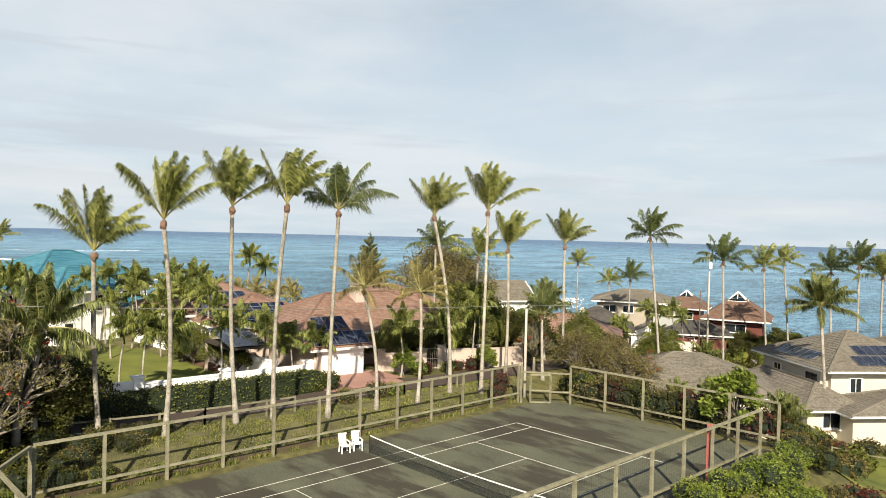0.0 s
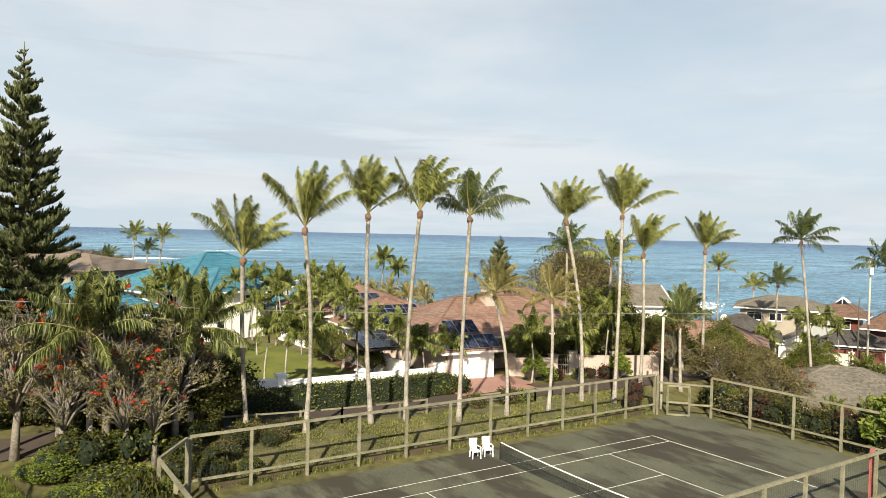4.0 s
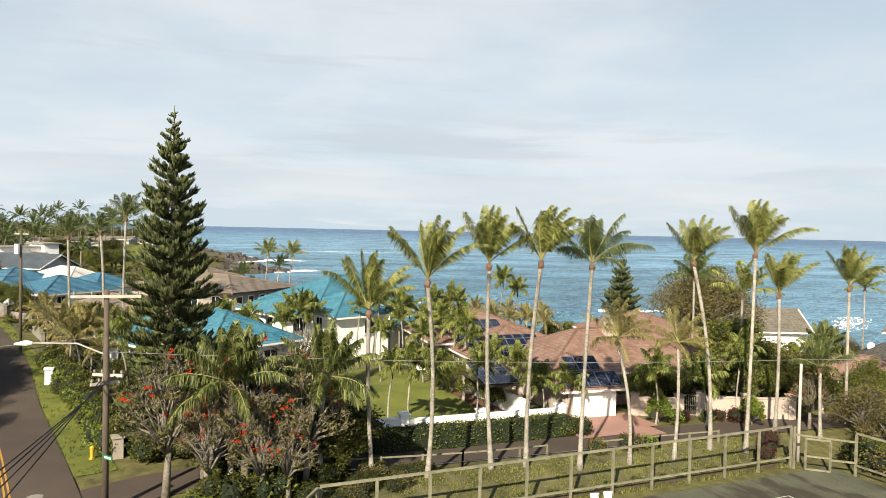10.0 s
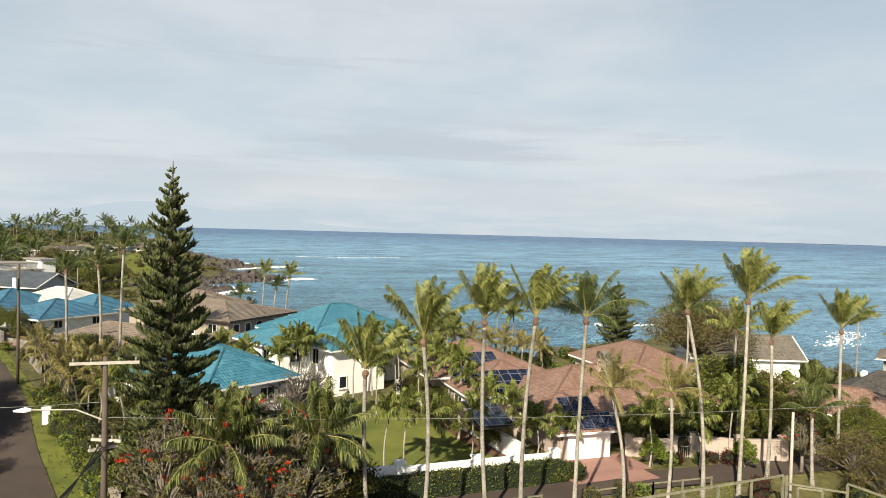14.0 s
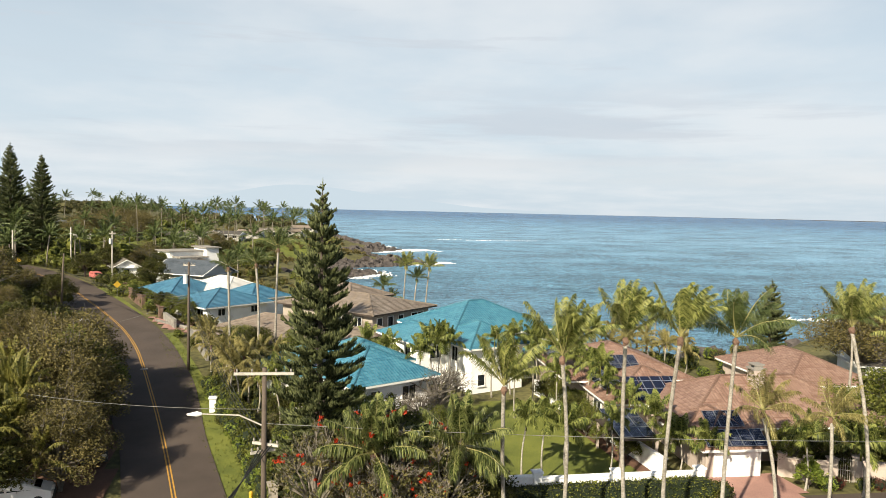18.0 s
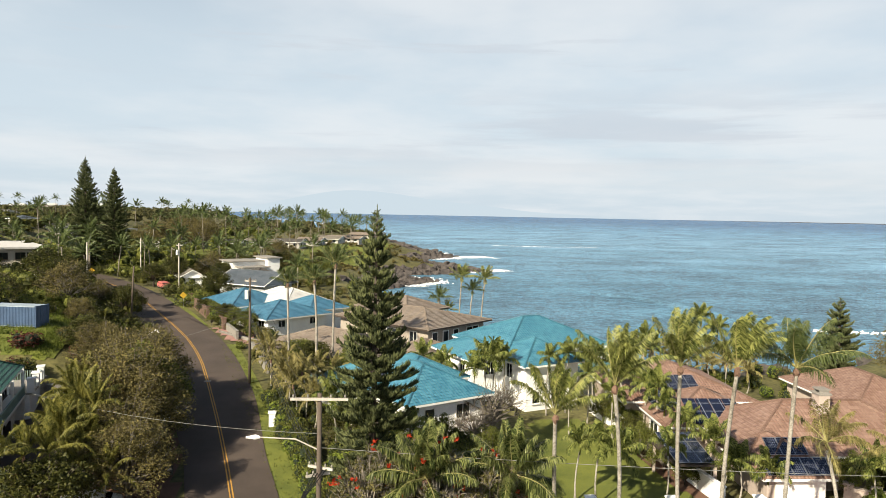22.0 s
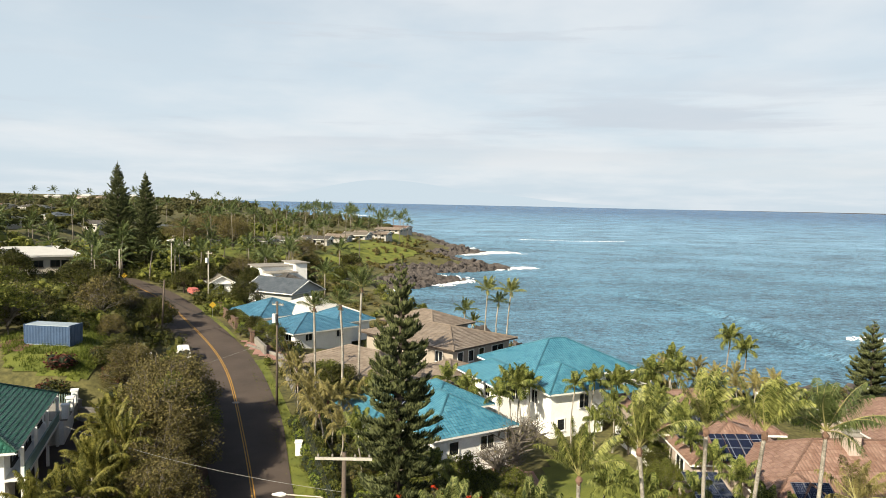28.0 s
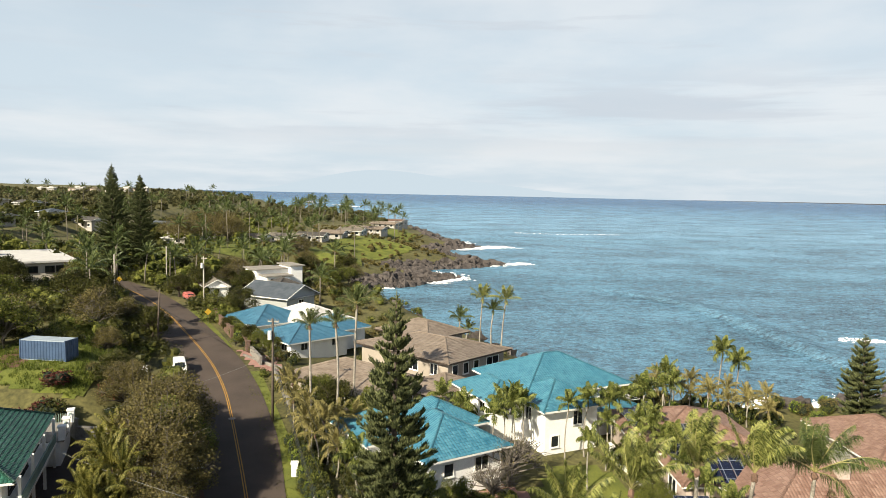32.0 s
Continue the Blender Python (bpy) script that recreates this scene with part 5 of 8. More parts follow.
# garage wing towards the lane
block(H, pose(3.2, -3.7, 0), 6.6, 4.6, 2.45, "pinkwall", "t_pink", 2.15, 0.6)
door(H, pose(6.5, -3.4, 0.0, 0, 0, -90), 3.7, 2.1, "trim", 4)
solar(H, on_slope(Matrix(), (7.0, -6.2, 2.64), (0, 1, 0), (-3.9, 0, 2.6)), 5, 1)
solar(H, on_slope(Matrix(), (5.45, -5.3, 3.70), (0, 1, 0), (-3.9, 0, 2.6)), 3, 1)
g = Geo()
g.box(-0.8, -12.4, 2.55, 4.8, -9.0, 2.7, pose(0, 0, 0))
part("carport_roof", g, M["dark_trim"], H)
for px, py in ((-0.6, -12.2), (4.6, -12.2), (-0.6, -9.2), (4.6, -9.2)):
    g = Geo()
    g.beam((px, py, -0.3), (px, py, 2.55), 0.2)
    part("carport_post", g, M["pinkwall"], H)
sl = on_slope(Matrix(), (4.6, -12.3, 2.74), (0, 1, 0), (-5, 0, 0.9))
solar(H, sl, 3, 3)
solar(H, on_slope(Matrix(), (-12.4, -9.5, 3.75), (1, 0, 0), (0, 4, 2.0)), 6, 1)
solar(H, on_slope(Matrix(), (-22.0, -10.9, 4.1), (1, 0, 0), (0, 4, 1.7)), 5, 2)
solar(H, on_slope(Matrix(), (-11.1, -7.6, 4.15), (0, 1, 0), (-4, 0, 1.6)), 4, 2)
solar(H, on_slope(Matrix(), (-9.9, 14.2, 3.45), (0, 1, 0), (-5.4, 0, 2.4)), 4, 1)
solar(H, on_slope(Matrix(), (-11.7, 14.8, 4.25), (0, 1, 0), (-5.4, 0, 2.4)), 3, 1)
sl = on_slope(Matrix(), (-3.6, -7.6, 3.42), (0, 1, 0), (-5.1, 0, 2.4))
for i in range(4):
    g = Geo()
    g.box(i * 1.28, 0, 0.04, i * 1.28 + 1.2, 3.4, 0.10, sl)
    part("pool_heater", g, M["panel"], H, "black pool heating panel")
g = Geo()
g.box(-1.55, 2.0, 4.0, -0.45, 3.0, 6.9)
ch = part("chimney", g, M["pinkwall"], H)
g = Geo()
g.box(-1.65, 1.9, 6.9, -0.35, 3.1, 7.05)
g.box(-1.45, 2.1, 7.05, -1.3, 2.9, 7.3)
g.box(-0.7, 2.1, 7.05, -0.55, 2.9, 7.3)
g.box(-1.55, 2.0, 7.3, -0.45, 3.0, 7.4)
part("chimney_cap", g, M["concrete"], ch)

# large white house with the turquoise roof
H = house(-55.4, -0.6, 18.6, "white two-storey house with a glazed turquoise tile roof", 1.1)
block(H, pose(0, -0.6, 0, 0, 0, 90), 13.6, 11.4, 5.7, "white", "t_blue", 3.1, 0.9,
      [(0, -4.6, 4.2, 1.6, 1.3), (0, 4.6, 4.2, 2.4, 1.5), (0, 0.5, 1.6, 1.2, 1.6), (3, 3, 4.3, 2.2, 1.4), (3, -3, 1.6, 2.2, 1.8), (1, 0, 4.2, 1.8, 1.3)])
block(H, pose(6.6, -4.6, 0), 7.6, 7.0, 5.2, "white", "t_blue", 2.2, 0.8, [(0, 0.5, 4.0, 1.1, 1.6), (0, -2, 1.5, 1.0, 1.4), (1, 0.8, 3.9, 1.2, 1.5), (1, -2.2, 1.5, 0.9, 1.2)])
block(H, pose(1.0, -9.4, 0), 8.0, 5.0, 5.1, "white", "t_blue", 1.6, 0.8, [(0, -1.5, 3.9, 1.1, 1.2), (0, 2, 3.9, 1.1, 1.2), (1, 0, 3.9, 1.5, 1.4)])
block(H, pose(4.5, 4.6, 0), 6.0, 6.0, 2.9, "white", "t_blue", 1.2, 0.6, [(1, 0, 1.5, 2.0, 1.5), (1, 2.2, 1.5, 0.8, 1.5)])
g = Geo()
for i in range(13):
    g.box(4.4 + i * 0.5, 2.9 + 0.02, 5.0, 4.46 + i * 0.5, 5.0, 5.06)
part("pergola", g, M["trim"], H)

# low house with the turquoise roof behind the pine
H = house(-38.0, -17.4, 26, "low white house with a glazed turquoise tile roof", 2.3)
block(H, pose(0, 0, 0), 10.2, 8.4, 3.1, "white", "t_blue", 2.5, 0.8, [(1, 1.8, 1.7, 1.5, 1.3), (1, -2, 1.7, 1.0, 1.2), (0, 2, 1.7, 1.5, 1.2), (2, 0, 1.7, 1.5, 1.2)])
block(H, pose(-6.0, 3.4, 0), 8.0, 6.4, 3.0, "white", "t_blue", 1.9, 0.8)
block(H, pose(-5.6, -3.6, 0), 7.0, 6.0, 2.9, "white", "t_blue", 1.9, 0.8, [(0, 0, 1.6, 1.6, 1.3)])
solar(H, on_slope(Matrix(), (-4.4, -4.2, 3.6), (1, 0, 0), (0, 4, 2.3)), 3, 1)

# tan house towards the sea
H = house(-68.8, -15.6, 41, "large tan stucco house with flat brown tile roofs", 2.0)
block(H, pose(-0.6, 1.8, 0), 17.0, 12.0, 5.5, "tanwall", "t_tan", 1.6, 0.9, [(1, -4.6, 4.1, 1.0, 1.4), (1, -2.4, 4.1, 1.0, 1.4), (1, -0.2, 4.1, 1.0, 1.4), (1, 3.4, 4.1, 2.6, 1.4), (0, 6, 4.1, 1.2, 1.4), (0, 2, 4.1, 2.0, 1.4)])
block(H, pose(-9, 8.5, 0), 10.0, 8.0, 5.6, "tanwall", "t_tan", 1.8, 0.9)
block(H, pose(-1, -11.5, 0), 17.0, 10.5, 2.9, "tanwall", "t_tan", 2.3, 0.9, [(1, 0, 1.6, 2.0, 1.3), (0, 3, 1.6, 2.0, 1.3)])
block(H, pose(9.0, -6.0, 0), 8.0, 8.0, 2.8, "tanwall", "t_tan", 1.8, 0.8, [(1, 0, 1.6, 2.0, 1.3)])

# turquoise roofed house farther along the road, one slope stripped and white
H = house(-97.5, -36.0, 38, "low house with turquoise tile roofs, part of it stripped to white", 3.2)
block(H, pose(8.5, -4.6, 0), 9.5, 11, 2.5, "white", "t_blue2", 2.1, 0.9, [(1, 3, 1.5, 1.2, 1.0), (0, 3, 1.5, 1.6, 1.0), (1, -3, 1.5, 1.2, 1.0)])
block(H, pose(-8.2, -1.2, 0), 10.5, 11, 2.4, "white", "t_blue2", 2.5, 0.9, [(0, 0, 1.5, 2.0, 1.0)])
block(H, pose(-3.5, 4.8, 0), 13, 9, 2.6, "white", "thatch", 2.4, 0.9)
block(H, pose(6.2, 3.6, 0), 8, 7, 2.6, "white", "t_blue2", 1.9, 0.8)
g = Geo()
for i in range(3):
    sl = on_slope(Matrix(), (-5.4 + i * 2.0, 1.6, 3.15), (1, 0, 0), (0, 5.4, 2.4))
    g.box(0, 0, 0.05, 1.4, 1.4, 0.14, sl)
part("skylight", g, M["glass"], H)
g = Geo()
g.box(9.0, -16.0, -0.6, 20.0, -15.7, 0.8)
part("garden_wall", g, M["stone"], H)

# white modern house and grey gabled house
H = house(-147, -47.0, 30, "white modern house with flat roofs and dark windows", 4.2)
for x0, y0, x1, y1, h in ((-5, -4, 2, 4, 5.6), (2, -3, 6, 3, 4.4), (-3, 4, 4, 7, 6.4)):
    walls(H, x1 - x0, y1 - y0, -1, h, M["white"], pose((x0 + x1) / 2, (y0 + y1) / 2, 0))
    g = Geo()
    g.box(x0 - 0.5, y0 - 0.5, h, x1 + 0.5, y1 + 0.5, h + 0.25)
    part("roof", g, M["concrete"], H)
for side, off, z, w, h in ((0, -5.5, 4.2, 0.9, 1.5), (0, -3.9, 4.2, 0.9, 1.5), (0, -2.3, 4.2, 0.9, 1.5), (1, -1, 3.2, 2.0, 1.2)):
    window(H, (pose(0, -4, z, 0, 0, 180) @ pose(-off - 1.5, 0, 0)) if side == 0 else pose(6, off, z, 0, 0, -90), w, h, 0, "dark_trim")
H = house(-124.5, -42.2, 30, "grey house with a low gabled slate roof", 3.4)
block(H, pose(0, 0, 0, 0, 0, 25), 12, 9, 3.6, "greywall", "t_slate", 2.4, 1.0, [(1, 0, 2.2, 1.6, 1.2), (0, -3, 2, 1.6, 1.2)], True)
block(H, pose(-9, 5, 0), 8, 7, 3.8, "white", "t_dark", 2.0, 0.8)
H = house(-137, -58, 20, "small white gabled shed beside the road", None, "shed")
block(H, pose(0, 0, 0), 6, 5, 2.6, "white", "t_grey", 1.6, 0.5, [(1, 0, 1.6, 1, 1)], True)

# ---- houses past the court ----
H = house(7.0, 56.0, -37, "two-storey cream house with grey shingle roofs and solar panels", -4.7)
block(H, pose(0, 0, 0), 11.4, 11.4, 5.5, "cream", "t_grey", 3.0, 1.0, [(0, 3.9, 4.0, 1.0, 1.3), (0, 2.7, 4.0, 1.0, 1.3), (1, -3.2, 4.0, 1.1, 1.3), (0, -3, 4.0, 1.2, 1.2), (1, 2, 4, 1.6, 1.3)])
block(H, pose(1.9, -7.6, 0), 13.0, 4.4, 2.5, "cream", "t_grey", 1.9, 0.9, [(0, -3, 1.4, 1.6, 1.3), (0, 0.4, 1.4, 1.5, 1.5), (0, 4, 1.4, 1.2, 1.3), (1, 0, 1.4, 1.4, 1.3)])
block(H, pose(8.2, 0.6, 0), 4.6, 15, 2.5, "cream", "t_grey", 1.9, 0.9, [(0, 0, 1.4, 1.4, 1.3), (1, -3, 1.4, 2.2, 1.4)])
block(H, pose(-2, 9, 0), 16, 9, 4.6, "cream", "t_grey", 2.6, 0.9)
g = Geo()
g.box(2.6, -6.5, 2.9, 5.2, -5.7, 5.3)
part("bay", g, M["cream"], H)
window(H, pose(3.9, -6.5, 4.1, 0, 0, 180), 1.5, 1.4, 1, "dark_trim")
solar(H, on_slope(Matrix(), (-3.4, -5.9, 5.85), (1, 0, 0), (0, 6.7, 3.0)), 6, 1)
solar(H, on_slope(Matrix(), (5.95, -3.0, 5.85), (0, 1, 0), (-6.7, 0, 3.0)), 5, 1)
solar(H, on_slope(Matrix(), (4.25, -1.9, 6.6), (0, 1, 0), (-6.7, 0, 3.0)), 4, 1)
for px in (-5.5, -2, 3, 7):
    g = Geo()
    g.beam((px, -11.6, -0.5), (px, -11.6, 2.3), 0.22)
    part("porch_post", g, M["trim"], H)
H = house(-0.3, 36.2, 32, "low house under a broad grey shingle hip roof", -2.9)
block(H, pose(0, 0, 0), 12.5, 10, 2.8, "cream", "t_grey", 2.5, 1.0, [(0, 0, 1.5, 2, 1.2)])
H = house(-22.7, 47.9, 33, "low house with a pale pinkish tile hip roof", -0.7)
block(H, pose(0.4, 0, 0), 11.5, 8.0, 1.5, "greywall", "t_pink", 2.3, 0.8, [(0, 2, 0.6, 1.6, 1.0)])
H = house(-29.5, 64.8, 33, "low house with a dark shingle roof", -3.4)
block(H, pose(0, 0, 0), 9.0, 8, 2.9, "tanwall", "t_dark", 3.0, 0.9, [(0, -3, 1.7, 1.8, 1.0), (0, 3, 1.7, 1.4, 1.0)])
g = Geo()
g.blob((-2.2, 1.4, 5.0), (0.55, 0.55, 0.6), 12, 8, 0.0)
part("roof_dome", g, M["trim"], H, "white dome vent")
H = house(-42, 52, -25, "white gabled house with a grey shingle roof", 0.0)
block(H, pose(0, 0, 0, 0, 0, 90), 14, 8, 3.4, "white", "t_grey", 2.6, 0.7, [(1, 0, 3.6, 1.1, 1.0), (0, 0, 1.6, 2, 1.2)], True)
H = house(-33.0, 82.0, 31, "two-storey house with brown-grey shingle hip roofs", -4.0)
block(H, pose(-0.6, 0, 0), 12.0, 8, 6.5, "tanwall", "t_grey", 1.7, 1.0, [(0, -4, 5.2, 2, 1.1), (3, 0, 5.0, 2, 1.2), (0, -1, 5.2, 1.6, 1.1)])
block(H, pose(4.6, -3.6, 0, 0, 0, 90), 6, 4.6, 5.0, "greywall", "t_grey", 1.6, 0.4, [], True)
window(H, pose(4.6, -6.66, 5.3, 0, 0, 180), 1.3, 1.1, 1, "redwood")
H = house(-21.6, 79.8, 31, "red timber garages under a dark shingle hip roof", -4.2, "garage")
block(H, pose(0, 0, 0), 8.4, 6, 2.8, "redwood", "t_dark", 1.7, 0.9)
door(H, pose(-2.0, -3.0, 0, 0, 0, 180), 3.2, 2.2, "redwood", 4)
door(H, pose(2.0, -3.0, 0, 0, 0, 180), 3.2, 2.2, "redwood", 4)
H = house(-27.0, 76.0, 31, "white gabled garage with a panelled door", -4.1, "garage")
block(H, pose(0, 0, 0, 0, 0, 90), 6, 6.0, 2.3, "white", "t_grey", 1.5, 0.4, [], True)
door(H, pose(0, -3.0, 0, 0, 0, 180), 4.6, 2.0, "trim", 4)
for cx, cy, zb, s in ((-19.6, 90.0, -2.4, 0.78), (-33.4, 99.4, -2.4, 0.56)):
    H = house(cx, cy, 20, "house with a red-brown pyramid roof and a glazed lantern", zb)
    block(H, pose(0, 0, 0), 10 * s, 10 * s, 2.8, "redwood", "t_red", 4.9 * s, 1.3, [(0, 0, 1.4, 3, 1.2)])
    g = Geo()
    zt = 2.8 + 4.9 * s
    c4 = [Vector((sx * 1.5, sy * 1.5, zt - 1.15)) for sx, sy in ((-1, -1), (1, -1), (1, 1), (-1, 1))]
    for i in range(4):
        g.beam(c4[i], c4[(i + 1) % 4], 0.18)
        g.beam(c4[i], (0, 0, zt + 0.35), 0.18)
        g.beam(c4[i].lerp(c4[(i + 1) % 4], 0.5), (0, 0, zt + 0.3), 0.1)
    part("lantern_frame", g, M["trim"], H)
    g = Geo()
    for i in range(4):
        g.face([c4[i] + Vector((0, 0, 0.1)), c4[(i + 1) % 4] + Vector((0, 0, 0.1)), Vector((0, 0, zt + 0.25))])
    part("lantern_glass", g, M["glass"], H)
H = house(12, 88, 10, "low building with a teal sheet roof", -4.5)
block(H, pose(0, 0, 0), 20, 8, 2.8, "greywall", "teal", 1.6, 0.8)

# ---- inland side of the road ----
H = house(-31.4, -58.6, 12.5, "white two-storey house with a glazed green tile roof and balcony", 1.9)
walls(H, 15, 9, -1, 5.4, M["white"], pose(0, 0, 0))
hip_roof(H, 15, 9, 5.4, 3.0, M["t_green"], pose(0, 0, 0), 1.1)
for off, z, w, h in ((-5, 4.1, 2.2, 1.4), (0, 4.1, 2.6, 1.9), (4.5, 4.1, 2.0, 1.4), (-4, 1.3, 2.4, 2.0), (3, 1.3, 2.4, 2.0)):
    window(H, pose(off, 4.5, z), w, h, 1, "dark_trim")
    window(H, pose(7.5, off * 0.5, z, 0, 0, -90), 1.3, 1.2, 0, "dark_trim")
g = Geo()
g.box(-7.5, 4.5, 2.75, 7.5, 5.9, 2.95)
part("balcony_floor", g, M["trim"], H)
g = Geo()
for i in range(60):
    g.box(-7.4 + i * 0.25, 5.82, 2.95, -7.34 + i * 0.25, 5.86, 3.85)
g.box(-7.5, 5.78, 3.85, 7.5, 5.9, 3.93)
part("balcony_rail", g, M["green_trim"], H)
for px in (-7.3, -2.4, 2.4, 7.3):
    g = Geo()
    g.beam((px, 5.7, -0.6), (px, 5.7, 5.4), 0.24)
    part("column", g, M["trim"], H)
# terrace wing
g = Geo()
g.box(-13.5, 0.5, -0.8, -7.6, 6.2, 2.85)
part("terrace_wall", g, M["white"], H)
g = Geo()
g.box(-13.8, 0.3, 2.85, -7.6, 6.5, 3.0)
part("terrace_floor", g, M["concrete"], H)
for i, (px, py) in enumerate(((-13.6, 6.3), (-10.7, 6.3), (-8.0, 6.3), (-13.6, 0.6))):
    g = Geo()
    g.box(px - 0.3, py - 0.3, 3.0, px + 0.3, py + 0.3, 4.25)
    g.box(px - 0.38, py - 0.38, 4.25, px + 0.38, py + 0.38, 4.4)
    part("terrace_pier", g, M["white"], H)
g = Geo()
for i in range(24):
    g.box(-13.4 + i * 0.23, 6.25, 3.0, -13.34 + i * 0.23, 6.3, 3.95)
    g.box(-13.62, 0.9 + i * 0.22, 3.0, -13.56, 0.96 + i * 0.22, 3.95)
g.box(-13.6, 6.2, 3.95, -7.9, 6.35, 4.05)
part("terrace_rail", g, M["green_trim"], H)

# shipping container on the cleared terrace
C = thing("shipping_container", pose(-62.0, -63.9, 7.9, 0, 0, 76), "blue corrugated steel shipping container standing on bare soil", "container")
n = 30
for sy in (-1.22, 1.22):
    g = Geo()
    for i in range(2 * n + 1):
        d = (0.05 if (i // 2) % 2 else 0.0) * (1 if sy > 0 else -1)
        g.v.extend([(-3.0 + 3.0 * i / n, sy + d, 0.15), (-3.0 + 3.0 * i / n, sy + d, 2.45)])
        if i:
            k = 2 * i
            g.f.append((k - 2, k, k + 1, k - 1) if sy < 0 else (k, k - 2, k - 1, k + 1))
            g.uv.extend([(0, 0)] * 4)
    part("side_panel", g, M["blue_steel"], C)
g = Geo()
g.box(-3.0, -1.2, 2.45, 3.0, 1.2, 2.55)
g.box(-3.0, -1.2, 0.05, 3.0, 1.2, 0.15)
part("roof_panel", g, material("faded_blue_steel", (0.30, 0.36, 0.42), 0.6, 0.2, 0.8, 6, 0.1), C)
for sx in (-3.03, 3.03):
    g = Geo()
    for sy in (-1.2, 1.2):
        g.beam((sx, sy, 0), (sx, sy, 2.6), 0.14)
    for z in (0.07, 2.52):
        g.beam((sx, -1.2, z), (sx, 1.2, z), 0.12)
    part("end_frame", g, M["blue_steel"], C)
    for k in (-0.58, 0.58):
        g = Geo()
        g.box(sx - 0.03, k - 0.56, 0.15, sx + 0.03, k + 0.56, 2.45)
        for b in (-0.25, 0.25):
            g.tube([(sx * 1.02, k + b, 0.1), (sx * 1.02, k + b, 2.5)], [0.025, 0.025], 5)
        part("door_leaf", g, M["blue_steel"], C)
H = house(-131, -95.5, 30, "flat-roofed cream house with deep eaves", 10.6)
walls(H, 26, 12, -3, 3.2, M["cream"])
g = Geo()
g.box(-14, -7, 3.2, 14, 7, 3.6)
part("roof", g, M["thatch"], H)
for off in (-7, -2, 4, 8):
    window(H, pose(13, off * 0.5, 1.8, 0, 0, -90), 1.6, 1.2, 1, "dark_trim")
    window(H, pose(off, 6, 1.8), 2.2, 1.2, 1, "dark_trim")
H = house(-112, -80, 30, "small pale green house with a shallow roof", 7.0)
block(H, pose(0, 0, 0), 8, 6, 2.6, "white", "t_slate", 1.0, 0.8, [(1, 0, 1.6, 1.2, 1.2)], True)


# distant houses along the headland and up the slope
def far_house(x, y, rz, L, W, h, roof, wall="farwall", rise=1.6, z=None):
    H = house(x, y, rz, "distant low house with pale walls and a shallow roof", (ground(x, y) if z is None else z) + 0.2)
    walls(H, L, W, -2.5, h, M[wall])
    hip_roof(H, L, W, h, rise, M[roof], None, 1.0, False, (int(x) % 2 == 0))
    n = int(L / 4)
    for i in range(n):
        window(H, pose(-L / 2 + (i + 0.5) * L / n, -W / 2, h * 0.55, 0, 0, 180), 1.8, 1.3, 0)
        if i < 2:
            window(H, pose(L / 2, (i - 0.5) * W * 0.4, h * 0.55, 0, 0, -90), 1.6, 1.3, 0)


HEADLAND_HOUSES = [
    (-300, -71, 62, 11, 9, 2.6, "t_grey"), (-308, -58, 68, 15, 9, 2.5, "t_grey"), (-322, -47, 72, 13, 9, 2.3, "t_dark"), (-338, -37, 72, 11, 9, 2.5, "t_tan"), (-362, -28, 68, 13, 10, 2.5, "t_grey"), (-410, -19, 65, 22, 10, 2.2, "t_tan"), (-470, -5, 60, 18, 12, 2.2, "t_tan"), (-560, 6, 60, 16, 12, 4.0, "t_red"), (-346, -118, 75, 20, 12, 5.0, "t_slate"), (-420, -120, 75, 22, 10, 3.2, "t_dark"), (-287, -98, 75, 18, 8, 2.8, "farroof")]
SLOPE_HOUSES = [
    (-410, -214, 55, 15, 10, 6.5, "t_dark"), (-335, -172, 55, 9, 9, 4.6, "t_slate"), (-330, -152, 55, 13, 10, 4.6, "t_dark"), (-290, -176, 50, 12, 9, 4.4, "farroof"), (-480, -266, 50, 14, 12, 6.0, "t_red"), (-210, -150, 40, 14, 12, 4.0, "t_dark"), (-240, -190, 40, 14, 12, 4.4, "t_grey"), (-300, -300, 40, 18, 12, 5.0, "t_red"), (-200, -210, 30, 16, 10, 4.0, "t_grey")]
for x, y, rz, L, W, h, roof in HEADLAND_HOUSES + SLOPE_HOUSES:
    far_house(x, y, rz, L, W, h, roof)
rnd = random.Random(4)
for i in range(16):
    f = i / 15
    x, y = -1221 - 50 * f + 90 * rnd.random(), -529 + 150 * f + rnd.uniform(-4, 4)
    far_house(x, y, 70 + rnd.uniform(-20, 20), rnd.uniform(7, 14), 9, rnd.uniform(5, 9) if i % 3 else rnd.uniform(8, 11), "t_tan" if i % 3 else "farroof", "pinkwall" if i % 3 else "farwall", 2.5)


# ---- pavements, walls, poles, small fixtures ----
strip("verge", [(-14, -27.2), (-25, -29.5), (-40, -32.6), (-58, -37.0), (-72, -40.6)], 3.4, 0.05, M["lawn"], "mown grass verge beside the road", "grass verge", side=0.4)
strip("verge", [(-86, -46.2), (-100, -51.6), (-116, -58.6)], 2.2, 0.05, M["lawn"], "mown grass verge beside the road", "grass verge", side=0.4)
patch("driveway", [(-84, -44.5), (-74, -40.5), (-71, -36), (-80, -38)], 0.12, M["paver"], "reddish paved drive joining the road", "driveway", 1.0)
patch("driveway", [(-17, 6), (-12, 5), (-11, 12), (-16.5, 13.2)], 0.09, M["paver"], "pink paved garage apron", "driveway", 1.0)
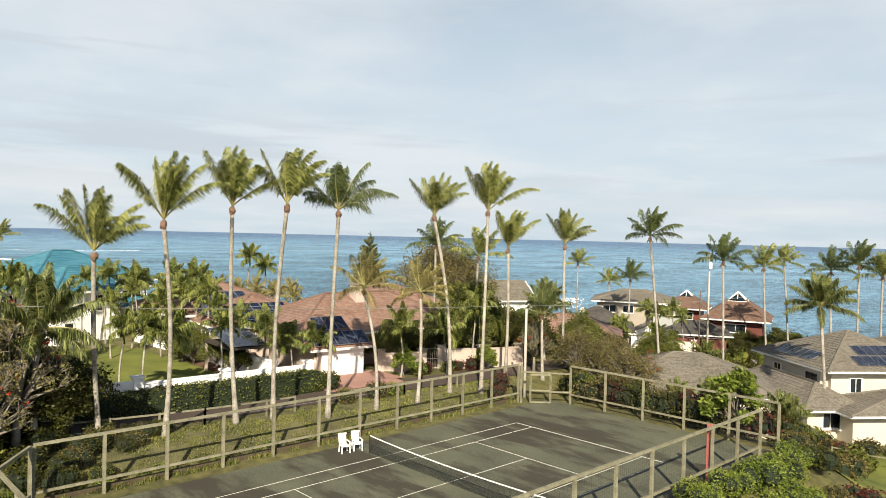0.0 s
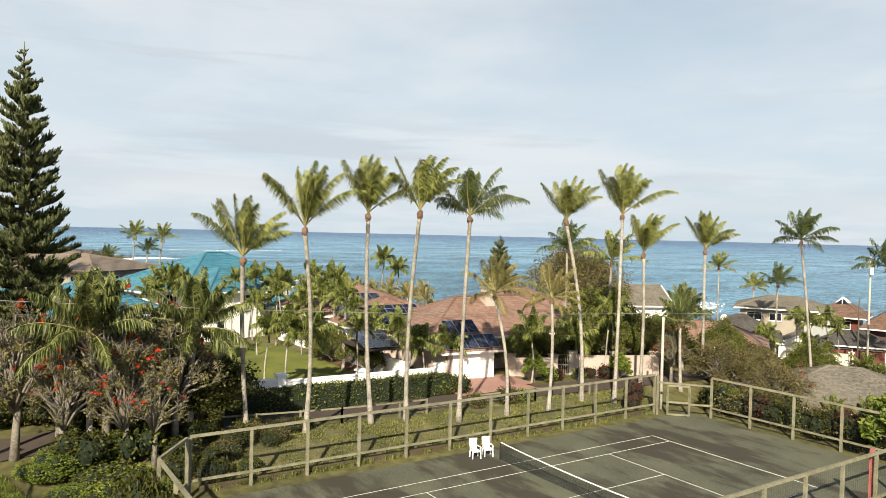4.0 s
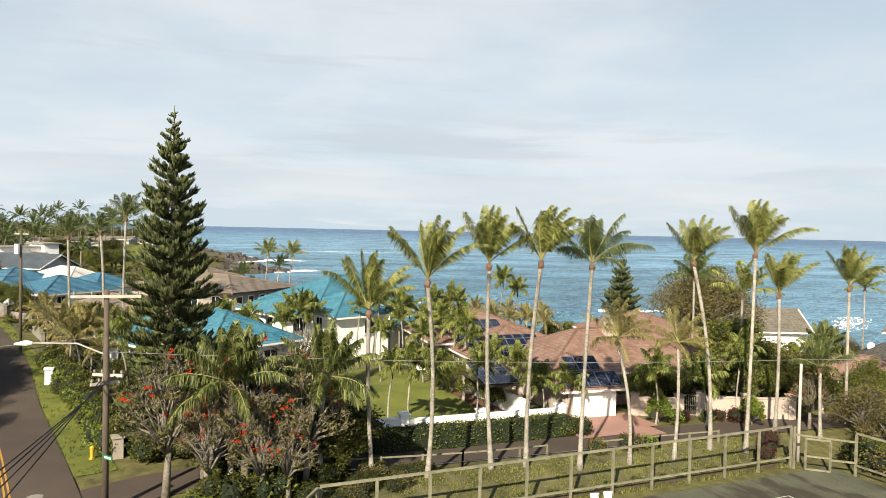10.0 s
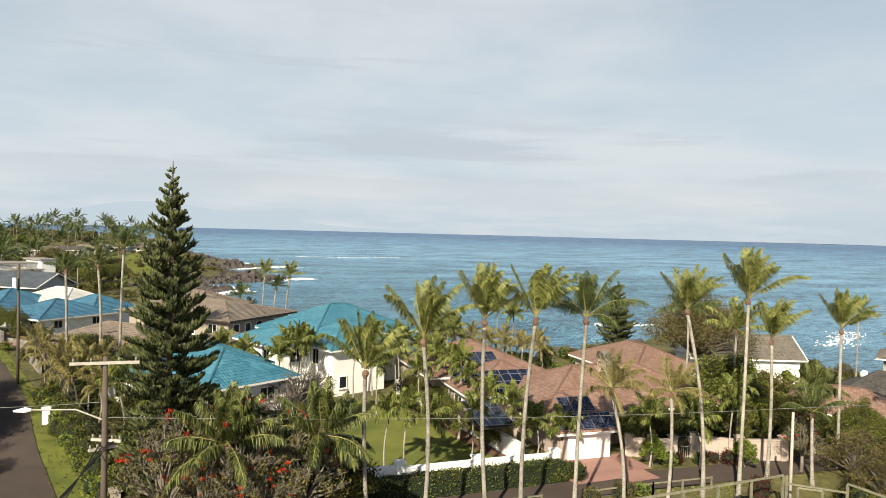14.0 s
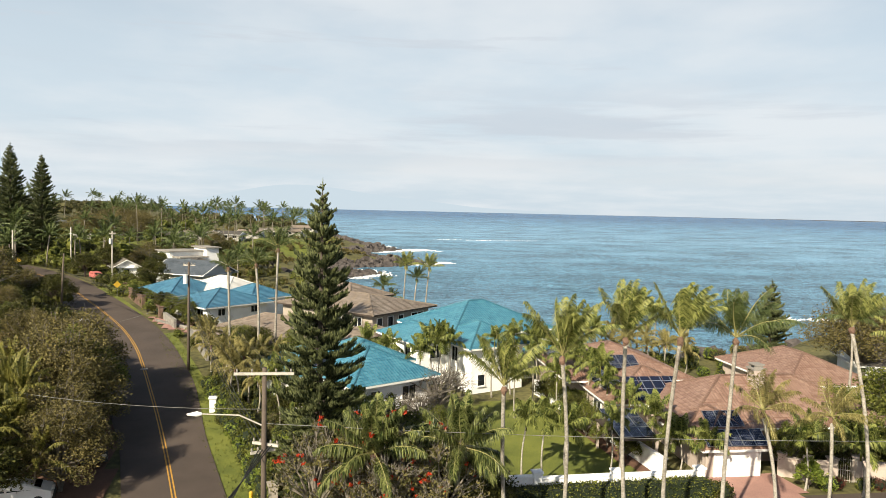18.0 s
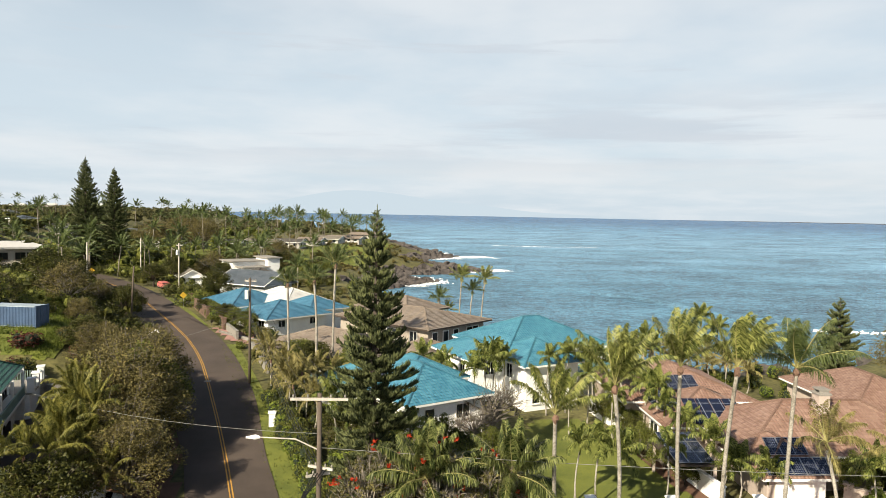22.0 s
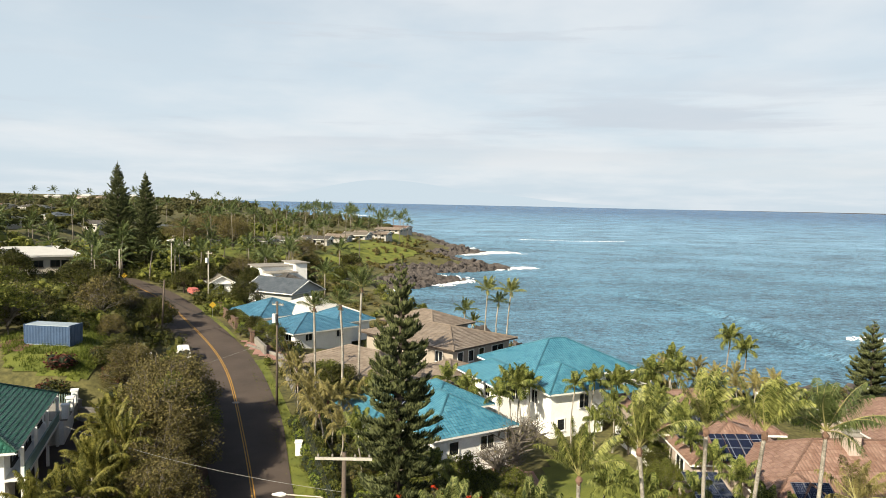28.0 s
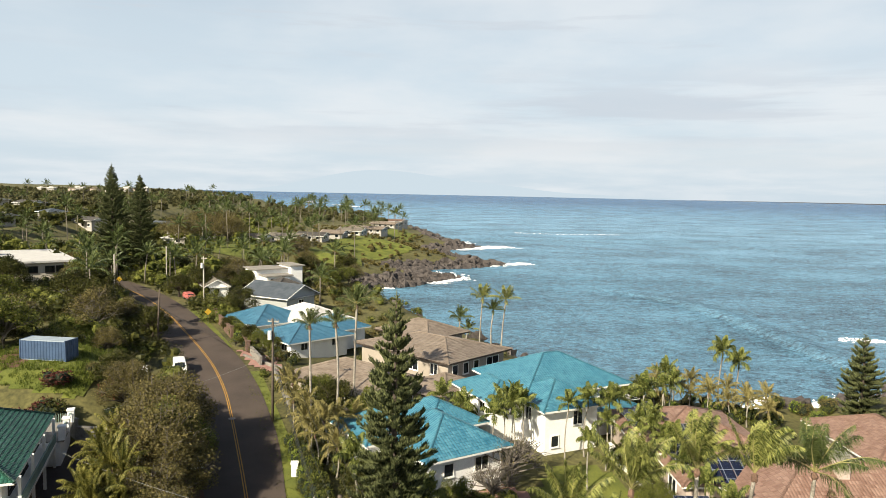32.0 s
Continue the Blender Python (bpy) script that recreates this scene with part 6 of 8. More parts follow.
patch("lawn", [(-40, -5), (-30, -10), (-20, -11), (-15.2, -11), (-15.0, 3), (-20, 4), (-30, 2), (-40, 0)], 0.05, M["lawn"], "mown garden lawn behind the white wall", "lawn", 1.0)
patch("terrace", [(-33, -15), (-26, -13), (-25, -9), (-33, -8.5), (-36, -11)], 0.08, M["paver"], "pinkish paved terrace beside the low house", "terrace", 1.0)
patch("flower_bed", [(-30, 1.6), (-21, 1.8), (-16.2, 2.6), (-15.2, 4.6), (-22, 4.4), (-30, 3.6)], 0.10, M["soil"], "bare reddish flower bed at the lawn edge", "flower bed", 0.6)
patch("lawn", [(14.8, 22), (40, 18), (44, 46), (14, 44), (11, 38)], 0.05, M["lawn"], "mown lawn below the court", "lawn", 2.0)
patch("lawn", [(-9.4, -14), (-4.1, -14), (-4.1, 17), (-8.0, 20), (-9.2, 10)], 0.04, M["drygrass"], "patchy sunlit grass under the palm row", "grass", 1.0)
patch("rough_grass", [(-92, -66), (-66, -72), (-54, -66), (-52, -57), (-66, -55.5), (-80, -56.5)], 0.05, M["lawn"], "rank green grass on the cleared terrace", "grass", 0.7)
patch("cleared_ground", [(-68, -70), (-60, -70), (-58, -66), (-64, -64)], 0.09, M["soil"], "bare red soil on the cleared terrace", "soil", 2.0)
patch("driveway", [(-33, -62), (-24, -50), (-42, -47.2), (-48, -50)], 0.07, M["asphalt"], "asphalt yard beside the green-roofed house", "driveway", 2.0)
patch("driveway", [(-27, 71), (-12, 68), (-8, 76), (-17, 82), (-24, 76)], 0.08, M["concrete"], "pale concrete forecourt before the garages", "driveway", 2.0)
patch("golf_lawn", [(-560, -135), (-430, -130), (-300, -96), (-256, -86), (-256, -56), (-330, -60), (-440, -90), (-560, -100)], 0.3, M["lawn"], "broad bright green lawn on the headland", "lawn", 3.0)
patch("golf_lawn", [(-520, 12), (-440, 14), (-390, 2), (-330, 4), (-292, -24), (-262, -24), (-258, -52), (-300, -44), (-380, -18), (-440, -5)], 0.35, M["lawn"], "green grass slope above the rocks", "lawn", 1.5)

# kerb along the near side of the bank
g = Geo()
g.box(-4.35, -16, -0.2, -4.15, 16, 0.32)
tagged(part("kerb", g, M["oldwood"]), "low dark timber kerb along the foot of the bank", "kerb", kind="structure")


def garden_wall(pts, h, w, label, mat="white", piers=True, dz=0.0):
    """A rendered wall along a line with a coping and square piers."""
    x0, y0 = pts[0]
    ob = thing("garden_wall", pose(x0, y0, ground(x0, y0) + dz), label, "wall", "garden walls")
    for (ax, ay), (bx, by) in zip(pts, pts[1:]):
        L, rz = math.hypot(bx - ax, by - ay), math.degrees(math.atan2(by - ay, bx - ax))
        m = pose(ax - x0, ay - y0, ground((ax + bx) / 2, (ay + by) / 2) - ground(x0, y0), 0, 0, rz)
        g = Geo()
        g.box(0, -w / 2, -0.6, L, w / 2, h, m)
        part("wall", g, M[mat], ob)
        g = Geo()
        g.box(-0.05, -w / 2 - 0.06, h, L + 0.05, w / 2 + 0.06, h + 0.09, m)
        part("coping", g, M[mat], ob)
        if piers:
            for x in ((0, L) if (ax, ay) == pts[0] else (L,)):
                g = Geo()
                g.box(x - 0.3, -0.3, -0.6, x + 0.3, 0.3, h + 0.28, m)
                g.box(x - 0.38, -0.38, h + 0.28, x + 0.38, 0.38, h + 0.40, m)
                part("pier", g, M[mat], ob)


garden_wall([(-15.2, -13.5), (-14.9, -7.9), (-14.6, -2.0), (-14.1, 4.4)], 1.82, 0.3, "white rendered garden wall with square piers above a hedge")
hedge("hedge", (-14.0, -12.5), (-13.4, 4.6), 1.2, 1.75, "leaf", "long clipped green hedge in front of the white wall")
garden_wall([(-16.6, 13.4), (-15.4, 14.8), (-14.9, 16.6)], 1.5, 0.3, "low pale pink entrance wall with piers beside the gate", "pinkwall")
garden_wall([(-14.4, 18.4), (-12.4, 21.4), (-11.0, 25)], 1.7, 0.3, "curving pale pink wall beside the lane", "pinkwall")
garden_wall([(-42.2, 2.2), (-34, 2.9), (-26.0, 3.3), (-17.2, 3.5)], 1.6, 0.25, "white wall beside the pink house", "white", False)
garden_wall([(-16.5, -26.0), (-24.0, -27.0), (-33.0, -28.8), (-42.0, -30.8)], 0.85, 0.3, "low tan rendered wall with piers along the road", "tanwall")
garden_wall([(-56, -33.6), (-64, -35.6), (-71, -37.2)], 0.8, 0.3, "grey stone wall beside the verge", "stone", False)
garden_wall([(-92.0, -46.6), (-99.5, -49.4), (-108.0, -52.4)], 1.7, 0.4, "brown brick wall with square piers beside the road", "brick")
hedge("hedge", (-93.0, -45.4), (-100.5, -48.2), 1.4, 2.3, "leaf", "clipped green hedge behind the brick wall")
garden_wall([(-89.8, -44.4), (-82.8, -42.6)], 1.4, 0.4, "brown brick wall with square piers beside the road", "brick")
garden_wall([(-82.0, -42.0), (-75.0, -39.6)], 1.2, 0.35, "grey stone wall beside the verge", "stone", False)
garden_wall([(-45.6, -51.6), (-46.4, -55.0), (-49.5, -58.5)], 1.5, 0.4, "rough brown stone retaining wall behind the yard", "stone", False)
garden_wall([(-24.6, 72.6), (-19.6, 75.4)], 1.6, 0.3, "cream rendered wall before the garages", "cream")
# iron entrance gate
gt = thing("iron_gate", pose(-14.7, 17.0, ground(-14.7, 17), 0, 0, 55), "pale iron bar gate between rendered piers", "gate")
for i in range(9):
    g = Geo()
    g.tube([(i * 0.16, 0, 0.05), (i * 0.16, 0, 1.9 + 0.12 * math.sin(i / 8 * math.pi))], [0.015, 0.015], 5)
    part("bar", g, M["arm"], gt)
for z in (0.2, 1.0, 1.85):
    g = Geo()
    g.beam((0, 0, z), (1.28, 0, z), 0.04)
    part("cross_bar", g, M["arm"], gt)


def low_fence(pts, h, mat, label, gap=2.4):
    x0, y0 = pts[0]
    z0 = ground(x0, y0)
    ob = thing("fence", pose(x0, y0, z0), label, "fence", "low fences")
    for (ax, ay), (bx, by) in zip(pts, pts[1:]):
        n = max(1, round(math.hypot(bx - ax, by - ay) / gap))
        for i in range(n + 1):
            x, y = ax + (bx - ax) * i / n, ay + (by - ay) * i / n
            z = ground(x, y) - z0
            g = Geo()
            g.beam((x - x0, y - y0, z - 0.2), (x - x0, y - y0, z + h), 0.11)
            part("post", g, mat, ob)
            if i < n:
                xn, yn = ax + (bx - ax) * (i + 1) / n, ay + (by - ay) * (i + 1) / n
                zn = ground(xn, yn) - z0
                g = Geo()
                g.beam((x - x0, y - y0, z + h - 0.08), (xn - x0, yn - y0, zn + h - 0.08), 0.09)
                part("rail", g, mat, ob)


low_fence([(-9.9, -14), (-9.3, -6), (-8.9, 0)], 1.1, M["wood"], "low timber post-and-rail fence beside the lane")
low_fence([(-8.7, 4), (-8.4, 9), (-7.9, 14)], 1.0, M["wood"], "low timber post-and-rail fence beside the lane", 3.0)
strip("handrail", [(-9.5, -15), (-9.0, -6), (-8.6, 2), (-8.2, 8)], 0.06, 0.55, M["alu"], "thin galvanised rail above the bank", "rail", kind="structure")
low_fence([(12.0, 36.6), (16.5, 38.6), (22.0, 41.4)], 1.15, M["wood"], "low timber post-and-rail fence below the lawn", 2.2)


def wire(pts, sag, r, mat, label, group="overhead wires"):
    """A cable hung between points."""
    g = Geo()
    o = Vector(pts[0])
    for a, b in zip(pts, pts[1:]):
        a, b = Vector(a) - o, Vector(b) - o
        q = [a.lerp(b, i / 14) - Vector((0, 0, sag * 4 * (i / 14) * (1 - i / 14))) for i in range(15)]
        g.tube(q, [r] * 15, 4, cap=False)
    ob = part("overhead_wire", g, mat)
    ob.matrix_basis = Matrix.Translation(o)
    return tagged(ob, label, "cable", group)


def utility_pole(x, y, h, arms=(), mat="pole", transformer=False, lean=0.0, base=None, r=0.16, lamp=None):
    z0 = ground(x, y) if base is None else base
    ob = thing("utility_pole", pose(x, y, z0, lean, 0, 0), "tall weathered wooden utility pole beside the road", "utility pole", "utility poles")
    g = Geo()
    g.tube([(0, 0, -0.4), (0, 0, h * 0.5), (0, 0, h)], [r, r * 0.85, r * 0.7], 10)
    part("shaft", g, M[mat], ob, smooth=True)
    for z, L, rz in arms:
        g = Geo()
        m = pose(0, 0, z, 0, 0, rz)
        g.box(-L / 2, 0.1, -0.07, L / 2, 0.22, 0.07, m)
        a = part("crossarm", g, M["arm"], ob)
        for k in (-0.45, -0.2, 0.2, 0.45):
            g = Geo()
            g.tube([m @ Vector((L * k, 0.16, 0.07)), m @ Vector((L * k, 0.16, 0.16)), m @ Vector((L * k, 0.16, 0.26))], [0.03, 0.06, 0.04], 7)
            part("insulator", g, M["concrete"], a)
    if transformer:
        g = Geo()
        g.tube([(0.3, -0.3, h - 2.4), (0.3, -0.3, h - 1.4)], [0.24, 0.24], 12)
        part("transformer", g, M["trim"], ob)
    if lamp:
        z, tx, ty = lamp
        g = Geo()
        g.tube([(0, 0, z - 0.35), (tx * 0.4, ty * 0.4, z + 0.25), (tx, ty, z + 0.3)], [0.045, 0.04, 0.035], 6)
        part("lamp_arm", g, M["arm"], ob)
        g = Geo()
        d = Vector((tx, ty, 0)).normalized()
        g.tube([Vector((tx, ty, z + 0.3)), Vector((tx, ty, z + 0.3)) + d * 0.25, Vector((tx, ty, z + 0.26)) + d * 0.8], [0.07, 0.15, 0.05], 8)
        part("lamp_head", g, M["plastic"], ob, "white street lamp head")
    return ob


P1 = (-8.2, -26.5)
utility_pole(*P1, 11.3, ((11.0, 3.2, 264), (7.0, 1.6, 60), (6.6, 1.4, 110)), lamp=(8.4, -0.6, -3.3), r=0.18)
utility_pole(-51.5, -35.2, 12.2, ((11.8, 1.4, 70),), transformer=True)
utility_pole(-86, -57.3, 9.5, (), lean=-3)
utility_pole(-120, -57.0, 10.5, ((10.0, 1.5, 60),), "arm", True)
utility_pole(-125, -76.2, 10.0, (), "arm")
utility_pole(-148, -71.5, 9.5, (), "arm")
utility_pole(-4.6, 18.2, 7.0, (), "arm", r=0.13)
utility_pole(-17.6, 75.6, 15.2, ((14.4, 1.0, 50),), "arm", True)
utility_pole(-17.9, 73.6, 9.6, (), "pole", r=0.13)
zt = ground(*P1)
wire([(P1[0], P1[1], zt + 8.2), (-4.6, 18.2, 7.3), (-6, 62, 6)], 0.35, 0.016, M["cable_pale"], "pale service wire hung along the lane")
for k, dz in ((-1.4, 11.2), (-0.6, 11.2), (0.6, 11.2), (1.4, 11.2)):
    wire([(P1[0], P1[1] + k, zt + dz), (-51.5, -35.2 + k * 0.4, ground(-51.5, -35.2) + 11.9), (-120, -57 + k * 0.4, ground(-120, -57) + 10.2)], 0.9, 0.011, M["cable"], "thin overhead power line along the road")
for k in range(4):
    wire([(P1[0], P1[1] - 0.3 + 0.25 * k, zt + 6.7 + 0.1 * k), (16 + 3 * k, -33 - 2.0 * k, 5.0)], 0.5, 0.035, M["cable"], "thick black cable dropping from the pole")
for k in range(3):
    wire([(P1[0], P1[1], zt + 6.5 + 0.4 * k), (-51.5, -35.2, ground(-51.5, -35.2) + 7.5 + 0.4 * k), (-86, -57.3, ground(-86, -57.3) + 7), (-125, -76.2, ground(-125, -76) + 8)], 0.7, 0.02, M["cable"], "black telephone cable along the road")
wire([(-51.5, -35.2, ground(-51.5, -35) + 8), (-40, -50, 8.0)], 0.5, 0.012, M["cable_pale"], "service wire across the road")
wire([(P1[0], P1[1], zt + 9), (-30, -50, 7.4)], 0.6, 0.012, M["cable_pale"], "service wire across the road")

# street name plate on the pole
sg = thing("street_sign", pose(P1[0], P1[1], ground(*P1) + 3.0, 0, 0, 35), "small green street name plate on the wooden pole", "street sign")
g = Geo()
g.box(0.18, -0.22, -0.11, 0.86, -0.19, 0.11)
g.box(0.0, -0.20, -0.03, 0.2, -0.17, 0.03)
part("plate", g, M["green_sign"], sg)
g = Geo()
g.box(0.26, -0.227, -0.045, 0.78, -0.22, 0.045)
part("lettering", g, M["plastic"], sg)

# hydrant, signs, boxes
hy = thing("fire_hydrant", pose(-16.6, -27.4, ground(-16.6, -27.4)), "yellow fire hydrant on the grass verge", "fire hydrant")
g = Geo()
g.tube([(0, 0, -0.05), (0, 0, 0.08), (0, 0, 0.08), (0, 0, 0.6), (0, 0, 0.75), (0, 0, 0.85)], [0.2, 0.2, 0.13, 0.13, 0.15, 0.05], 10)
part("barrel", g, M["yellow"], hy)
for s in (-1, 1):
    g = Geo()
    g.tube([(0.1 * s, 0, 0.5), (0.24 * s, 0, 0.5)], [0.08, 0.07], 8)
    part("outlet", g, M["yellow"], hy)


def road_sign(x, y, h, kind, rz, label):
    ob = thing("road_sign", pose(x, y, ground(x, y), 0, 0, rz), label, "road sign")
    g = Geo()
    g.beam((0, 0, -0.2), (0, 0, h), 0.06)
    part("post", g, M["alu"], ob)
    g = Geo()
    if kind == "diamond":
        g.box(-0.45, -0.02, -0.45, 0.45, 0.02, 0.45, pose(0, 0.06, h - 0.3, 0, 45, 0))
        part("plate", g, M["yellow"], ob)
    else:
        g.box(-0.4, 0.03, h - 0.9, 0.4, 0.07, h)
        part("plate", g, M["plastic"], ob)
    return ob


road_sign(-103.2, -52.8, 2.6, "diamond", -70, "yellow diamond road sign on a metal post")
road_sign(-66.0, -53.6, 2.4, "plate", -75, "white rectangular sign board seen from behind")
road_sign(-140, -80, 2.6, "diamond", -70, "orange diamond road work sign")
for x, y in ((-36.5, -31.4),):
    b = thing("pillar_box", pose(x, y, ground(x, y)), "white letter box pillar at the drive", "letter box", "letter boxes")
    g = Geo()
    g.box(-0.3, -0.3, -0.2, 0.3, 0.3, 1.3)
    part("pillar", g, M["white"], b)
    g = Geo()
    g.box(-0.38, -0.38, 1.3, 0.38, 0.38, 1.42)
    part("cap", g, M["white"], b)
mh = Geo()
mh.tube([(0, 0, 0), (0, 0, 0.125)], [0.42, 0.42], 20)
for x, y in ((-11.2, -29.9), (-52.5, -40.0)):
    o = part("manhole_cover", mh.mesh("manhole_cover", M["concrete"]), None, at=pose(x, y, ground(x, y)))
    tagged(o, "round iron manhole cover set in the road", "manhole cover", "manhole covers")


# ---- vehicles ----
def van(x, y, rz, label, body="plastic", L=4.7, W=1.75, Ht=1.95, dark=False):
    z = ground(x, y) + 0.1
    ob = thing("van", pose(x, y, z, 0, 0, rz), label, "van")
    prof = [(-L / 2, 0.35), (-L / 2, 0.95), (-L / 2 + 0.15, Ht - 0.12), (-L / 2 + 0.5, Ht), (L / 2 - 1.5, Ht), (L / 2 - 0.75, 1.12), (L / 2 - 0.1, 0.9), (L / 2, 0.38)]
    g = Geo()
    rows = []
    for y0, sc in ((-W / 2, 0.94), (-W / 2 + 0.1, 1.0), (W / 2 - 0.1, 1.0), (W / 2, 0.94)):
        rows.append([Vector((px * (0.985 if sc < 1 else 1), y0 if pz < 1.2 else y0 * 0.9, pz * sc if pz > 1.2 else pz)) for px, pz in prof])
    n = len(prof)
    for a, b in zip(rows, rows[1:]):
        for i in range(n):
            j = (i + 1) % n
            g.face([a[i], a[j], b[j], b[i]])
    g.face(list(reversed(rows[0])))
    g.face(rows[-1])
    part("body", g, M[body], ob)
    gl = [(-L / 2 + 0.02, 1.05, -L / 2 + 0.13, Ht - 0.25, "rear_window"), (L / 2 - 0.72, 1.16, L / 2 - 1.46, Ht - 0.1, "windscreen")]
    for x0, z0, x1, z1, nm in gl:
        g = Geo()
        o = -0.02 if x0 < 0 else 0.03
        g.face([(x0 + o, -W * 0.40, z0), (x0 + o, W * 0.40, z0), (x1 + o, W * 0.36, z1), (x1 + o, -W * 0.36, z1)])
        part(nm, g, M["glass"], ob)
    for s in (-1, 1):
        for x0, x1 in ((-L / 2 + 0.4, -0.5), (-0.4, 0.6), (0.7, L / 2 - 1.15)):
            g = Geo()
            g.face([(x0, s * W * 0.497, 1.1), (x1, s * W * 0.497, 1.1), (x1 - 0.06, s * W * 0.462, Ht - 0.28), (x0 + 0.06, s * W * 0.462, Ht - 0.28)])
            part("side_window", g, M["glass"], ob)
        for wx in (-L / 2 + 0.85, L / 2 - 0.85):
            g = Geo()
            g.tube([(wx, s * (W / 2 - 0.2), 0.33), (wx, s * (W / 2 + 0.01), 0.33)], [0.33, 0.33], 14)
            w = part("wheel", g, M["tyre"], ob)
            g = Geo()
            g.tube([(wx, s * (W / 2), 0.33), (wx, s * (W / 2 + 0.02), 0.33)], [0.19, 0.19], 10)
            part("rim", g, M["alu"], w)
        g = Geo()
        g.box(-L / 2 - 0.02, s * W * 0.42 - 0.08, 0.75, -L / 2 + 0.05, s * W * 0.42 + 0.08, 1.05)
        part("tail_light", g, M["red"], ob)
        g = Geo()
        g.box(L / 2 - 0.12, s * W * 0.36 - 0.16, 0.68, L / 2 + 0.02, s * W * 0.36 + 0.16, 0.84)
        part("headlight", g, M["alu"], ob)
    g = Geo()
    g.box(-L / 2 - 0.06, -W / 2, 0.32, -L / 2 + 0.1, W / 2, 0.55)
    g.box(L / 2 - 0.1, -W / 2, 0.28, L / 2 + 0.06, W / 2, 0.5)
    part("bumper", g, M["blacksteel"], ob)
    return ob


van(-71.5, -50.4, 16, "white passenger van parked at the roadside")
van(-104.0, -46.5, 60, "black pickup parked in a gravel drive", "blacksteel", 5.2, 1.85, 1.8)
van(-127.5, -61.6, 28, "small red car parked by a gateway", "red", 4.2, 1.7, 1.45)
van(-39.4, -41.5, 14, "white van parked in deep shade under the trees", "plastic", 4.6, 1.75, 1.9)
van(-26.4, -39.2, 13, "dark car parked in the shade under the trees", "blacksteel", 4.4, 1.75, 1.5)
van(-18.8, -42.2, 100, "white car parked behind the roadside palms", "plastic", 4.4, 1.75, 1.5)


# ---- trees and palms ----
norfolk_pine(-16.5, -23.0, 21.5, 4.2, 36, "tall dark Norfolk pine with tiered upswept branches", 1.3, "Norfolk pines", 8, 0.06)
norfolk_pine(-52.5, 39.8, 12.6, 3.8, 25, "dark green Norfolk pine near the shore", -0.2, "Norfolk pines", 8, 0.04)
norfolk_pine(-165, -82.3, 24.0, 5.2, 44, "tall dark Norfolk pine standing above distant roofs", 8.4, "Norfolk pines", 10, 0.05, True)
norfolk_pine(-164, -89.0, 26.2, 6.0, 46, "tall dark Norfolk pine standing above distant roofs", 8.6, "Norfolk pines", 10, 0.05, True)
norfolk_pine(-330, -215, 25, 6, 24, "distant dark Norfolk pine on the slope", None, "Norfolk pines", 8, 0.05, True)
norfolk_pine(-332, -207, 27, 6, 24, "distant dark Norfolk pine on the slope", None, "Norfolk pines", 8, 0.05, True)

palm(-6.9, 5.2, (-8.2, 4.95, 8.5), CROWNS_AGED[0], 0.95, 0.15, label="slender leaning coconut palm with yellowed windblown fronds", nuts=False)
palm(-6.7, 8.8, (-7.5, 9.6, 8.1), CROWNS_AGED[1], 0.85, 0.15, label="slender coconut palm with yellowed windblown fronds", nuts=False)
palm(-6.6, 23.0, (-7.0, 23.2, 5.7), CROWNS_DARK[1], 0.75, 0.16, label="young coconut palm with dark green fronds")
palm(-8.4, -20.3, (-8.0, -20.4, 7.2), CROWN_BIG[0], 0.88, 0.2, label="bushy young coconut palm with long drooping fronds")
palm(-8.9, -15.1, (-8.4, -15.2, 7.1), CROWN_BIG[1], 0.88, 0.2, label="bushy young coconut palm with orange fruit stalks")
for (x, y), top, s in (((-50, -30.7), (-49.6, -30.9, 14.2), 0.66), ((-48.2, -27.9), (-47.4, -27.9, 14.8), 0.62), ((-53, -25.8), (-51.6, -25.6, 16.2), 0.85)):
    palm(x, y, top, CROWNS_DARK[int(s * 10) % 2], s, 0.17, label="tall slender palm leaning over the garden roofs")
for (x, y), top, s in (((-92.5, -3.8), (-92, -3.5, 10.8), 0.85), ((-92.6, 0.2), (-92, 0.7, 10.5), 0.85), ((-92.2, -1.6), (-92.4, -1.4, 8.6), 0.7), ((-92.6, -7.8), (-92, -7.5, 7.2), 0.75), ((-93, -6.2), (-93.2, -5.8, 5.0), 0.6)):
    palm(x, y, top, CROWNS_FAR[int(s * 20) % 4], s, 0.16, label="windblown coconut palm on the shore behind the tan house", group="shore palms")
for (x, y), top, s in (((-61, 24.6), (-60.2, 24.6, 8.0), 0.95), ((-60.0, 26.2), (-59.4, 26.6, 6.6), 0.9)):
    palm(x, y, top, CROWNS_SMALL[0], s * 1.5, 0.13, label="slim pair palm at the sea edge", group="shore palms", nuts=False, shaft=True)
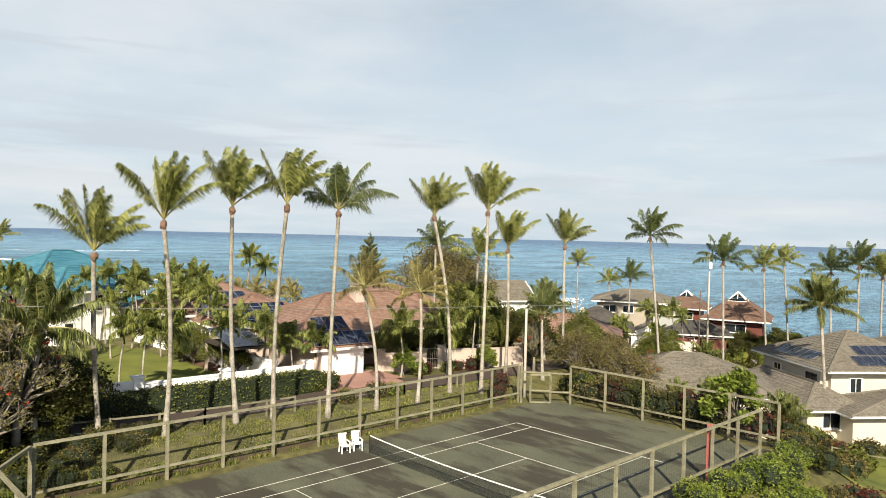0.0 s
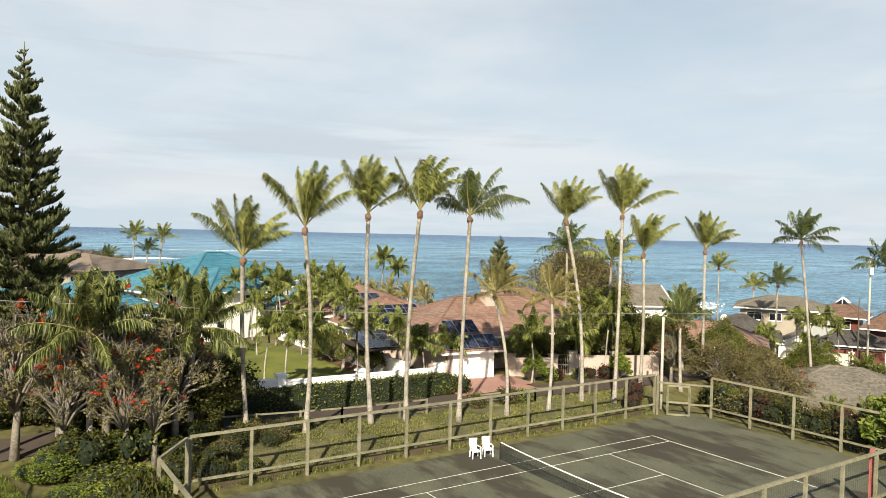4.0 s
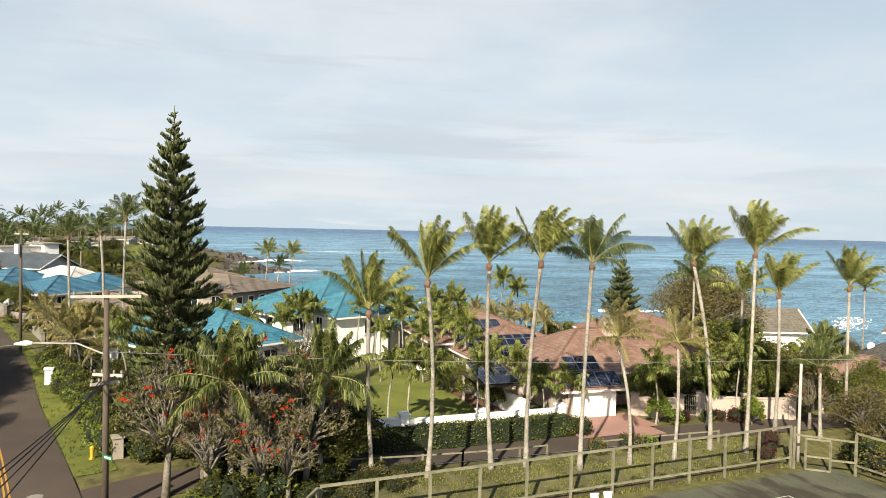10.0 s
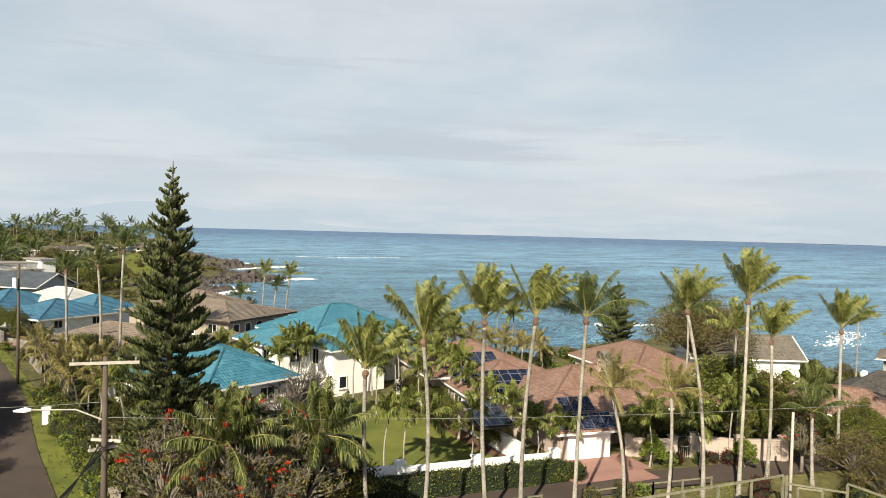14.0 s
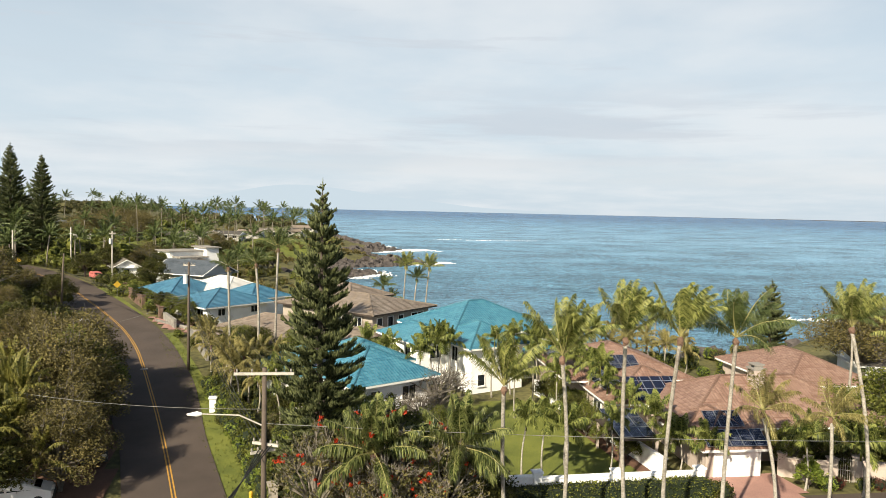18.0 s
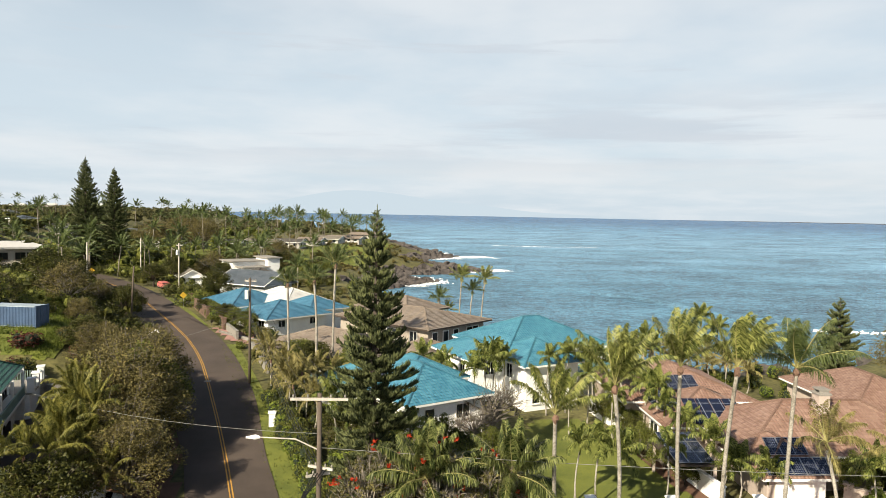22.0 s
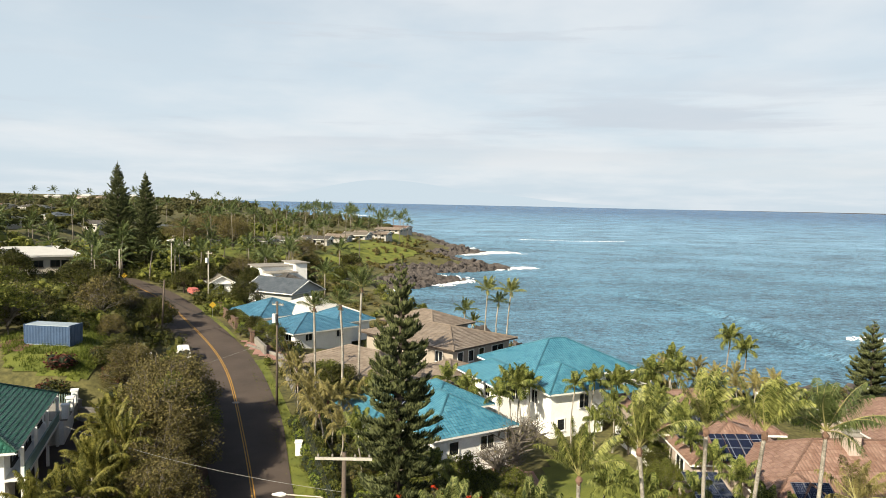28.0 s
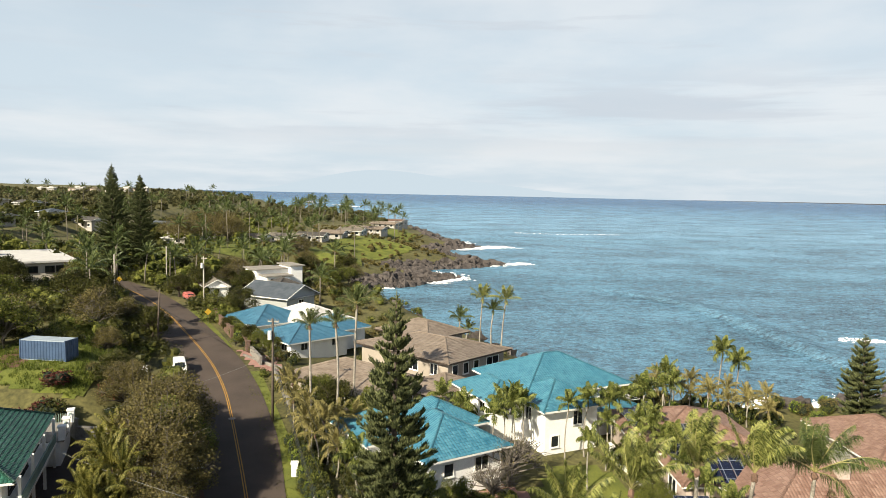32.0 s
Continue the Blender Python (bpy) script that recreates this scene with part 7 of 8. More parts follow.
for i, ((x, y), top, k) in enumerate((
        ((-20.4, 28.7), (-20.2, 29, 10.2), 1.0), ((-27.2, 28.9), (-27.0, 29.2, 11.2), 1.0), ((-5.0, 40.0), (-6.3, 39.3, 12.7), 1.0), ((-44.3, 80.1), (-44.3, 80.2, 7.8), 0.9), ((-39.7, 83.0), (-39.7, 83.3, 4.8), 0.8), ((-28.0, 71.0), (-28.1, 71.2, 6.4), 0.95),
        ((-4.0, 51.8), (-4.4, 51.6, 10.2), 1.05), ((-5.5, 67.4), (-6.3, 67.1, 9.2), 0.95), ((-6.5, 77.0), (-7.7, 77.3, 9.7), 0.85), ((1.2, 69.6), (0.8, 69.7, 9.1), 0.95), ((3.9, 70.3), (3.6, 70.6, 9.9), 1.05), ((6.2, 71.2), (6.0, 71.2, 8.7), 1.0))):
    palm(x, y, top, CROWNS_FAR[(i * 3) % 4], k, 0.16, label="windblown coconut palm above the shore roofs", group="palms past the court", turn=i * 37 % 60 - 30)
palm(8.4, 46.4, (7.7, 45.8, 6.6), CROWN_BIG[0], 0.85, 0.2, label="broad coconut palm with dark spreading fronds")
palm(-11.7, 29.6, (-11.7, 29.6, 6.2), CROWN_BIG[1], 0.62, 0.16, label="coconut palm with feathery green fronds")

LAWN_PALMS = [
    (-19.4, -7.4, 4.6), (-18.6, -6.0, 4.9), (-17.4, -4.4, 4.3), (-18.4, -0.6, 4.4), (-18.9, 4.4, 2.6), (-37, 3.6, 5.2), (-35.4, 4.2, 5.6), (-33.8, 4.4, 5.0),
    (-31.3, 4.6, 5.4), (-29.2, 4.6, 4.4), (-26.5, 5.2, 3.6), (-22.4, 5.4, 3.2), (-18.6, 5.6, 2.9), (-17.2, 7.2, 2.7), (-43.5, -9.6, 5.8), (-44.6, -8.2, 6.4), (-43.6, -7.2, 5.6),
    (-42.2, -8.6, 6.0), (-41.6, -3.0, 6.2), (-42.4, -0.6, 6.4), (-43.0, 2.6, 5.8), (-45.4, 4.4, 5.4), (-41.8, -11.2, 5.0), (-47.5, 8.2, 5.8), (-49.5, 11.6, 5.6)]
YARD_PALMS = [
    (-52, 13.5, 5.4), (-56, 14.5, 5.4), (-34.0, -3.0, 4.8), (-32.4, 0.8, 4.6), (-13.4, 12.9, 3.9), (-12.4, 20.4, 5.0), (-14.0, 22.8, 5.6), (-11.6, 16.4, 3.6),
    (-21.0, -20.2, 5.0), (-24.6, -23.6, 4.6), (-28.2, -25.6, 5.0), (-38.6, 0.5, 5.0), (-39.6, 5.2, 5.3), (-16.8, 60, 4.0), (-15.2, 61, 3.6), (-22.8, 60.4, 4.0),
    (-24.0, 61.6, 3.4), (-23.4, 68.8, 6.4), (-21.6, 68.2, 6.0), (-20.9, 71.4, 6.2), (-19.2, 70.6, 5.4), (-24.8, 70.6, 6.2), (-8.0, 56, 3.2), (-16, 57, 2.6), (-47, -13.5, 4.6), (-50, -15.2, 4.4), (-52.5, -20.2, 5.0)]
for i, (x, y, h) in enumerate(LAWN_PALMS + YARD_PALMS):
    z0 = ground(x, y)
    palm(x, y, (x + 0.25 * math.sin(i * 2.1), y + 0.25 * math.cos(i * 1.7), z0 + h - 0.6), CROWNS_SMALL[i % 3], 1.0 + 0.15 * (i % 3), 0.09, label="small garden palm with a green crownshaft", group="small garden palms", turn=i * 47 % 360, nuts=False, shaft=True)
for i, (x, y, h) in enumerate(((-40, -30.4, 3.6), (-41.3, -27.6, 3.9), (-37.9, -29.4, 3.2), (-39.2, -28.4, 4.2), (-43.6, -30.6, 3.0), (-36, -27.4, 2.6), (-42.6, -26, 3.4), (-46.4, -31.2, 3.6), (-49.4, -32.6, 3.0), (-54.0, -32.8, 3.4), (-58.4, -34.0, 2.8))):
    palm(x, y, (x + 0.5 * math.sin(i * 2), y + 0.4 * math.cos(i), ground(x, y) + h), CROWNS_SHAG[i % 2], 0.9, 0.10, label="shaggy pale clustering palm beside the white wall", group="shaggy palms", turn=i * 61, nuts=False)

K_OLIVE = tree_mesh(1, 3.2, 5.6, 1.2, 26, 260, 0.11, M["twig"], M["leaf_olive"], 0.8, 0.25)
K_OLIVE2 = tree_mesh(21, 4.0, 6.6, 1.0, 52, 420, 0.085, M["twig"], M["leaf_olive"], 0.85, 0.2, 0, 0.72)
K_MIX = tree_mesh(22, 3.4, 6.2, 1.2, 44, 420, 0.09, M["twig"], M["leaf"], 0.9, 0.15, 0, 0.75)
K_GREEN = tree_mesh(2, 3.0, 5.4, 1.4, 22, 300, 0.12, M["twig"], M["leaf"], 0.75)
K_DARK = tree_mesh(3, 3.0, 5.6, 1.6, 24, 300, 0.12, M["pinebark"], M["leaf_dark"], 0.75)
K_CORAL = tree_mesh(4, 2.7, 6.2, 2.3, 46, 120, 0.085, M["coralbark"], M["leaf_coral"], 0.8, 0.8, 1, 0.62)
K_BARE = tree_mesh(5, 3.0, 3.6, 0.9, 30, 30, 0.08, M["twig"], M["leaf_olive"], 0.6, 1.0)
K_LIME = tree_mesh(6, 1.8, 4.2, 0.6, 18, 150, 0.17, M["twig"], M["leaf_lime"], 0.8)
K_IRON = tree_mesh(7, 6.5, 9.5, 2.5, 44, 420, 0.13, M["twig"], M["leaf_olive"], 0.8, 0.15)
S_GREEN, S_DARK, S_LIME = shrub_mesh(11, M["leaf"], 1500, 0.072), shrub_mesh(12, M["leaf_dark"], 1500, 0.072), shrub_mesh(13, M["leaf_lime"], 950, 0.09)
S_LIMEFINE = shrub_mesh(16, M["leaf_lime"], 3600, 0.045)
S_OLIVE, S_RED = shrub_mesh(14, M["leaf_olive"], 1600, 0.065), shrub_mesh(15, M["leaf_red"], 800, 0.09)
SHRUBS = {"green": (S_GREEN, "rounded leafy green garden shrub"), "dark": (S_DARK, "dense dark green garden shrub"), "lime": (S_LIME, "bright lime-green spreading shrub"),
          "olive": (S_OLIVE, "olive-brown twiggy garden shrub"), "red": (S_RED, "dark red leaved garden shrub")}

for x, y, s in ((-9.4, -23.6, 1.0), (-8.2, -19.6, 1.12), (-8.2, -16.3, 1.0), (-12.6, -20.6, 0.9), (-6.8, -17.6, 0.7), (-10.0, -21.6, 0.9), (-7.0, -19.0, 0.75), (-7.6, -21.6, 0.75), (-9.8, -18.0, 0.9)):
    plant_tree(K_CORAL, x, y, s, "half-bare grey twigged tree with red-orange blossoms", "tree", "flowering trees", sz=s * 1.2)
for x, y, s in ((-35.5, -10.5, 1.4), (-31.8, -12.8, 1.0)):
    plant_tree(K_BARE, x, y, s, "spreading bare grey branched tree on the terrace", "tree", "bare trees")
plant_tree(K_IRON, -41.5, 44.5, 1.1, "large feathery olive-green tree near the shore", "tree")
for x, y, s in ((-292, -82, 1.5), (-304, -90, 1.7), (-318, -88, 1.6), (-334, -98, 1.7), (-300, -104, 1.5), (-352, -104, 1.6), (-282, -96, 1.3), (-262, -46, 0.8), (-276, -50, 0.9)):
    plant_tree(K_IRON, x, y, s, "broad round-topped olive tree on the headland", "tree", "headland trees", sz=s * 0.85)
plant_tree(K_IRON, -47, 52, 0.85, "large feathery olive-green tree near the shore", "tree")
for x, y, s in ((-21.8, 29.6, 1.35), (-18.6, 27.6, 1.05), (-24.6, 26.2, 0.9)):
    plant_tree(K_GREEN, x, y, s, "rounded dense green tree beside the lane", "tree", "lane trees")
plant_tree(K_LIME, 10.9, 21.0, 1.1, "bright lime-leaved tree behind the court fence", "tree")
plant_tree(K_LIME, -10.6, 20.2, 0.6, "variegated yellow-green shrub tree by the wall", "tree")
plant_tree(K_LIME, -13.8, 13.6, 0.6, "variegated yellow-green shrub tree by the gate", "tree")
# roadside trees on the inland side
for i, (x, s) in enumerate(((-29.4, 1.22), (-32.0, 1.36), (-34.6, 1.40), (-37.2, 1.42), (-40.0, 1.36), (-42.8, 1.30), (-45.8, 1.15), (-48.6, 0.95), (-20.5, 0.95), (-24.6, 1.05))):
    plant_tree((K_OLIVE2, K_OLIVE2, K_MIX, K_OLIVE2, K_OLIVE2)[i % 5], x, road_y(x) - 7.4 - 0.6 * math.sin(i * 2.3), s * (0.96 + 0.08 * math.sin(i * 1.7)), "dense roadside tree with olive leaves and bare twigs", "tree", "roadside trees")
for i, (x, y, s) in enumerate(((-51.4, -47.6, 0.9), (-54.0, -52.0, 0.95), (-57.4, -54.4, 0.9), (-60.4, -56.0, 0.6), (-71.5, -60.0, 0.6), (-15.5, -43.6, 1.0))):
    plant_tree((K_MIX, K_OLIVE2, K_DARK)[i % 3], x, y, s, "leafy tree on the inland side of the road", "tree", "roadside trees")
for i, (x, y) in enumerate(((-31, -46.4), (-33.6, -47.0), (-26.4, -45.0), (-24, -46.4), (-21.6, -45.0), (-28.6, -46.6), (-18.6, -46.2), (-31.8, -44.8), (-25.2, -43.8), (-22.6, -43.6), (-17.4, -44.2), (-15.0, -46.4))):
    palm(x, y, (x + 0.3, y + 0.2, ground(x, y) + (4.6 if x < -27 else 4.2) + 0.6 * (i % 3)), CROWNS_ARECA[i % 2], 1.15, 0.08, label="clustering areca palm with arching golden-green fronds", group="areca palms", turn=i * 50, nuts=False)
for i in range(18):
    x = -19.0 - 0.85 * i + 0.5 * math.sin(i * 2.1)
    y = road_y(x) - 9.2 - 1.4 * (i % 3) + 0.5 * math.cos(i * 3.0)
    palm(x, y, (x + 0.3, y + 0.3, ground(x, y) + 2.4 + 0.8 * (i % 3)), CROWNS_ARECA[i % 2], 1.1, 0.08, label="clustering areca palm with arching golden-green fronds", group="areca palms", turn=i * 70, nuts=False)
patch("driveway", [(-20, -49), (-24, -54), (-27, -53.6), (-46, -57.6), (-47, -50.6), (-40, -49.2), (-30, -47.6)], 0.06, M["asphalt"], "dark asphalt drive beside the green-roofed house", "driveway", 0.8)
patch("shaded_soil", [(-14, -36), (-30, -38.4), (-48, -43.4), (-50, -49), (-32, -47), (-14, -47)], 0.05, M["soil"], "bare shaded soil under the roadside trees", "soil", 1.0)
# trees past the north fence
for i, (x, y, s) in enumerate(((-5.8, 26.6, 0.78), (-2.6, 25.4, 0.76), (0.8, 24.4, 0.72), (-8.4, 24.0, 0.7), (-4.4, 30.2, 0.8), (-0.6, 29.6, 0.62))):
    plant_tree((K_OLIVE, K_CORAL)[i % 2] if i != 1 else K_OLIVE, x, y, s, "brownish half-bare tree behind the court fence", "tree", "fence trees")


# rough round plans of houses, lawns and drives: middle and radius
SHORE_PLANS = [
    (-23, 13.5, 11), (-40, 9, 9.5), (-32, 8, 8), (-24, 22, 7), (-30, 22, 9), (-55.4, -0.6, 11), (-48, -4.5, 8), (-54, -10, 6), (-38, -17.4, 7.5), (-46, -18.5, 7.5), (-68, -15, 12), (-63, -25, 9), (-72, -28, 8), (-97, -36, 14), (-108, -40, 8), (-88, -33, 8), (-134, -46, 11), (-122, -40, 9), (10.5, 54, 10)]
OTHER_PLANS = [
    (8, 46, 6), (-0.5, 36.6, 7.5), (-22.7, 48, 7), (-29, 64, 9), (-42, 52, 7), (-33, 82, 11), (-20, 77, 8), (-33, -55, 9), (-46, -54, 5), (-62, -64, 7), (-128, -92, 13), (-28, -1, 8), (-20, -5, 6), (-35, -3, 6), (-15, 9, 4.5)]


def blocked(x, y):
    """True on roads, the court, lawns and house plans."""
    if abs(y - road_y(x)) < 5.2 and x > -150:
        return True
    if -4.6 < x < 14.9 and -19 < y < 20:
        return True
    if -13.8 + 0.06 * y < x < -9.0 + 0.06 * y and -26 < y < 40:
        return True
    if inland(x, y) < 5:
        return True
    for hx, hy, r in SHORE_PLANS + OTHER_PLANS:
        if (x - hx) ** 2 + (y - hy) ** 2 < r * r:
            return True
    return False


def scatter(zone, n, kinds, smin, smax, seed, group):
    """Shrubs strewn over a rectangle, off the roads, lawns and houses."""
    rnd = random.Random(seed)
    x0, y0, x1, y1 = zone
    for _ in range(n):
        x, y = rnd.uniform(x0, x1), rnd.uniform(y0, y1)
        if blocked(x, y):
            continue
        kit, label = SHRUBS[rnd.choice(kinds)]
        s = rnd.uniform(smin, smax)
        shrub(kit, x, y, s, s * rnd.uniform(0.8, 1.3), label, group=group)


def undergrowth(zone, n, mats, smin, smax, seed, label):
    """Dense growth far from the path, one mesh a kind of leaf."""
    rnd = random.Random(seed)
    x0, y0, x1, y1 = zone
    gs = [Geo() for _ in mats]
    for i in range(n):
        x, y = rnd.uniform(x0, x1), rnd.uniform(y0, y1)
        if blocked(x, y):
            continue
        s, z = rnd.uniform(smin, smax), ground(x, y)
        g = gs[i % len(mats)]
        for _ in range(3):
            c = (x + rnd.uniform(-0.5, 0.5) * s, y + rnd.uniform(-0.5, 0.5) * s, z + s * rnd.uniform(0.3, 0.75))
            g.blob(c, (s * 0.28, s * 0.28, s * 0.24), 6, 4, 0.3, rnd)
            leaves(g, c, (s * 0.62, s * 0.62, s * 0.52), 120, 0.13, rnd, 0.7)
    for g, m in zip(gs, mats):
        tagged(part("undergrowth", g, M[m]), label, "undergrowth", kind="stuff")


for i in range(16):
    x = -2.5 + i * 1.1
    kit, label = SHRUBS[("dark", "green", "olive", "dark", "red")[i % 5]]
    shrub(kit, x, 21.3 + 0.5 * (i % 2), 1.0 + 0.25 * (i % 3), 1.6 + 0.3 * (i % 2), label, group="hedge shrubs behind the fence")
for i, (x, y, s) in enumerate(((15.9, 9.5, 1.3), (16.2, 12.2, 1.5), (16.4, 15.0, 1.4), (15.9, 17.4, 1.2), (17.8, 11.2, 1.4), (17.9, 13.8, 1.3), (15.8, 6.5, 1.3), (17.6, 8.6, 1.3))):
    shrub(S_LIMEFINE, x, y, s, s * 1.0, "large bright lime-green shrub outside the court", group="lime shrubs", z=ground(x, y) + 0.2)
for i, (x, y, s, k) in enumerate(((18.4, 16.4, 1.3, "olive"), (16.6, 19.4, 1.3, "dark"), (14.8, 20.6, 1.1, "olive"), (19.4, 13.0, 1.1, "olive"), (19.2, 19.6, 1.2, "red"), (14.2, 23.5, 1.3, "olive"), (16, 26, 1.6, "olive"), (12, 27, 1.3, "green"), (15, 30, 1.2, "red"), (10, 24.5, 1.2, "dark"), (8.2, 25.5, 1.3, "dark"), (5.6, 25.2, 1.2, "green"), (1.4, 43.4, 1.5, "olive"), (3.8, 41.6, 1.6, "red"), (6.3, 40.0, 1.5, "olive"), (9.6, 40.2, 1.5, "green"), (13.2, 41.2, 1.4, "olive"), (15.2, 43.4, 1.3, "green"), (17.0, 45.8, 1.4, "dark"), (11.6, 38.8, 1.1, "red"), (8.4, 38.2, 1.2, "olive"))):
    shrub(SHRUBS[k][0], x, y, s, s, SHRUBS[k][1], group="slope shrubs")
for i, (x, y, s) in enumerate(((-9.2, -14.8, 1.2), (-7.4, -13.2, 1.0), (-7.6, -10.8, 0.8), (-9.4, -16.8, 1.2), (-6.4, -14.6, 0.9), (-8.6, -12.2, 1.0), (-7.0, -16.2, 1.1), (-5.6, -13.0, 0.6), (-5.4, -15.6, 0.8), (-8.8, -9.4, 0.8))):
    shrub(SHRUBS[("dark", "dark", "olive")[i % 3]][0], x, y, s, s * 0.9, SHRUBS[("dark", "dark", "olive")[i % 3]][1], group="shrubs under the flowering trees")
palm(13.4, 22.8, (13.4, 22.8, 0.9), CROWN_BIG[0], 0.5, 0.25, label="squat feathery palm with arching dark fronds", nuts=False)
palm(5.2, 24.2, (5.2, 24.2, 0.6), CROWN_BIG[1], 0.42, 0.2, label="squat feathery palm behind the fence", nuts=False)
palm(8.0, 23.4, (8.0, 23.4, 1.2), CROWN_BIG[1], 0.42, 0.2, label="squat feathery palm behind the fence", nuts=False)
for i, (x, y, s) in enumerate(((-5.6, -19.4, 1.5), (-7.2, -21.8, 1.35), (-4.6, -20.6, 1.3), (-6.0, -20.4, 1.2), (-6.6, -22.8, 1.1), (-3.6, -20.8, 0.9), (-4.4, -19.6, 0.8), (-5.2, -21.8, 0.9), (-6.4, -22.4, 0.9), (-2.6, -22.4, 0.9), (-6.0, -18.4, 0.8), (-3.4, -24.2, 0.8), (-1.6, -20.4, 0.8), (-5.0, -17.4, 0.8), (-7.4, -21.0, 0.8))):
    shrub(S_LIMEFINE if i % 3 else S_GREEN, x, y, s, s * 0.7, "low bright green groundcover shrub by the court corner", group="groundcover shrubs")
for i, y in enumerate(np.arange(-15.5, 16, 1.05)):
    k = ("olive", "green", "lime")[i % 3]
    shrub(SHRUBS[k][0], -4.75 - 0.4 * (i % 2), float(y), 0.34 + 0.1 * (i % 3), 0.28, "tuft of rough grass at the fence foot", "grass tuft", "grass tufts", "grass_tuft")
for x, y, s, k in ((-8.8, 4.0, 0.8, "olive"), (-8.6, 6.6, 0.9, "olive"), (-8.3, 8.0, 0.7, "lime"), (-5.9, 16.6, 0.8, "red"), (-5.2, 15.6, 0.7, "red"), (-6.6, 17.6, 0.8, "red"), (-13.2, 14.6, 0.8, "lime"), (-13.4, 15.8, 0.6, "red"), (-12.8, 17.6, 0.7, "green"), (-12.6, 18.8, 0.6, "red"), (-11.6, 19.6, 0.8, "red"), (-13.0, 5.4, 1.0, "dark"), (-13.4, 4.4, 0.9, "green")):
    shrub(SHRUBS[k][0], x, y, s, s * 1.3, SHRUBS[k][1], group="lane shrubs")
for x, y, s, k in ((-20, -44.6, 1.3, "dark"), (-23.4, -45.2, 1.5, "dark"), (-26.6, -43.4, 1.4, "dark"), (-28.6, -45.0, 1.5, "dark"), (-17.6, -47.4, 1.4, "dark"), (-21.6, -49.2, 1.2, "dark"), (-25, -49.6, 1.1, "dark"), (-16.4, 15.6, 1.0, "green"), (-16.8, 17.2, 1.2, "dark"), (-17.2, 19.0, 1.3, "green"), (-16.6, 14.2, 0.8, "dark"), (-5.6, -16.6, 1.0, "dark"), (-5.2, -15.0, 0.9, "dark"), (-6.6, -14.0, 0.9, "olive"), (-7.6, -12.8, 0.8, "dark"), (-5.4, -13.2, 0.6, "green"), (-8.4, -15.0, 1.1, "dark"), (-7.2, -11.4, 0.6, "dark"), (-8.6, -10.6, 0.7, "dark"), (-9.6, -12.0, 0.9, "dark"), (-9.4, -8.4, 0.6, "green")):
    shrub(SHRUBS[k][0], x, y, s, s * 1.1, SHRUBS[k][1], group="understorey shrubs")
for i in range(26):
    x, y = -15 + (i % 6) * 1.5 + 0.4 * math.sin(i * 3), -24.6 + (i // 6) * 2.1 + 0.5 * math.cos(i * 2)
    k = ("dark", "dark", "olive", "green")[i % 4]
    if x < -13.6 or (y > -21.4 and x > -10.8):
        shrub(SHRUBS[k][0], x, y, 1.1 + 0.2 * (i % 3), 1.3 + 0.3 * (i % 2), SHRUBS[k][1], group="understorey shrubs")
for x, y, s, k in ((-83, -41.8, 1.1, "green"), (-85.5, -42.8, 1.2, "dark"), (-88, -44.0, 1.1, "green"), (-90.4, -45.0, 1.3, "lime"), (-93, -46.2, 1.2, "green"), (-95.5, -47.0, 1.1, "dark"), (-98.5, -48.4, 1.2, "green"), (-80.4, -38.4, 1.2, "green"), (-78.8, -36.6, 1.2, "olive"), (-76.5, -35.2, 1.0, "green")):
    shrub(SHRUBS[k][0], x, y, s, s * 1.2, SHRUBS[k][1], group="roadside shrubs")
scatter((-34, -26, -15.5, -10.5), 90, ("green", "dark", "olive", "green", "lime"), 0.7, 1.5, 21, "garden shrubs")
scatter((-50, -32, -30, -6), 60, ("green", "dark", "lime", "green"), 0.6, 1.3, 22, "garden shrubs")
scatter((-60, -6, -16, 8), 70, ("green", "dark", "olive", "red", "green"), 0.5, 1.2, 23, "garden shrubs")
scatter((-72, 6, -44, 40), 110, ("olive", "green", "olive", "lime"), 0.8, 1.4, 24, "shore shrubs")
undergrowth((-40, 22, -10, 72), 190, ("leaf", "leaf_dark", "leaf_olive"), 1.0, 2.4, 25, "mixed garden growth between the shore houses")
undergrowth((-32, 50, -4, 72), 110, ("leaf", "leaf_dark", "leaf_olive"), 0.8, 1.5, 32, "leafy garden growth before the garages")
undergrowth((-12, 28, 28, 74), 120, ("leaf", "leaf_dark", "leaf_olive"), 0.9, 2.0, 26, "mixed garden growth round the low houses")
undergrowth((-48, 68, 24, 102), 170, ("leaf", "leaf_dark"), 1.4, 3.0, 31, "green garden growth behind the far roofs")
undergrowth((-92, -44, -48, 0), 110, ("leaf", "leaf_dark"), 0.8, 1.7, 27, "green garden growth round the tan house")
scatter((-66, -62, -22, -44), 80, ("dark", "olive", "green", "red", "dark"), 0.8, 1.9, 28, "slope shrubs")
undergrowth((-160, -110, -64, -50), 560, ("leaf_dark", "leaf_dark", "leaf"), 1.2, 3.0, 29, "dense dark growth on the inland slope")
undergrowth((-160, -54, -92, -10), 170, ("leaf_dark", "leaf", "leaf_olive"), 1.0, 2.4, 30, "green growth between the roadside houses")
for i in range(14):
    x, y = -60 + (i % 7) * 1.9 - 4 * (i // 7), 15 + (i % 7) * 1.6 + 2.0 * (i // 7)
    palm(x, y, (x, y, ground(x, y) + 2.4 + 0.6 * (i % 2)), CROWNS_SHAG[i % 2], 0.85, 0.1, label="golden clustering palm at the sea edge", group="shore palms", turn=i * 40, nuts=False)

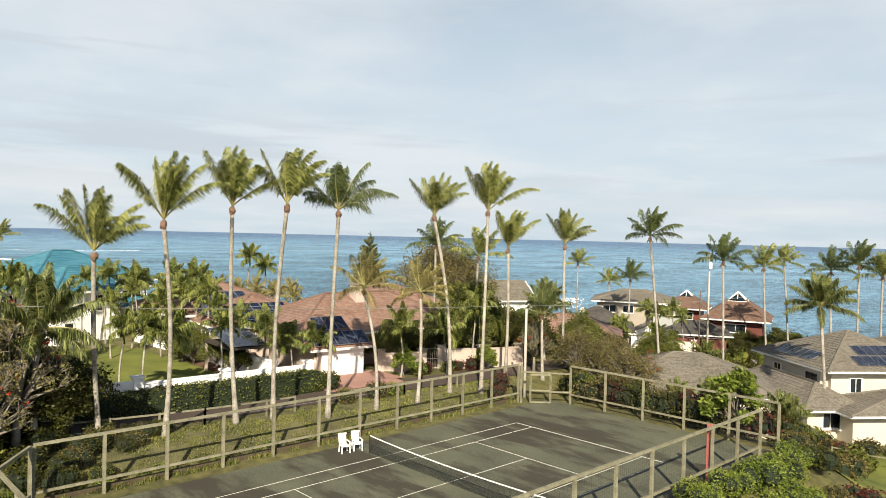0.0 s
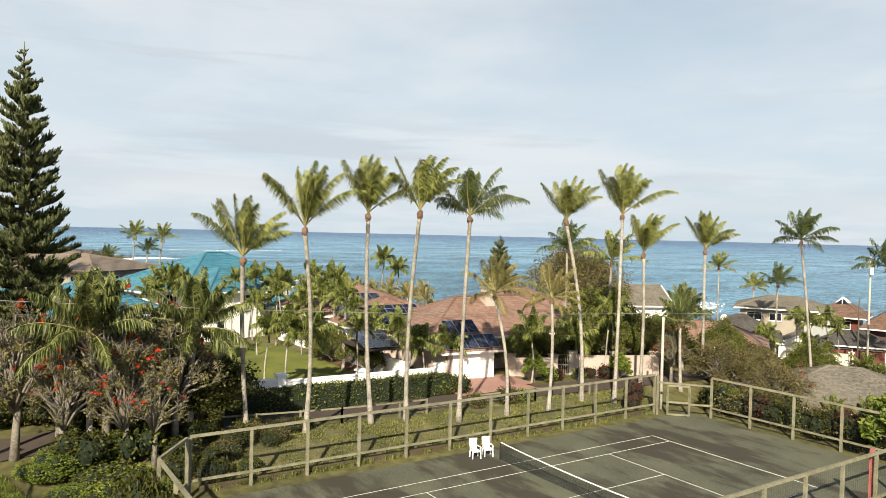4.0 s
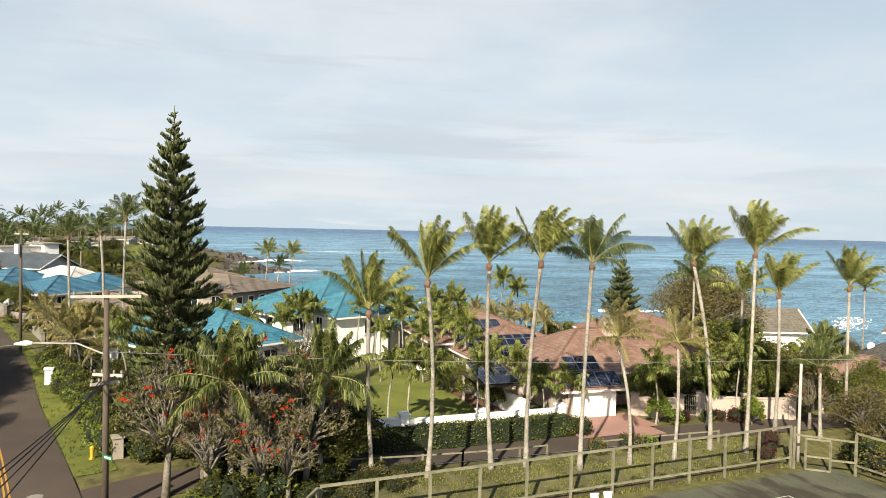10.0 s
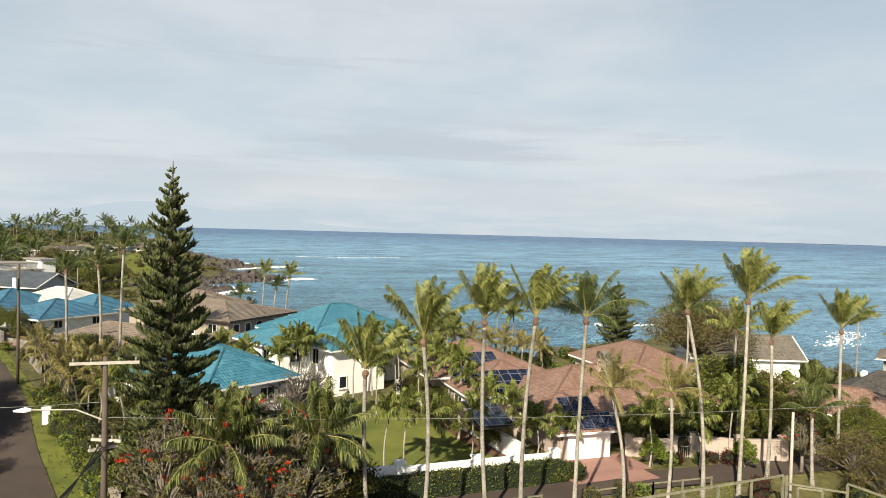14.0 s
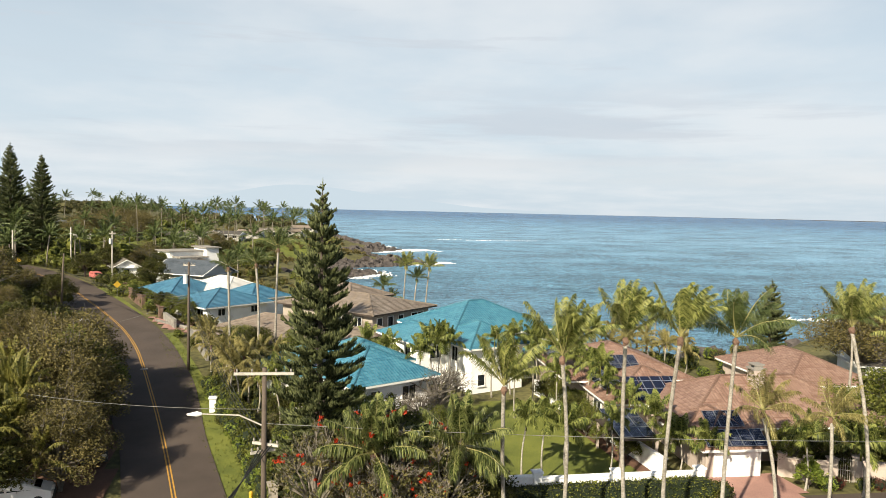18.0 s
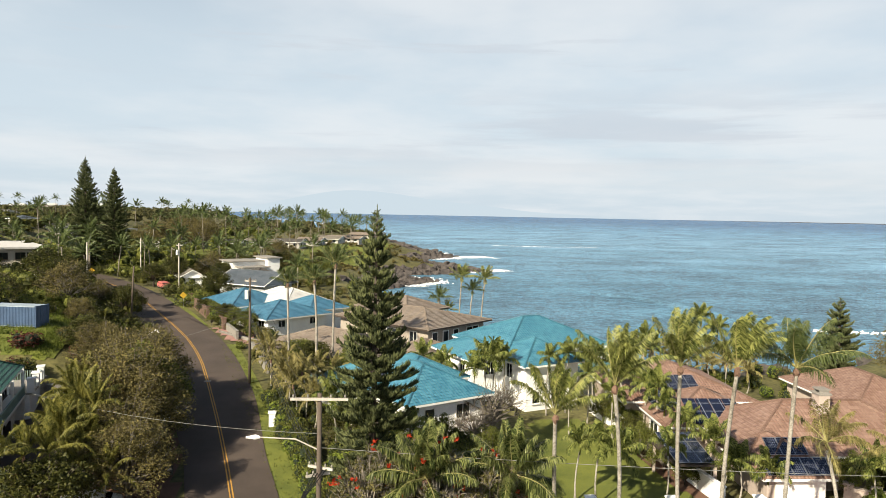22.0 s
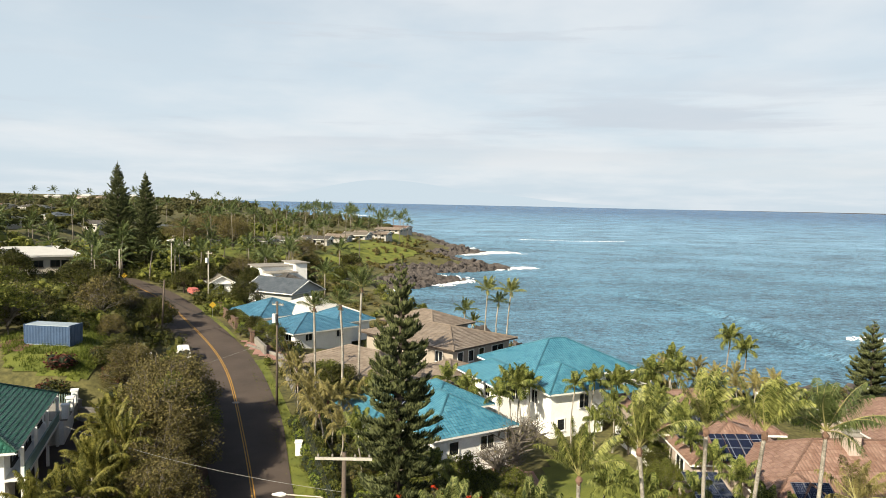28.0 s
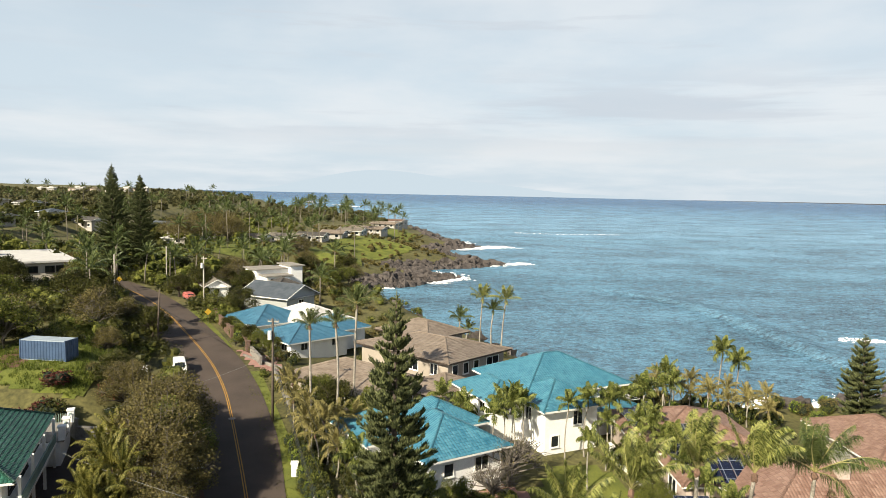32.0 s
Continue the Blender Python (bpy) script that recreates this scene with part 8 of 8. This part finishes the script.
HILL_TREES = [
    (-19, -13.4, 0.6), (-22, -15, 0.7), (-25.5, -17, 0.75), (-20, -19, 0.8), (-24, -21, 0.7), (-28.5, -21.5, 0.8), (-30, -25, 0.7), (-33.5, -24.6, 0.6),
    (-48.5, -24, 0.85), (-52, -28, 0.9), (-56, -30, 0.85), (-50.5, -12.6, 0.6), (-60, -5.5, 0.6), (-62, 4, 0.6), (-58.5, 12, 0.7), (-66, 8, 0.7),
    (-34.5, 3.6, 0.5), (-29.0, 1.2, 0.45), (-38, 2, 0.55), (-46.5, 6, 0.6), (-44, 14, 0.7), (-15.8, 18.6, 0.7), (-17.4, 21.4, 0.9), (-14.6, 23.8, 0.8),
    (-12.6, 28, 0.9), (-16.2, 31, 0.8), (-10.2, 33.5, 0.8), (-6.5, 33, 0.7)]
YARD_TREES = [
    (-3, 46, 0.8), (-11, 50, 0.9), (-14, 54, 0.8), (-24.5, 2.2, 0.5), (-27.6, 1.6, 0.55), (-31.2, 2.0, 0.55), (-21.6, 2.6, 0.45), (-36.8, 3.2, 0.5),
    (-40.5, 6.5, 0.6), (-44.5, -12.8, 0.55), (-16.6, -21.0, 0.6), (-18.6, -22.8, 0.6), (-19.5, -12.2, 0.7), (-22.5, -13.4, 0.75), (-17.0, -14.4, 0.7), (-24.6, -15.4, 0.7),
    (-84.5, -41.2, 0.55), (-88.5, -43.2, 0.6), (-92.5, -45.6, 0.5), (-81.5, -39.0, 0.6), (-97.0, -48.0, 0.5), (-86.0, -45.0, 0.35), (-17.4, 14.6, 0.62), (-17.3, 17.0, 0.7)]
for i, (x, y, s) in enumerate(HILL_TREES + YARD_TREES):
    plant_tree((K_DARK, K_GREEN, K_MIX)[i % 3], x, y, s, "small dense green garden tree", "tree", "garden trees")
# dark trees added here; their colour stands in for the deep shade
for i, (x, y, s) in enumerate(((-10.4, -13.2, 0.8), (-11.0, -15.6, 0.95), (-9.6, -16.8, 0.85), (-13.2, -18.6, 0.9), (-15.0, -16.2, 0.8), (-9.4, -14.0, 0.6), (-11.6, -20.2, 0.7))):
    plant_tree(K_DARK, x, y, s, "dense dark tree added to deepen the shade by the palms", "tree", "shade trees")
for i in range(34):
    x = -16.8 - i * 0.85
    k = ("green", "dark", "lime", "green")[i % 4]
    shrub(SHRUBS[k][0], x, road_y(x) + 5.7 + 0.7 * (i % 2), 0.85 + 0.2 * (i % 3), 1.25 + 0.4 * (i % 2), SHRUBS[k][1], group="wall shrubs")


def grass(name, pts, n, size, mat, label, lift=0.05):
    """Rough blades and tufts strewn inside a polygon."""
    rnd = random.Random(n)
    xs, ys = [p[0] for p in pts], [p[1] for p in pts]
    g = Geo()
    k = 0
    while k < n:
        x, y = rnd.uniform(min(xs), max(xs)), rnd.uniform(min(ys), max(ys))
        c = False
        for (x0, y0), (x1, y1) in zip(pts, pts[1:] + pts[:1]):
            if (y0 > y) != (y1 > y) and x < x0 + (x1 - x0) * (y - y0) / (y1 - y0):
                c = not c
        k += 1
        if not c or noise.noise((x * 0.7, y * 0.7, 3.0)) < -0.15:
            continue
        z = ground(x, y) + lift
        for _ in range(5):
            a, h = rnd.uniform(0, 6.28), size * rnd.uniform(0.5, 1.4)
            bx, by = x + rnd.uniform(-0.12, 0.12), y + rnd.uniform(-0.12, 0.12)
            i0 = len(g.v)
            g.v.extend([(bx - 0.025 * math.sin(a), by + 0.025 * math.cos(a), z - 0.02), (bx + 0.025 * math.sin(a), by - 0.025 * math.cos(a), z - 0.02), (bx + math.cos(a) * h * 0.5, by + math.sin(a) * h * 0.5, z + h)])
            g.f.append((i0, i0 + 1, i0 + 2))
            g.uv.extend([(0, 0)] * 3)
    tagged(part(name, g, M[mat]), label, "grass", kind="stuff")


grass("rough_grass", [(-9.4, -14), (-4.1, -15.5), (-4.1, 17), (-8.0, 20), (-9.2, 10)], 9000, 0.085, "bankgrass", "rough sunlit grass under the palm row")
grass("tall_grass", [(-4.5, -15.5), (-3.86, -15.5), (-3.86, 16.4), (-4.5, 16.4)], 1500, 0.24, "bankgrass", "tall uncut grass along the court fence")
grass("rough_grass", [(-92, -66), (-66, -72), (-54, -66), (-52, -57), (-66, -55.5), (-80, -56.5)], 9000, 0.5, "rankgrass", "rank green grass on the cleared terrace")
grass("verge_grass", [(-14, -28.4), (-40, -34.2), (-72, -41.6), (-72, -38.6), (-40, -31.6), (-14, -25.8)], 5000, 0.14, "leaf", "short grass blades on the verge")
grass("rough_grass", [(-8.6, -28), (-3.5, -27), (-2, -22), (-8, -24.5)], 2200, 0.13, "rankgrass", "rough grass at the pole foot")

for i, (x, y, s) in enumerate(((-15.4, 83.6, 0.62), (-13.0, 84.6, 0.55), (-11.2, 82.0, 0.6), (-17.6, 84.8, 0.5), (-24.6, 84.4, 0.55), (-9.2, 86.0, 0.7))):
    plant_tree((K_DARK, K_GREEN)[i % 2], x, y, s, "small dense green garden tree", "tree", "garden trees")
# assumed shrub row, added to throw shade on the fence corner and bank
for i in range(7):
    shrub(SHRUBS["dark"][0], -0.6 + i * 1.05, -19.5 - 0.3 * (i % 2), 1.0 + 0.15 * (i % 2), 2.1 + 0.3 * (i % 3), "tall dark shrub added to shade the court fence", group="hedge shrubs behind the fence")

# larger trees on the slopes and between far houses
rnd = random.Random(77)
for i in range(150):
    if i < 70:
        x, y = rnd.uniform(-175, -64), rnd.uniform(-120, -56)
    elif i < 110:
        x, y = rnd.uniform(-230, -110), rnd.uniform(-58, -26)
    else:
        x, y = rnd.uniform(-50, 30), rnd.uniform(62, 92)
    if blocked(x, y):
        continue
    plant_tree((K_GREEN, K_DARK, K_OLIVE, K_DARK)[i % 4], x, y, rnd.uniform(0.7, 1.35) * (1 if i < 110 else 0.55), "leafy tree among the houses", "tree", "neighbourhood trees")
for i in range(62):
    x, y = (rnd.uniform(-210, -75), rnd.uniform(-130, -62)) if i % 3 else (rnd.uniform(-230, -130), rnd.uniform(-60, -28))
    if not blocked(x, y):
        far_palm(x, y, rnd.uniform(6, 11), rnd.uniform(0.8, 1.0), group="neighbourhood palms", label="coconut palm among the houses")


def woods(name, zone, n, seed, size, hmin, hmax, mat, keep, label):
    """A far wood as one mesh of many leafy crowns on stems."""
    rnd = random.Random(seed)
    g = Geo()
    x0, y0, x1, y1 = zone
    k = 0
    while k < n:
        x, y = rnd.uniform(x0, x1), rnd.uniform(y0, y1)
        if not keep(x, y):
            n -= 0.2
            continue
        k += 1
        z, h = ground(x, y), rnd.uniform(hmin, hmax)
        r = h * rnd.uniform(0.45, 0.7)
        for _ in range(4):
            c = (x + rnd.uniform(-0.6, 0.6) * r, y + rnd.uniform(-0.6, 0.6) * r, z + h * rnd.uniform(0.30, 0.85))
            g.blob(c, (r * 0.45, r * 0.45, r * 0.34), 5, 3, 0.35, rnd)
            leaves(g, c, (r * 0.66, r * 0.66, r * 0.5), 40, size, rnd, 0.6)
    tagged(part(name, g, M[mat]), label, "woods", kind="stuff")


def far_keep(x, y):
    if inland(x, y) < 40 or abs(y - road_y(x)) < 14:
        return False
    if -480 < x < -240 and -112 < y < 10:
        return rnd_keep.random() < 0.06
    return True


rnd_keep = random.Random(9)
woods("far_woods", (-420, -330, -150, -112), 560, 41, 0.42, 4, 8, "leaf_dark", far_keep, "dark green woods on the inland slope")
woods("far_woods", (-900, -560, -420, -120), 700, 42, 0.75, 5, 10, "leaf_far", far_keep, "distant green woods on the slope")
woods("far_woods", (-820, -150, -400, 10), 300, 43, 0.55, 3, 6.5, "leaf_far", far_keep, "distant olive-green trees on the headland")
woods("far_woods", (-1700, -1000, -900, -200), 420, 44, 1.3, 5, 9, "leaf_far", far_keep, "far green woods along the coast")
woods("far_woods", (-480, -115, -250, -60), 90, 46, 0.35, 2.5, 6.5, "leaf", lambda x, y: True, "garden trees and hedges among the headland houses")
woods("far_woods", (-235, -195, -108, -92), 130, 49, 0.28, 3, 6.5, "leaf", lambda x, y: abs(y - road_y(x)) > 12 and not blocked(x, y), "mixed green woods on the slope above the road")
woods("far_woods", (-300, -230, -120, -90), 130, 48, 0.35, 4, 8, "leaf_dark", far_keep, "dark woods above the road bend")
woods("far_woods", (-260, -170, -150, -60), 90, 45, 0.35, 4, 8, "leaf", far_keep, "green woods near the road bend")
woods("headland_scrub", (-440, -70, -215, 20), 420, 47, 0.28, 0.8, 2.6, "leaf_olive", lambda x, y: inland(x, y) > 14, "low scrub on the grassy headland")
for i in range(150):
    f = rnd.random()
    x = -240 - 520 * f ** 1.2
    y = rnd.uniform(-125, 18) if i % 3 else rnd.uniform(-300, -125)
    if inland(x, y) > 28:
        far_palm(x, y, rnd.uniform(9, 17), rnd.uniform(1.0, 1.25))

# ---- shore: rocks, surf, wave ----
def boulders(name, pts, n, spread, smin, smax, seed, label, zlift=0.2):
    rnd = random.Random(seed)
    g = Geo()
    for _ in range(n):
        i = rnd.randrange(len(pts) - 1)
        f = rnd.random()
        x = pts[i][0] + (pts[i + 1][0] - pts[i][0]) * f + rnd.gauss(0, spread)
        y = pts[i][1] + (pts[i + 1][1] - pts[i][1]) * f + rnd.gauss(0, spread)
        d = inland(x, y)
        if d > 9.5 or d < -5:
            continue
        s = rnd.uniform(smin, smax)
        g.blob((x, y, max(ground(x, y), SEA - 0.3) + s * zlift * 0.3), (s * rnd.uniform(0.7, 1.3), s * rnd.uniform(0.7, 1.3), s * rnd.uniform(0.45, 1.15)), 6, 4, 0.5, rnd)
    tagged(part(name, g, M["rock"]), label, "rocks", kind="stuff")


boulders("shore_rocks", COAST[18:30], 2800, 7, 0.4, 2.0, 51, "jagged dark brown lava rocks of the headland")
boulders("shore_rocks", COAST[29:39], 1400, 9, 0.6, 2.2, 52, "jagged dark lava rocks of the far headland")
boulders("shore_rocks", COAST[6:18], 500, 2.5, 0.6, 1.8, 53, "dark lava boulders along the shore")


def surf(pts, width, seed, label, ragged=0.85, n=None):
    """White water: ragged low foam sheets along a line."""
    rnd = random.Random(seed)
    g = Geo()
    for (x0, y0), (x1, y1) in zip(pts, pts[1:]):
        L = math.hypot(x1 - x0, y1 - y0)
        d = Vector((x1 - x0, y1 - y0, 0)).normalized()
        nr = Vector((-d.y, d.x, 0))
        for _ in range(6 * (n or int(L * 3))):
            c = Vector((x0, y0, SEA + 0.06)) + d * rnd.uniform(0, L) + nr * rnd.gauss(0, width * 0.4)
            r = rnd.uniform(0.10, 1.0) ** 2.8 * width * 0.13
            k = 9
            ring = [c + (d * math.cos(2 * math.pi * i / k) * 2.2 + nr * math.sin(2 * math.pi * i / k)) * r * (1 - ragged * rnd.random()) for i in range(k)]
            top = c + Vector((0, 0, 0.10 + 0.25 * rnd.random()))
            for i in range(k):
                g.face([ring[i], ring[(i + 1) % k], top])
    tagged(part("surf", g, M["foam"]), label, "surf", kind="stuff")


surf([(-262, 14), (-272, 12), (-284, 4)], 9, 61, "white surf breaking on the rocks of the cove", n=75)
surf([(-248, 2), (-258, 12), (-268, 18)], 7, 71, "white surf breaking on the rocky point", n=75)
surf([(-312, 36), (-322, 50), (-326, 62)], 7, 72, "white surf trailing off the rock point", n=60)
surf([(-340, 38), (-372, 32)], 4, 73, "white surf along the rocks", n=40)
surf([(-405, 34), (-424, 56), (-432, 74)], 11, 62, "white surf breaking round the far headland rocks", n=80)
surf([(-455, 48), (-480, 46)], 9, 74, "white surf off the far rocks", n=40)
surf([(-240, -34), (-232, -24), (-234, -12)], 4, 63, "white surf in the rocky cove", n=60)
surf([(-1501, -70), (-1400, -40), (-1346, -23)], 14, 75, "distant lines of breakers along the far coast", n=60)
surf([(-1814, -158), (-1650, -110)], 16, 76, "distant lines of breakers along the far coast", n=60)
surf([(-89, 46), (-84, 52), (-79, 58)], 3.5, 77, "white water of the breaking shore wave", n=60)
surf([(-90, 70), (-81, 56), (-83, 44), (-79, 36)], 5, 64, "white surf washing the shore rocks", n=60)
surf([(-88, 8), (-100, 2), (-120, -4)], 4, 65, "white surf washing the shore rocks", n=20)
surf([(-104, 134), (-90, 108), (-80, 84)], 6, 66, "white surf washing the beach", n=36)
surf([(-590, 112), (-572, 160), (-580, 205)], 4, 67, "thin white streak of foam far out", n=30)
surf([(-140, 100), (-136, 112), (-134, 128)], 3.5, 68, "patch of white foam offshore behind the swell", n=26)
surf([(-108, 166), (-98, 150), (-90, 134)], 5, 69, "white water behind the breaking wave", n=28)
WAVE = [(-236, 68), (-220, 76), (-194, 85), (-162, 86), (-132, 83), (-112, 82), (-98, 90), (-92, 104)]
wv = Geo()
prev = None
for i in range(85):
    f = i / 84 * (len(WAVE) - 1)
    k = min(int(f), len(WAVE) - 2)
    a, b = Vector((*WAVE[k], 0)), Vector((*WAVE[k + 1], 0))
    c = a.lerp(b, f - k) + Vector((0, 0, SEA + 0.02))
    nr = Vector((0.35, -0.94, 0))
    h = 1.4 * math.sin(math.pi * i / 84) ** 0.7 + 0.02
    h *= 1 + 0.2 * noise.noise((i * 0.2, 0, 0))
    sec = [c - nr * 11 - Vector((0, 0, 0.3)), c - nr * 5 + Vector((0, 0, h * 0.45)), c - nr * 1.5 + Vector((0, 0, h * 0.92)), c + Vector((0, 0, h)), c + nr * 1.5 + Vector((0, 0, h * 0.7)), c + nr * 3.2 + Vector((0, 0, h * 0.15)), c + nr * 5 - Vector((0, 0, 0.3))]
    if prev:
        for a_ in range(6):
            wv.face([prev[a_], prev[a_ + 1], sec[a_ + 1], sec[a_]])
    prev = sec
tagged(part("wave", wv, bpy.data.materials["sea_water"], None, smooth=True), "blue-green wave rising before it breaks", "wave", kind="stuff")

# far island; distance haze is put into its flat glowing colour
g = Geo()
pts = []
for i in range(61):
    f = i / 60
    a = radians(58 + 52 * f)
    h = 140 * math.exp(-((f - 0.60) / 0.13) ** 2) + 70 * math.exp(-((f - 0.42) / 0.16) ** 2) + 8 * noise.noise((f * 14, 0, 0)) + 14 * math.exp(-((f - 0.15) / 0.1) ** 2)
    pts.append((31 - 4700 * math.sin(a), -26 + 4700 * math.cos(a), max(SEA, SEA + h - 10)))
for a, b in zip(pts, pts[1:]):
    g.face([(a[0], a[1], SEA - 5), (b[0], b[1], SEA - 5), b, a])
hz = bpy.data.materials.new("painted_haze")
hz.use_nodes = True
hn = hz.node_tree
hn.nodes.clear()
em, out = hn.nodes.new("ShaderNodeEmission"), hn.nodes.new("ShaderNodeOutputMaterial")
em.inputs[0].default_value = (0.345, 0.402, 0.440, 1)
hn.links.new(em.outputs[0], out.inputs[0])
tagged(part("backdrop", g, hz), "faint island ridge on the horizon with blue-grey haze painted in", "mountain", kind="structure")
